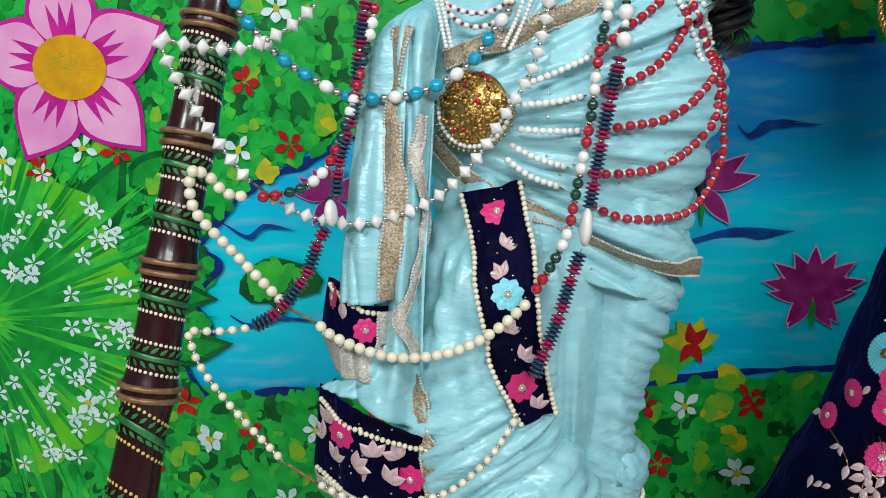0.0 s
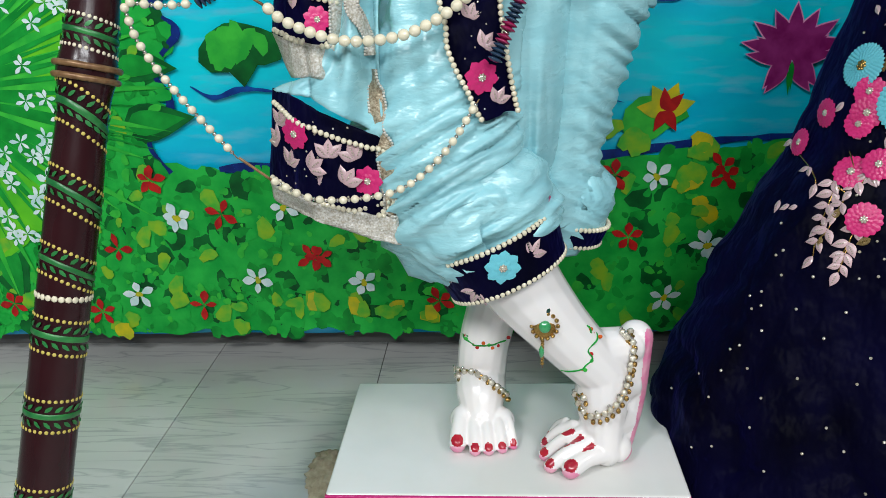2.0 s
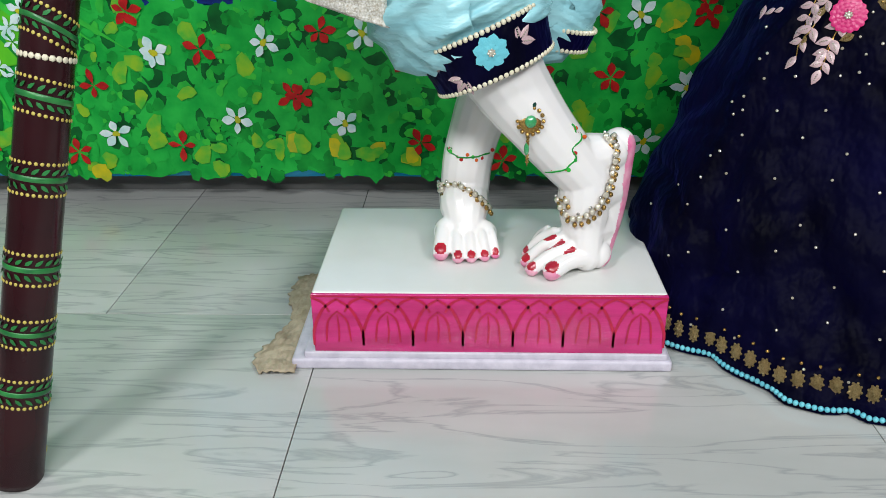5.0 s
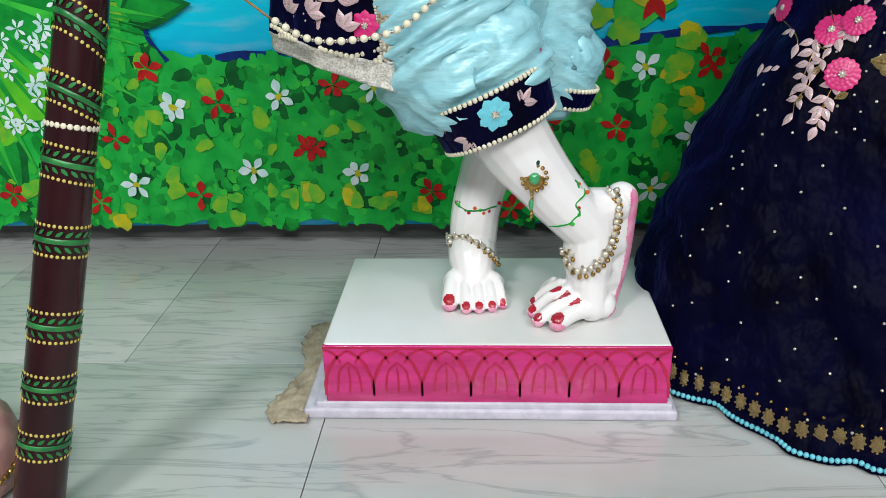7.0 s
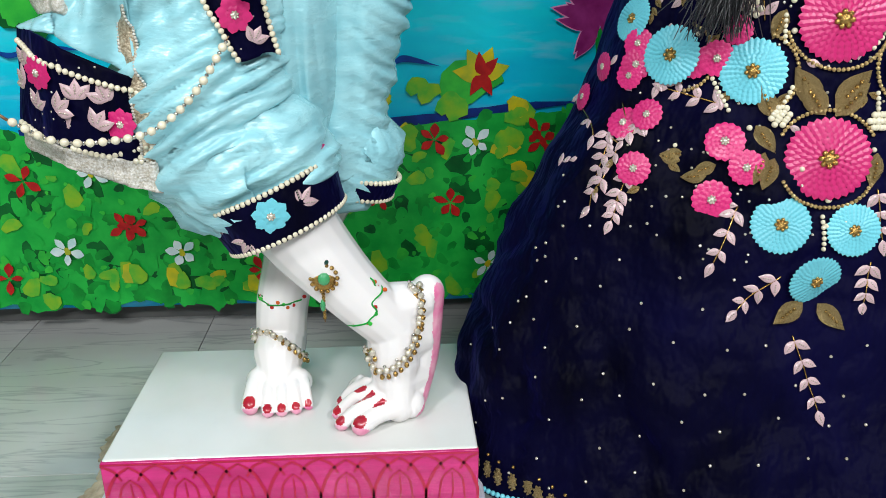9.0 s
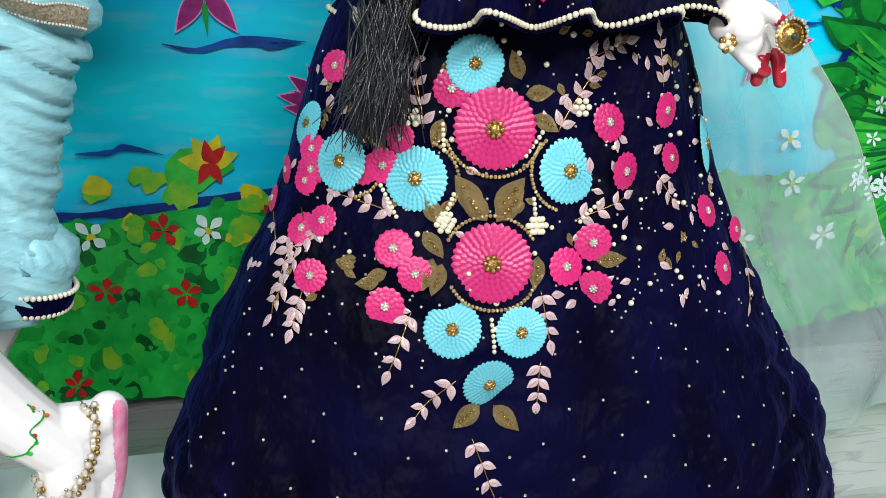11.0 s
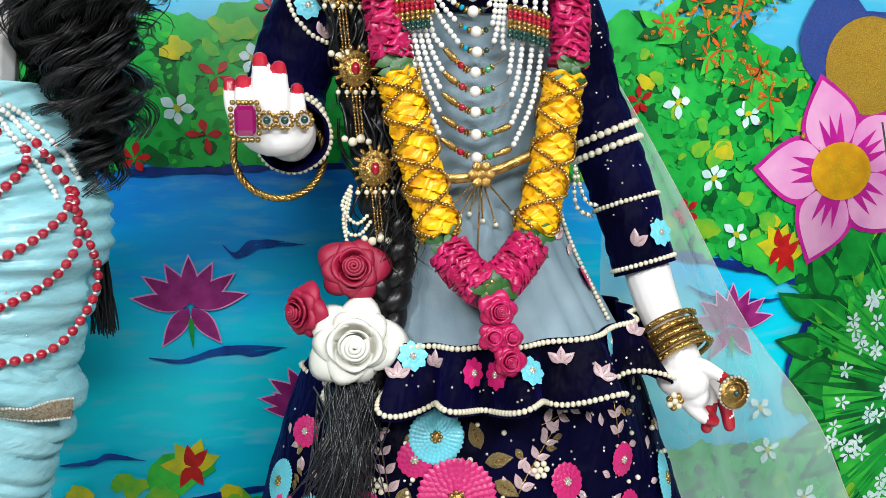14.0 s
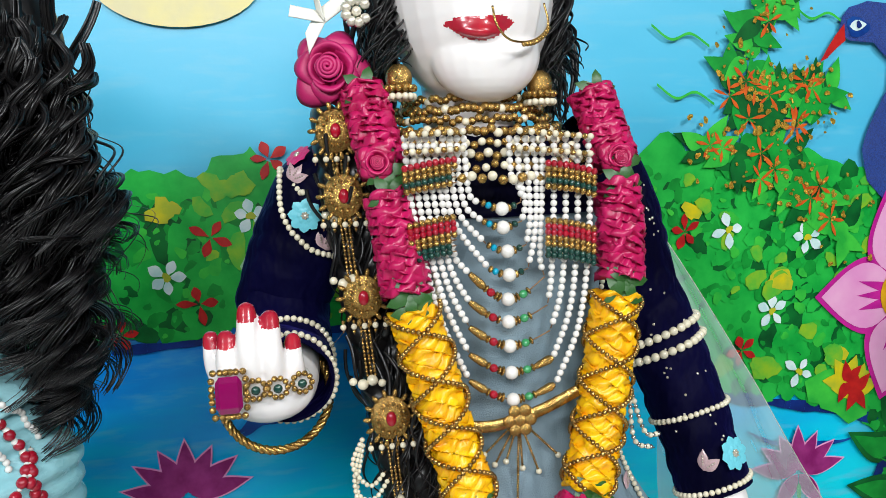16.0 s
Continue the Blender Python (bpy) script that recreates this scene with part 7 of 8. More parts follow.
bloom(tunic, SK_A, *(0.795, -0.42, 0.796)[::2], 0.0165, F_SIXB, HEARTC)
for d in (-0.7, 0.2):
    leaf(tunic, SK_A, *(0.768, -0.42, 0.782)[::2], 1.4 + d, 0.02)
bloom(tunic, SK_B, *(0.414, -0.37, 1.038)[::2], 0.015, F_SIXB, HEARTC)
bloom(tunic, SK_B, *(0.413, -0.37, 1.088)[::2], 0.013, F_SIXP, HEARTC)
for p in ((0.405, -0.37, 1.068), (0.426, -0.37, 1.009)):
    trefoil(tunic, SK_B, p[0], p[2], 0.017, 1.0)
row_of_pearls("pearl_edging", tunic, SK_B.line([(0.398, -0.37, 1.087), (0.396, -0.37, 1.042), (0.413, -0.37, 1.011), (0.437, -0.37, 1)], 50, 0.003), 0.0056, M_CREAM)
studs(tunic, SK_A, [(rs.uniform(0.69, 0.79), rs.uniform(0.80, 1.06)) for _ in range(40)], 0.0015)
arm = thing("armlet", "double row of pearls round the upper arm", "armlet")
for d in (0, 0.010):
    j = 62 + int(d * 500)
    ring = [np.array(S_R[0][j * 60 + k]) for k in range(60)]
    cen = np.mean(ring, axis=0)
    string(arm, np.array([q + (q - cen) * 0.09 for q in ring] + [ring[0] + (ring[0] - cen) * 0.09]), [(B_CREAM, 0.0085, 0.0085)])

# ---- sheer veil ----
veil = thing("veil", "sheer grey-green net veil hanging behind the arm", "veil")
V1 = sheet([[(0.70, -0.27, 1.095), (0.71, -0.26, 1.10), (0.725, -0.25, 1.105)], [(0.75, -0.26, 0.989), (0.80, -0.25, 0.99), (0.832, -0.22, 0.983)], [(0.789, -0.27, 0.832), (0.879, -0.25, 0.82), (0.938, -0.22, 0.816)],
            [(0.794, -0.28, 0.666), (0.926, -0.26, 0.653), (1.039, -0.22, 0.644)], [(0.876, -0.26, 0.514), (1.021, -0.24, 0.501), (1.163, -0.22, 0.488)],
            [(0.936, -0.26, 0.361), (1.101, -0.24, 0.32), (1.262, -0.22, 0.297)], [(0.988, -0.28, 0.207), (1.218, -0.24, 0.157), (1.443, -0.2, 0.118)], [(0.98, -0.30, 0.03), (1.18, -0.26, 0.02), (1.40, -0.20, 0.03)]], 70, 120,
           lambda u, v, p: p + np.array((0, 0.012 * math.sin(u * 15 + v * 3) * v, 0)))
put("net", mesh_of("net", *V1), M_VEIL, veil)
V2 = sheet([[(0.353, -0.27, 0.987), (0.386, -0.27, 1.044), (0.4, -0.27, 1.088)], [(0.37, -0.26, 0.923), (0.398, -0.26, 0.987), (0.412, -0.26, 1.039)]], 20, 20)
put("net", mesh_of("net", *V2), M_VEIL, veil)
skv = Skin(V1)
row_of_pearls("veil_edge", veil, [Vector(V1[0][j * 70 + 69]) for j in range(120)], 0.0016, M_LACE, 5)


# ---- garland ----
def ruched(name, pts, r, mat, parent, label="", seed=1, knots=30):
    s = spline(pts, 120)
    tan = np.gradient(s, axis=0)
    tan /= np.linalg.norm(tan, axis=1)[:, None]
    ln = length(pts)
    vs, fs, seg = [], [], 48
    for i in range(120):
        u = np.cross(tan[i], (0, 1, 0))
        u /= np.linalg.norm(u)
        w = np.cross(tan[i], u)
        for k in range(seg):
            a = 2 * math.pi * k / seg
            q = 2.4 * wob(math.cos(a) * 1.2 + seed, math.sin(a) * 1.2, i * 0.05, 1.4)
            ruf = crease(i * ln * 4.2 + q * 1.2 + 0.6 * math.sin(a * 3 + i * 0.2)) * 0.34 + 0.12 * wob(i * 0.3, a * 2, seed, 1.0)
            vs.append(s[i] + (u * math.cos(a) + w * math.sin(a)) * r * (1 + ruf) + tan[i] * r * 0.16 * math.sin(a * 5 + i * 0.6))
    for i in range(119):
        for k in range(seg):
            fs.append((i * seg + k, i * seg + (k + 1) % seg, (i + 1) * seg + (k + 1) % seg, (i + 1) * seg + k))
    fs += [tuple(range(seg))[::-1], tuple(119 * seg + k for k in range(seg))]
    return put(name, mesh_of(name, vs, fs), mat, parent, label), s


garland = thing("garland", "pink and yellow ruched ribbon garland with gold beads", "garland")
GL_P = [([(0.465, -0.4, 1.141), (0.471, -0.415, 1.107), (0.476, -0.43, 1.074)], 0.018, M_PRIB), ([(0.478, -0.435, 1.053), (0.482, -0.445, 1.023), (0.486, -0.455, 0.975)], 0.0185, M_PRIB),
        ([(0.49, -0.455, 0.963), (0.502, -0.46, 0.915), (0.516, -0.465, 0.856), (0.529, -0.475, 0.805)], 0.0185, M_YRIB), ([(0.534, -0.48, 0.792), (0.548, -0.495, 0.772), (0.563, -0.51, 0.758)], 0.019, M_PRIB),
        ([(0.668, -0.4, 1.135), (0.674, -0.415, 1.101), (0.677, -0.43, 1.071)], 0.018, M_PRIB), ([(0.674, -0.435, 1.055), (0.673, -0.445, 1.02), (0.667, -0.455, 0.975)], 0.0185, M_PRIB),
        ([(0.663, -0.455, 0.963), (0.652, -0.46, 0.902), (0.64, -0.465, 0.852), (0.625, -0.475, 0.806)], 0.0185, M_YRIB), ([(0.617, -0.48, 0.793), (0.597, -0.495, 0.775), (0.575, -0.51, 0.76)], 0.019, M_PRIB)]
for i, (pts, r, mt) in enumerate(GL_P):
    ob, s = ruched("ruched_ribbon", pts, r, mt, garland, "yellow satin ribbon netted with gold beads" if mt is M_YRIB else "deep pink satin ribbon", i * 3.7)
    if mt is M_YRIB:
        tan = np.gradient(s, axis=0)
        tan /= np.linalg.norm(tan, axis=1)[:, None]
        for sgn in (-1, 1):
            for ph in (0, math.pi):
                path = []
                for k in range(120):
                    u = np.cross(tan[k], (0, 1, 0))
                    u /= np.linalg.norm(u)
                    w = np.cross(tan[k], u)
                    a = ph + sgn * k * 0.115
                    path.append(s[k] + (u * math.cos(a) + w * math.sin(a)) * (r * 1.22))
                row_of_pearls("gold_bead_net", garland, path, 0.0042, M_GOLD, 6)
    for end in (0, -1):
        c = s[end]
        for k in range(5):
            a = k * 1.257 + i
            place(template("ribbon_leaf", ([(0, 0, 0), (0.3, 0.25, 0.1), (0.7, 0.22, 0.05), (1, 0, -0.1), (0.7, -0.22, 0.05), (0.3, -0.25, 0.1), (0.5, 0, 0.16)], [(0, 6, 1), (1, 6, 2), (2, 6, 3), (3, 6, 4), (4, 6, 5), (5, 6, 0)]), M_GRIB),
                  "ribbon_leaf", garland, (c[0], c[1] - r * 0.7, c[2]), (0, -1, 0.1), a, 0.02)


# ---- roses ----
def rose(name, label, c, n, r, mat, group="roses", parent=None, seed=0):
    """A layered bloom: curled outer petals round a spiral bud."""
    rr = random.Random(seed)
    t = parent or thing(name, label, "artificial rose", group)
    M = Matrix.Translation(Vector(c)) @ frame_of(n).to_4x4()
    for ring, (cnt, rad, tall, open_) in enumerate(((5, 1.0, 0.55, 1.15), (5, 0.78, 0.72, 0.8), (4, 0.55, 0.85, 0.5), (3, 0.34, 0.92, 0.3))):
        for k in range(cnt):
            a0 = 2 * math.pi * (k + 0.5 * (ring % 2)) / cnt + rr.uniform(-0.15, 0.15)
            vs, fs, nu, nv = [], [], 13, 9
            wid = 2 * math.pi / cnt * 0.80
            size = rr.uniform(0.88, 1.12)
            for j in range(nv):
                v = j / (nv - 1)
                for i in range(nu):
                    u = i / (nu - 1) * 2 - 1
                    a = a0 + u * wid * (0.35 + 0.65 * math.sin(math.pi * min(1, 0.25 + v * 0.6)))
                    q = rad * size * (0.18 + 0.82 * v ** (0.9 if ring < 2 else 0.5)) * (1 - (0.30 if ring < 2 else 0.12) * abs(u) ** 1.6 * v)
                    curl = (0.20 if ring < 2 else 0.06) * v ** 4
                    z = tall * (1 - (1 - v) ** 1.6) * (1 - 0.45 * open_ * v * v) - curl * 1.2 * open_ - 0.10 * abs(u) ** 2 * v
                    vs.append(M @ Vector((r * q * math.cos(a), r * q * math.sin(a), r * (z * 0.85 + 0.10 * wob(u * 1.3 + ring * 3 + seed, v * 1.5, k * 2.3, 1.2) * v))))
            for j in range(nv - 1):
                for i in range(nu - 1):
                    o = j * nu + i
                    fs.append((o, o + 1, o + nu + 1, o + nu))
            solid(put("petal", mesh_of("petal", vs, fs), mat, t), 0.0012, 0)
    pts = []
    for i in range(60):
        a = i * 0.33
        pts.append(M @ Vector((r * (0.02 + 0.0042 * i) * math.cos(a), r * (0.02 + 0.0042 * i) * math.sin(a), r * (0.80 - 0.002 * i))))
    put("bud", mesh_of("bud", *tube(pts, r * 0.05, 6)), mat, t)
    return t


rose("rose", "large white foam rose on the braid end", (0.446, -0.452, 0.701), (-0.15, -1, 0.05), 0.050, M_ROSEW, seed=1)
rose("rose", "deep crimson artificial rose above the white rose", (0.447, -0.44, 0.772), (-0.1, -1, 0.25), 0.036, M_ROSER, seed=2)
rose("rose", "small crimson rose turned away beside the white rose", (0.401, -0.435, 0.732), (-0.9, -0.7, 0.0), 0.030, M_ROSER, seed=3)
rose("rose", "hot pink rose in the hair beside the face", (0.443, -0.385, 1.16), (-0.25, -1, 0.0), 0.036, M_ROSEP, seed=4)
for c, r, sd in (((0.571, -0.525, 0.739), 0.019, 5), ((0.565, -0.528, 0.715), 0.014, 6), ((0.583, -0.528, 0.714), 0.014, 7), ((0.58, -0.53, 0.692), 0.017, 8), ((0.468, -0.44, 1.079), 0.017, 9), ((0.673, -0.44, 1.076), 0.017, 10)):
    rose("ribbon_rose", "small pink ribbon rosette on the garland", c, (0, -1, 0.1), r, M_PRIB, "rosettes on the garland", seed=sd)
knot = thing("garland_knot", "gold bead knot joining the garland ends", "bead knot")
for k in range(12):
    q = (0.567, -0.518, 0.761)
    place(B_GOLD, "gold_bead", knot, (q[0] + 0.007 * math.cos(k), q[1] - 0.004, q[2] + 0.006 * math.sin(k * 1.7)), (0, -1, 0), 0, 0.006)

# ---- layered pearl necklace ----
big_neck = thing("layered_necklace", "layered white pearl necklace with red and green bands", "necklace")


def front_of(pts, n, lift):
    out = spline(pts, n)
    for q in out:
        h, nn = SK_T.at(q[0], q[2], lift)
        q[1] = min(q[1], h[1])
    for _ in range(3):
        out[1:-1] = (out[:-2] + out[1:-1] + out[2:]) / 3
    return out


def chest(u, v, depth=-0.455):
    """A place on the front of the bodice: u across and v down, in steps of about half a millimetre."""
    a, b = u - 890, v - 450
    return (0.5675 + 4.743e-4 * a - 1.65e-5 * b + 2.6e-8 * a * b, depth, 1.0019 - 2.98e-5 * a - 4.595e-4 * b - 7.02e-8 * a * b - 2.1e-8 * b * b)


def lay(pts, n, lift=0.008, depth=-0.455):
    return front_of([chest(u, v, depth) for u, v in pts], n, lift)


B_EMERALD = bead_mesh("emerald_bead", M_GEMG)
B_TUBE = template("gold_tube", lathe([(0.28, -0.5), (0.42, -0.2), (0.5, 0.3), (0.3, 0.5)], 10), M_GOLD)
MIDS = [(885, 370), (887, 403), (895, 445), (898, 487), (896, 530), (897, 570), (899, 613), (902, 660), (905, 708)]
STRAND = [(B_PEARL, 0.0058, 0.0058)]
for i, (cx, cy) in enumerate(MIDS):
    if i < 4:
        left = [(818 - 12 * i, 240), (824 - 13 * i, 320), (832 - 9 * i, 352 + 16 * i), (cx - 36, cy - 12)]
        right = [(898 + 14 * i, 240), (902 + 15 * i, 310), (918 + 9 * i, 335 + 24 * i), (cx + 34, cy - 12)]
    else:
        k = i - 4
        e, x4 = (485, 535, 580, 628, 675)[k], 802 - 13.5 * k
        left = [(764 - 12 * k, 240), (778 - 13 * k, 340), (x4, 450), (x4 + 0.42 * (829 - x4), 450 + 0.55 * (e - 450)), (829, e)]
        x5 = 954 + 22 * k
        right = [(958 + 21 * k, 240), (957 + 22 * k, 340), (x5, 450), (x5 - 0.30 * (x5 - 962 - 5 * k), 450 + 0.55 * (e - 445)), (962 + 5 * k, e + 5)]
    string(big_neck, lay(left, 90), STRAND)
    string(big_neck, lay(right, 90), STRAND)
    (lx, lz), (rx, rz) = left[-1], right[-1]
    gap_l = lay([(lx, lz), (lx + (cx - lx) * 0.5, lz + (cy - lz) * 0.68), (cx - 9, cy - 1)], 30, 0.010)
    gap_r = lay([(cx + 9, cy - 1), (rx + (cx - rx) * 0.5, rz + (cy - rz) * 0.68), (rx, rz)], 30, 0.010)
    if i < 4:
        string(big_neck, gap_l, [(B_GOLD, 0.004, 0.006), (B_TURQ, 0.005, 0.006), (B_GOLD, 0.004, 0.007)])
        string(big_neck, gap_r, [(B_GOLD, 0.004, 0.007), (B_GREEN, 0.005, 0.006), (B_GOLD, 0.004, 0.006)])
    else:
        string(big_neck, gap_l, [(B_TUBE, 0.017, 0.0075), (B_GOLD, 0.003, 0.007), (B_RED, 0.0072, 0.0072), (B_GOLD, 0.003, 0.0075), (B_GOLD, 0.003, 0.0085)])
        string(big_neck, gap_r, [(B_GOLD, 0.003, 0.0085), (B_GOLD, 0.003, 0.0075), (B_EMERALD, 0.0072, 0.0072), (B_GOLD, 0.003, 0.007), (B_TUBE, 0.017, 0.0075)])
    c = lay([(cx, cy), (cx + 1, cy)], 3, 0.011)[1]
    place(B_PEARL, "centre_pearl", big_neck, c, (0, -1, 0), 0, 0.0118)
# woven cross bands on both panels: red, gold, green
for v0, rows in ((286, (B_RED, B_GOLD, B_GOLD, B_GREEN, B_GOLD)), (386, (B_GOLD, B_RED, B_RED, B_GOLD, B_GOLD, B_GREEN, B_GREEN))):
    for j, me in enumerate(rows):
        v = v0 + 10 * j
        wl, wr = (709 + 0.09 * (v - 286), 804), (957, 1054)
        string(big_neck, lay([(wl[0], v + 16), ((wl[0] + wl[1]) / 2, v + 5), (wl[1], v - 3)], 40, 0.011, -0.4635), [(me, 0.0050, 0.0060)])
        string(big_neck, lay([(wr[0], v + 3), ((wr[0] + wr[1]) / 2, v + 8), (wr[1], v + 20)], 40, 0.011, -0.4635), [(me, 0.0050, 0.0060)])
for x0, x1, d in ((712, 820, -8), (896, 1050, 12)):
    for v in (238, 268):
        string(big_neck, lay([(x0, v - d * 0.5), ((x0 + x1) / 2, v), (x1, v + d * 0.5)], 50, 0.011, -0.4635), [(B_GOLD, 0.0045, 0.005), (B_CREAM, 0.0055, 0.0058)])
choker = thing("choker", "broad gold bead choker with pearl drops", "choker")
for j in range(8):
    zc, rr_ = 1.132 - 0.0078 * j, 0.050 + 0.0066 * j
    for k in range(44):
        a = math.pi * (1.0 + (k + 0.5 * (j % 2)) / 43.0)
        q = (0.567 + rr_ * 1.18 * math.cos(a), -0.352 + rr_ * math.sin(a) * 1.12 + rs.uniform(-0.001, 0.001), zc - 0.012 * math.sin(-a) * (j / 6) + rs.uniform(-0.0022, 0.0022))
        place(B_GOLD if (j < 4 and (k + j) % 5) or k % 2 else B_CREAM, "gold_bead", choker, q, (0, -1, 0), RND.random() * 3, 0.0082 if j % 2 else 0.007)
waist = thing("waist_chain", "gold mesh waist belt with hanging chains", "belt")
path = lay([(826, 757), (865, 756), (908, 745), (965, 722), (1022, 692)], 60, 0.004)
put("belt_strap", mesh_of("belt_strap", *band(path, [(0, -1, 0.05)] * 60, 0.010, 0.002)), M_GOLD, waist)
for k in range(7):
    a = k * 1.047
    q = path[26]
    place(B_GOLD, "rosette_bead", waist, (q[0] + (0.009 * math.cos(a) if k else 0), q[1] - 0.004, q[2] + (0.009 * math.sin(a) if k else 0)), (0, -1, 0), 0, (0.011, 0.011, 0.005))
for dx, dz in ((-38, 60), (-22, 75), (-5, 70), (12, 150), (20, 80), (45, 85), (75, 60)):
    q = path[26]
    p1 = chest(908 + dx * 1.2, 745 + dz * 1.2)
    ch = front_of([tuple(q), (p1[0], -0.44, p1[2])], 24, 0.004)
    row_of_pearls("fine_chain", waist, ch, 0.0024, M_GOLD, 5)
    place(B_CREAM, "pearl", waist, ch[-1], (0, -1, 0), 0, 0.0055)
for pts in (((0.69, -0.42, 0.874), (0.694, -0.44, 0.837), (0.714, -0.43, 0.829)), ((0.69, -0.42, 0.874), (0.684, -0.44, 0.831), (0.708, -0.43, 0.817))):
    string(waist, spline(pts, 30), [(B_SILVER, 0.004, 0.004), (B_CREAM, 0.005, 0.005)])

# ---- braid, ornaments, tassel ----
def braid_hair():
    t = thing("hair_braid", "thick black hair braid hung with gold medallions", "braid")
    s = spline([(0.449, -0.36, 1.126), (0.451, -0.375, 1.071), (0.464, -0.385, 0.968), (0.481, -0.4, 0.864), (0.488, -0.42, 0.796), (0.479, -0.43, 0.729), (0.456, -0.43, 0.65)], 140)
    for k in range(3):
        pts = [q + np.array((0.014 * math.sin(i * 0.28 + k * 2.094), 0.008 * math.sin(i * 0.56 + k * 4.19), 0)) for i, q in enumerate(s)]
        put("strand", mesh_of("strand", *tube(pts, 0.0125, 10)), M_HAIR, t)
    return t


braid_hair()
wig("side_hair", "loose black hair strands around the braid", [((0.45, -0.385, 1.069), (0.474, -0.395, 0.921), 0.012, 2.0, 0.0016, 50, 0.014), ((0.474, -0.395, 0.921), (0.492, -0.43, 0.774), 0.012, 2.0, 0.0016, 60, 0.014)], 31)
med = thing("medallion", "round gold medallion with red stone and pearl drops", "hair ornament", group="braid medallions")


def medallion(t, c, r):
    n = (-0.1, -1, 0.05)
    put("disc", template("disc", lathe([(1.0, 0), (0.95, 0.12), (0.6, 0.2), (0.55, 0.3), (0.3, 0.34)], 20), M_GOLD), M_GOLD, t).matrix_basis = Matrix.Translation(Vector(c)) @ frame_of(n).to_4x4() @ Matrix.Diagonal((r * 0.8, r * 0.9, r * 0.6, 1))
    place(B_RED, "red_stone", t, (c[0], c[1] - r * 0.25, c[2]), n, 0, (r * 0.42, r * 0.6, r * 0.3))
    for k in range(14):
        a = k * 2 * math.pi / 14
        place(B_GOLD, "petal_bead", t, (c[0] + r * 0.92 * math.cos(a), c[1] - 0.002, c[2] + r * 1.0 * math.sin(a)), n, a, (r * 0.36, r * 0.2, r * 0.2))
        place(B_GOLD, "inner_bead", t, (c[0] + r * 0.55 * math.cos(a), c[1] - r * 0.2, c[2] + r * 0.6 * math.sin(a)), n, a, r * 0.16)
    for k in range(5):
        x = c[0] + r * (k - 2) * 0.42
        string(t, spline([(x, c[1] - 0.003, c[2] - r * 0.85), (x, c[1] - 0.003, c[2] - r * (1.5 - 0.08 * abs(k - 2)))], 10), [(B_GOLD, 0.003, 0.003), (B_CREAM, 0.0052, 0.0052)])
    for k in range(3):
        x = c[0] + r * (k - 1) * 0.16
        string(t, spline([(x, c[1] - 0.001, c[2] - r * 1.1), (x + 0.004, c[1] - 0.001, c[2] - r * 3.3)], 24), [(B_GOLD, 0.0034, 0.0026)])
    for k in range(4):
        place(B_CREAM, "pearl", t, (c[0] + 0.008 * (k - 1.5), c[1] - 0.004, c[2] - r * 3.3 - 0.003 * (k % 2)), n, 0, 0.0095 if k in (1, 2) else 0.007)


medallion(med, (0.444, -0.412, 1.054), 0.021)
for c in ((0.455, -0.42, 0.97), (0.471, -0.435, 0.871), (0.441, -0.4, 1.108)):
    t = thing("medallion", "round gold medallion with red stone and pearl drops", "hair ornament", group="braid medallions")
    medallion(t, c, 0.021)
for pts in (((0.448, -0.43, 0.855), (0.438, -0.435, 0.834), (0.451, -0.44, 0.817), (0.466, -0.435, 0.827)), ((0.448, -0.43, 0.85), (0.441, -0.435, 0.812), (0.454, -0.44, 0.806), (0.469, -0.435, 0.822)), ((0.448, -0.43, 0.855), (0.439, -0.435, 0.823), (0.442, -0.44, 0.795))):
    string(med, spline(pts, 40), [(B_CREAM, 0.0042, 0.0042)])
tas = thing("tassel", "long black thread tassel at the braid end", "tassel")
rr = random.Random(9)
pcs = []
for k in range(420):
    a, q = (0.445, -0.45, 0.653), (0.424, -0.47, 0.532)
    g = rr.gauss(0, 1)
    p0 = np.array(a) + np.array((rr.gauss(0, 0.014), rr.gauss(0, 0.008), rr.uniform(-0.03, 0.01)))
    p1 = np.array(q) + np.array((0.018 * g, rr.gauss(-0.01, 0.012), rr.uniform(-0.012, 0.05)))
    m = (p0 + p1) / 2 + np.array((rr.gauss(0, 0.006), -0.012, 0))
    pcs.append(tube(spline([p0, m, p1], 10), [0.0009, 0.0008, 0.0004], 4, cap=False))
for piece in pcs[:80]:
    put("thread", mesh_of("thread", *piece), M_TASSEL, tas)
tagged(put("fine_thread", mesh_of("fine_thread", *join(pcs[80:])), M_TASSEL, tas), kind="stuff")

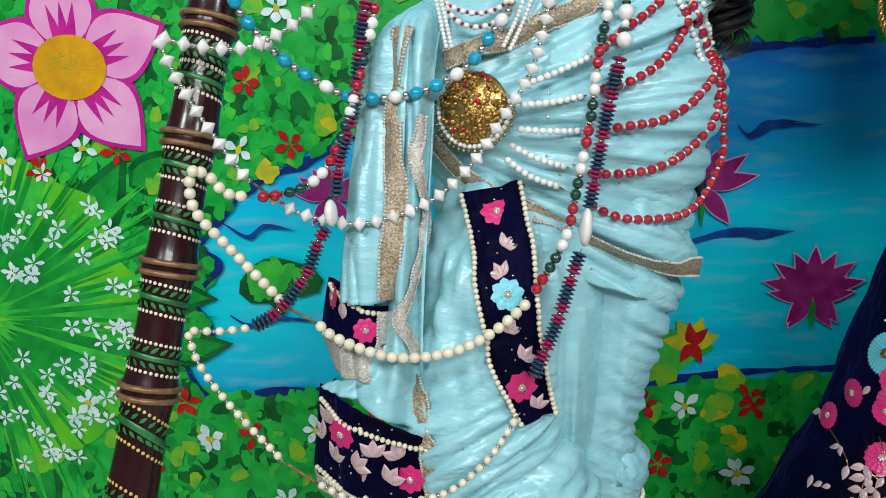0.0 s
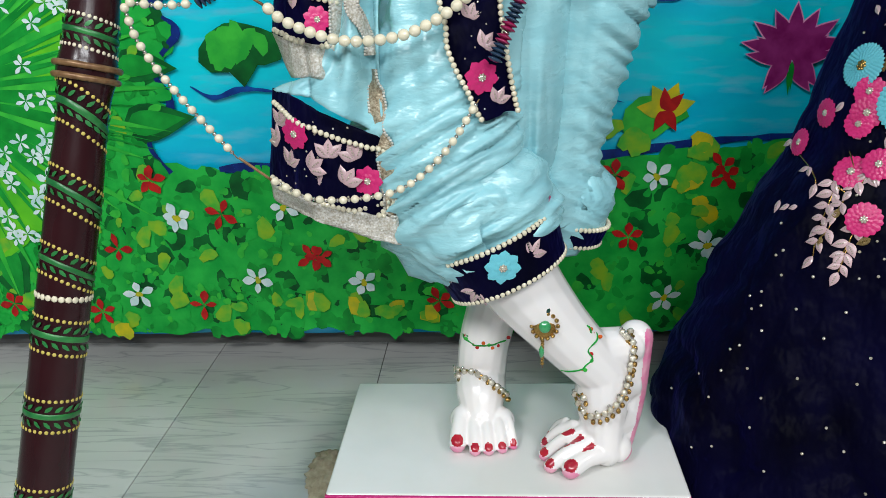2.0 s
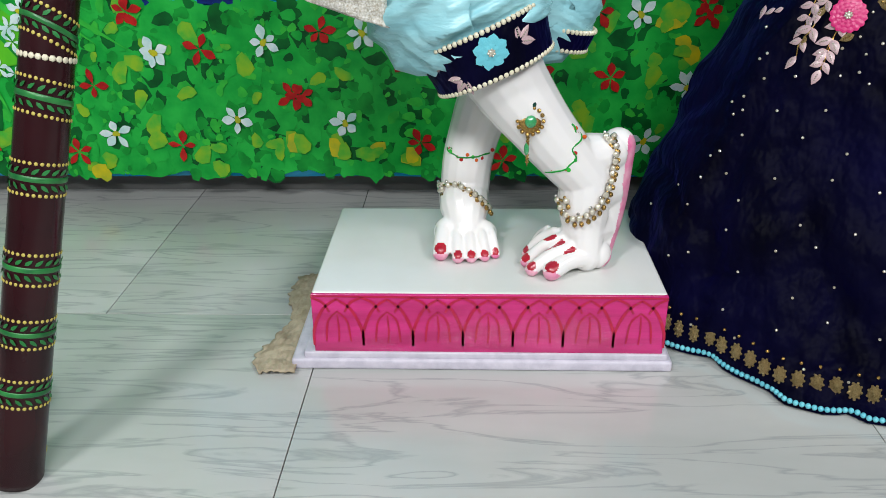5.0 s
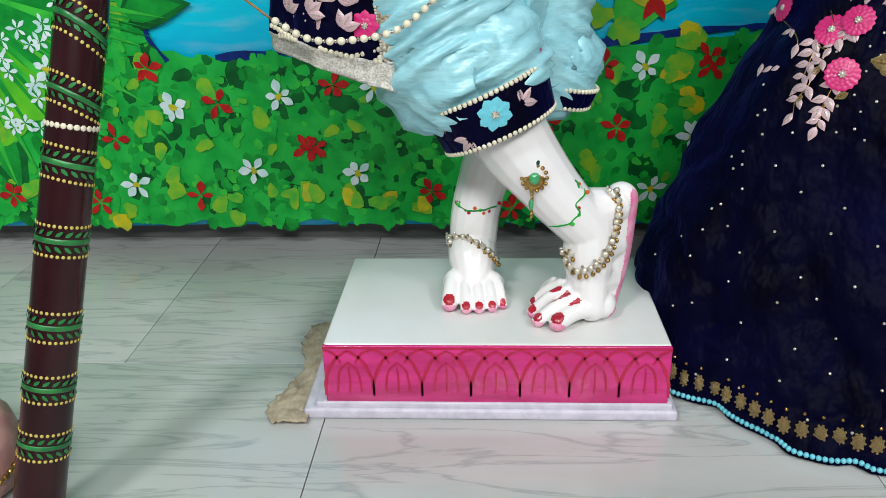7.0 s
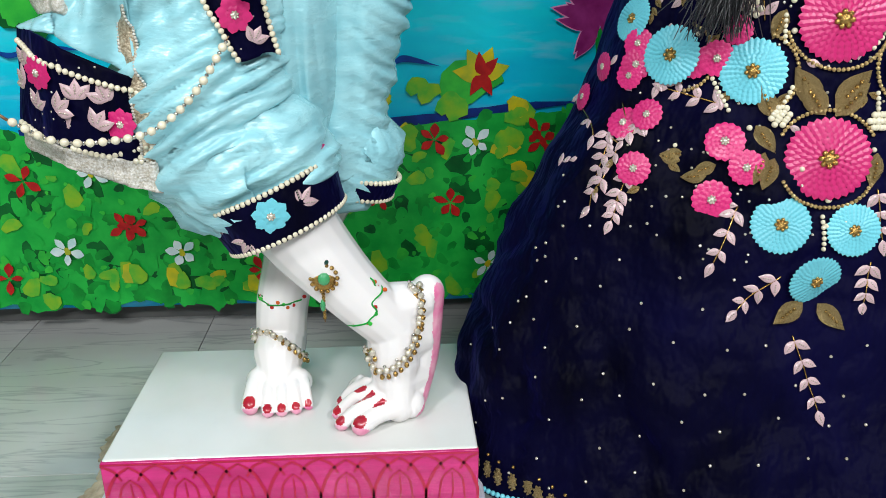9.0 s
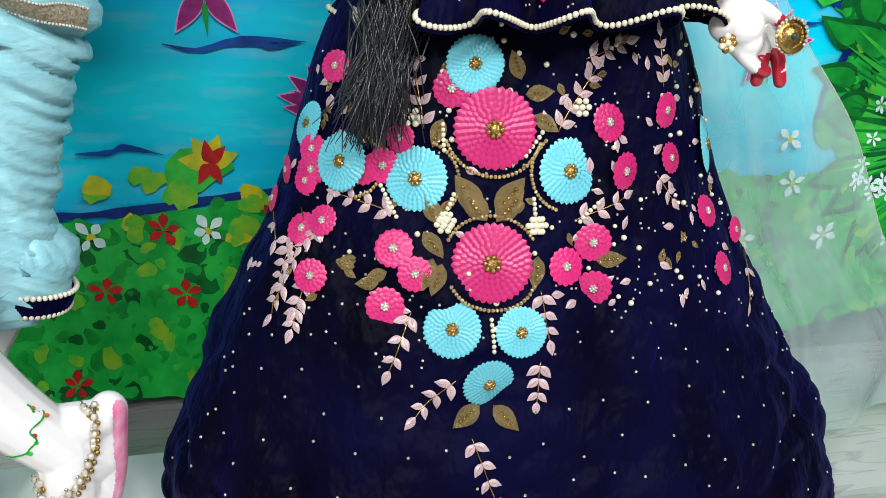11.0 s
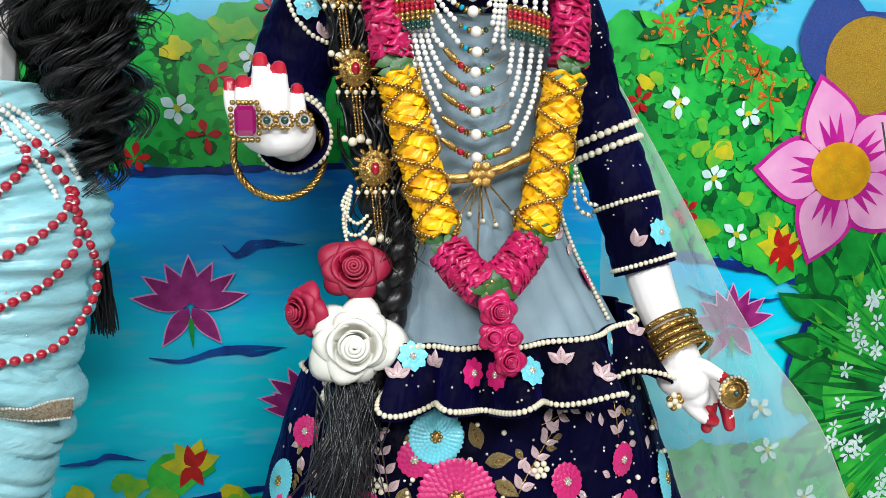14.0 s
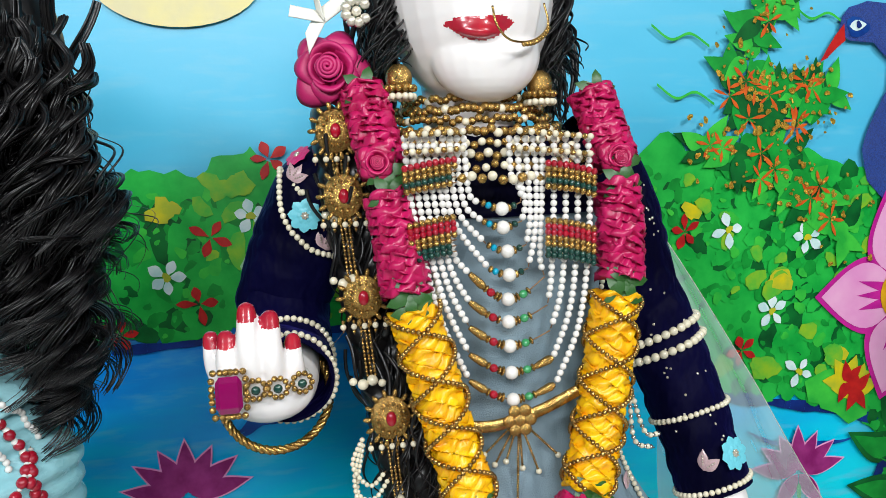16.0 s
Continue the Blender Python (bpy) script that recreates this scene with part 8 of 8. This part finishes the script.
# ---- hair, ear and nose ornaments at the face ----
wig("hair", "black ringlets hanging on both sides of the face", [((0.495, -0.36, 1.30), (0.487, -0.4, 1.164), 0.012, 2.0, 0.003, 60, 0.008), ((0.64, -0.36, 1.30), (0.637, -0.4, 1.157), 0.012, 2.0, 0.003, 60, 0.008),
                                                              ((0.50, -0.33, 1.30), (0.48, -0.31, 1.10), 0.01, 1.2, 0.003, 60, 0.014), ((0.64, -0.33, 1.30), (0.66, -0.31, 1.12), 0.01, 1.2, 0.003, 60, 0.014)], 44)
for c in ((0.496, -0.405, 1.149), (0.619, -0.405, 1.142)):
    t = thing("earring", "large domed gold earring with pearl fringe", "earring", group="earrings")
    place(B_GOLD, "dome", t, c, (0, 0, 1), 0, (0.023, 0.023, 0.026))
    for k in range(14):
        a = k * 0.449
        place(B_GOLD, "gold_bead", t, (c[0] + 0.0125 * math.cos(a), c[1] + 0.0125 * math.sin(a), c[2] - 0.008), (0, 0, 1), 0, 0.006)
        place(B_CREAM, "pearl", t, (c[0] + 0.012 * math.cos(a), c[1] + 0.012 * math.sin(a), c[2] - 0.015), (0, 0, 1), 0, 0.006)
nr = thing("nose_ring", "thin gold nose ring with a row of beads", "nose ring")
s = spline([(0.561, -0.468, 1.196), (0.563, -0.472, 1.181), (0.575, -0.468, 1.17), (0.598, -0.455, 1.172), (0.614, -0.445, 1.185), (0.613, -0.44, 1.204)], 60)
put("wire", mesh_of("wire", *tube(s, 0.0009, 6)), M_GOLD, nr)
string(nr, s[26:52] + np.array((0, -0.001, -0.002)), [(B_GOLD, 0.004, 0.004)])
gl = thing("hair_flowers", "white ribbon bow and crystal pin above the rose", "hair ornament")
for k in range(4):
    a = 0.6 + k * 1.2
    ribbon = sheet([[(0.432, -0.39, 1.208), (0.438, -0.395, 1.197)], [tuple(np.array((0.432, -0.39, 1.208)) + 0.022 * np.array((math.cos(a), -0.3, math.sin(a)))), tuple(np.array((0.438, -0.395, 1.197)) + 0.03 * np.array((math.cos(a), -0.2, math.sin(a))))]], 8, 8)
    solid(put("bow_loop", mesh_of("bow_loop", *ribbon), M_ROSEW, gl), 0.001, 0)
for k in range(9):
    a = k * 0.698
    c = (0.463, -0.405, 1.204)
    place(GEM, "crystal", gl, (c[0] + (0.009 * math.cos(a) if k else 0), c[1] - 0.002, c[2] + (0.009 * math.sin(a) if k else 0)), (0, -1, 0), a, 0.005)

# ---- bangles, rings, hand jewels ----
bang = thing("bangle_stack", "stack of engraved gold bangles on the wrist", "bangle")
A_, B_ = np.array((0.797, -0.43, 0.691)), np.array((0.804, -0.45, 0.668))
ax = (B_ - A_) / np.linalg.norm(B_ - A_)
u_ = np.cross(ax, (0, 1, 0)); u_ /= np.linalg.norm(u_)
w_ = np.cross(ax, u_)
for k in range(5):
    c = A_ + (B_ - A_) * (k / 4) * 1.15
    R = 0.0305 + (0.003 if k in (0, 4) else 0)
    ring = [c + R * (u_ * math.cos(a) + w_ * math.sin(a)) for a in np.linspace(0, 2 * math.pi, 49)]
    put("bangle", mesh_of("bangle", *tube(ring, 0.0032 if k in (0, 4) else 0.0042, 8, cap=False)), M_GOLD, bang)
    for i in range(0, 48, 2):
        q = np.array(ring[i])
        d = (q - c) / R
        place(B_GOLD, "granule", bang, q + d * 0.003, d, 0, 0.0042)
hoop = thing("bangle", "large twisted gold bangle hanging from the raised hand", "bangle")
hc = np.array((0.38, -0.385, 0.887))
ring = [hc + 0.0460 * np.array((math.cos(a), 0.25 * math.sin(a), math.sin(a))) for a in np.linspace(0, 2 * math.pi, 81)]
for k in range(3):
    tw = [q + 0.0022 * np.array((math.cos(i * 1.3 + k * 2.09) * math.cos(i * 0.0785), math.sin(i * 1.3 + k * 2.09), math.cos(i * 1.3 + k * 2.09) * math.sin(i * 0.0785))) for i, q in enumerate(ring)]
    put("twisted_wire", mesh_of("twisted_wire", *tube(tw, 0.0021, 7, cap=False)), M_GOLD, hoop)
hand_j = thing("hand_jewel", "gold finger jewel with large magenta stone", "ring")
c = (0.347, -0.484, 0.915)
v, f = box(-0.5, 0.5, -0.5, 0.5, 0, 0.4)
bm = bmesh.new()
bv = [bm.verts.new(q) for q in v]
for q in f:
    bm.faces.new([bv[i] for i in q])
bmesh.ops.bevel(bm, geom=bm.edges[:], offset=0.16, segments=1, affect="EDGES")
gem = part("magenta_stone", bm, M_GEM, hand_j)
gem.data.polygons.foreach_set("use_smooth", [False] * len(gem.data.polygons))
gem.matrix_basis = Matrix.Translation(Vector(c)) @ frame_of((0, -1, 0.1)).to_4x4() @ Matrix.Diagonal((0.019, 0.027, 0.016, 1))
for i in range(22):
    a = i * 2 * math.pi / 22
    k = 1 / max(abs(math.cos(a)), abs(math.sin(a)))
    place(B_GOLD, "gold_bead", hand_j, (c[0] + 0.0122 * k * math.cos(a), c[1], c[2] + 0.0165 * k * math.sin(a)), (0, -1, 0), 0, 0.0052)
for p in ((0.366, -0.481, 0.916), (0.382, -0.481, 0.916), (0.4, -0.476, 0.917)):
    place(bead_mesh("small_green_stone", M_GREENB), "small_stone", hand_j, (p[0], p[1] - 0.003, p[2]), (0, -1, 0), 0, (0.007, 0.007, 0.005))
    for k in range(10):
        a = k * 0.628
        place(B_GOLD, "gold_bead", hand_j, (p[0] + 0.0072 * math.cos(a), p[1], p[2] + 0.0072 * math.sin(a)), (0, -1, 0), 0, 0.0046)
rg = thing("finger_ring", "broad round gold ring with crystals and green centre", "ring", group="finger rings")
c = (0.847, -0.488, 0.63)
put("disc", template("ring_disc", lathe([(0.0185, 0), (0.0175, 0.004), (0.010, 0.0025), (0.004, 0.006)], 24), M_GOLD), M_GOLD, rg).matrix_basis = Matrix.Translation(Vector(c)) @ frame_of((0.1, -1, 0.2)).to_4x4()
for k in range(24):
    a = k * 2 * math.pi / 24
    place(GEM, "crystal", rg, (c[0] + 0.0175 * math.cos(a), c[1] - 0.003, c[2] + 0.0175 * math.sin(a)), (0, -1, 0.1), 0, 0.0022)
    place(B_GOLD, "spoke_bead", rg, (c[0] + 0.0115 * math.cos(a), c[1] - 0.004, c[2] + 0.0115 * math.sin(a)), (0, -1, 0.1), 0, 0.003)
place(bead_mesh("emerald", M_GREENB), "green_stone", rg, (c[0], c[1] - 0.006, c[2]), (0, -1, 0), 0, 0.007)
rg2 = thing("finger_ring", "small gold flower ring with crystals", "ring", group="finger rings")
c = (0.783, -0.478, 0.622)
for k in range(8):
    a = k * 0.897
    place(B_GOLD if k % 2 else B_CREAM, "petal_bead", rg2, (c[0] + (0.0068 * math.cos(a) if k else 0), c[1] - 0.002, c[2] + (0.0068 * math.sin(a) if k else 0)), (0, -1, 0), 0, 0.0075)

# ---- things at the edges of view ----
wig("feather_fan", "brown-green hanging peacock feather strands", [((1.349, -0.2, 0.928), (1.368, -0.2, 0.646), 0.006, 1.0, 0.0016, 160, 0.016), ((1.341, -0.2, 0.903), (1.351, -0.2, 0.565), 0.006, 0.8, 0.0012, 80, 0.014)], 51, M_FEATHER)
pot = thing("covered_pot", "small pink pot with gold beaded rim", "pot")
put("body", template("pot_body", lathe([(0.028, 0.0), (0.05, 0.012), (0.062, 0.05), (0.055, 0.085), (0.04, 0.105)], 28), surf("pink_glaze", (0.55, 0.30, 0.26), (0.42, 0.2, 0.18), scale=60, rough=0.4, bump=0.3, bscale=150)), M_GOLD, pot).location = (-0.555, -0.655, 0.0)
row_of_pearls("gold_rim", pot, [(-0.555 + 0.063 * math.cos(a), -0.655 + 0.063 * math.sin(a), 0.05 + 0.012 * math.sin(3 * a)) for a in np.linspace(0, 6.283, 60)], 0.007, M_GOLD)
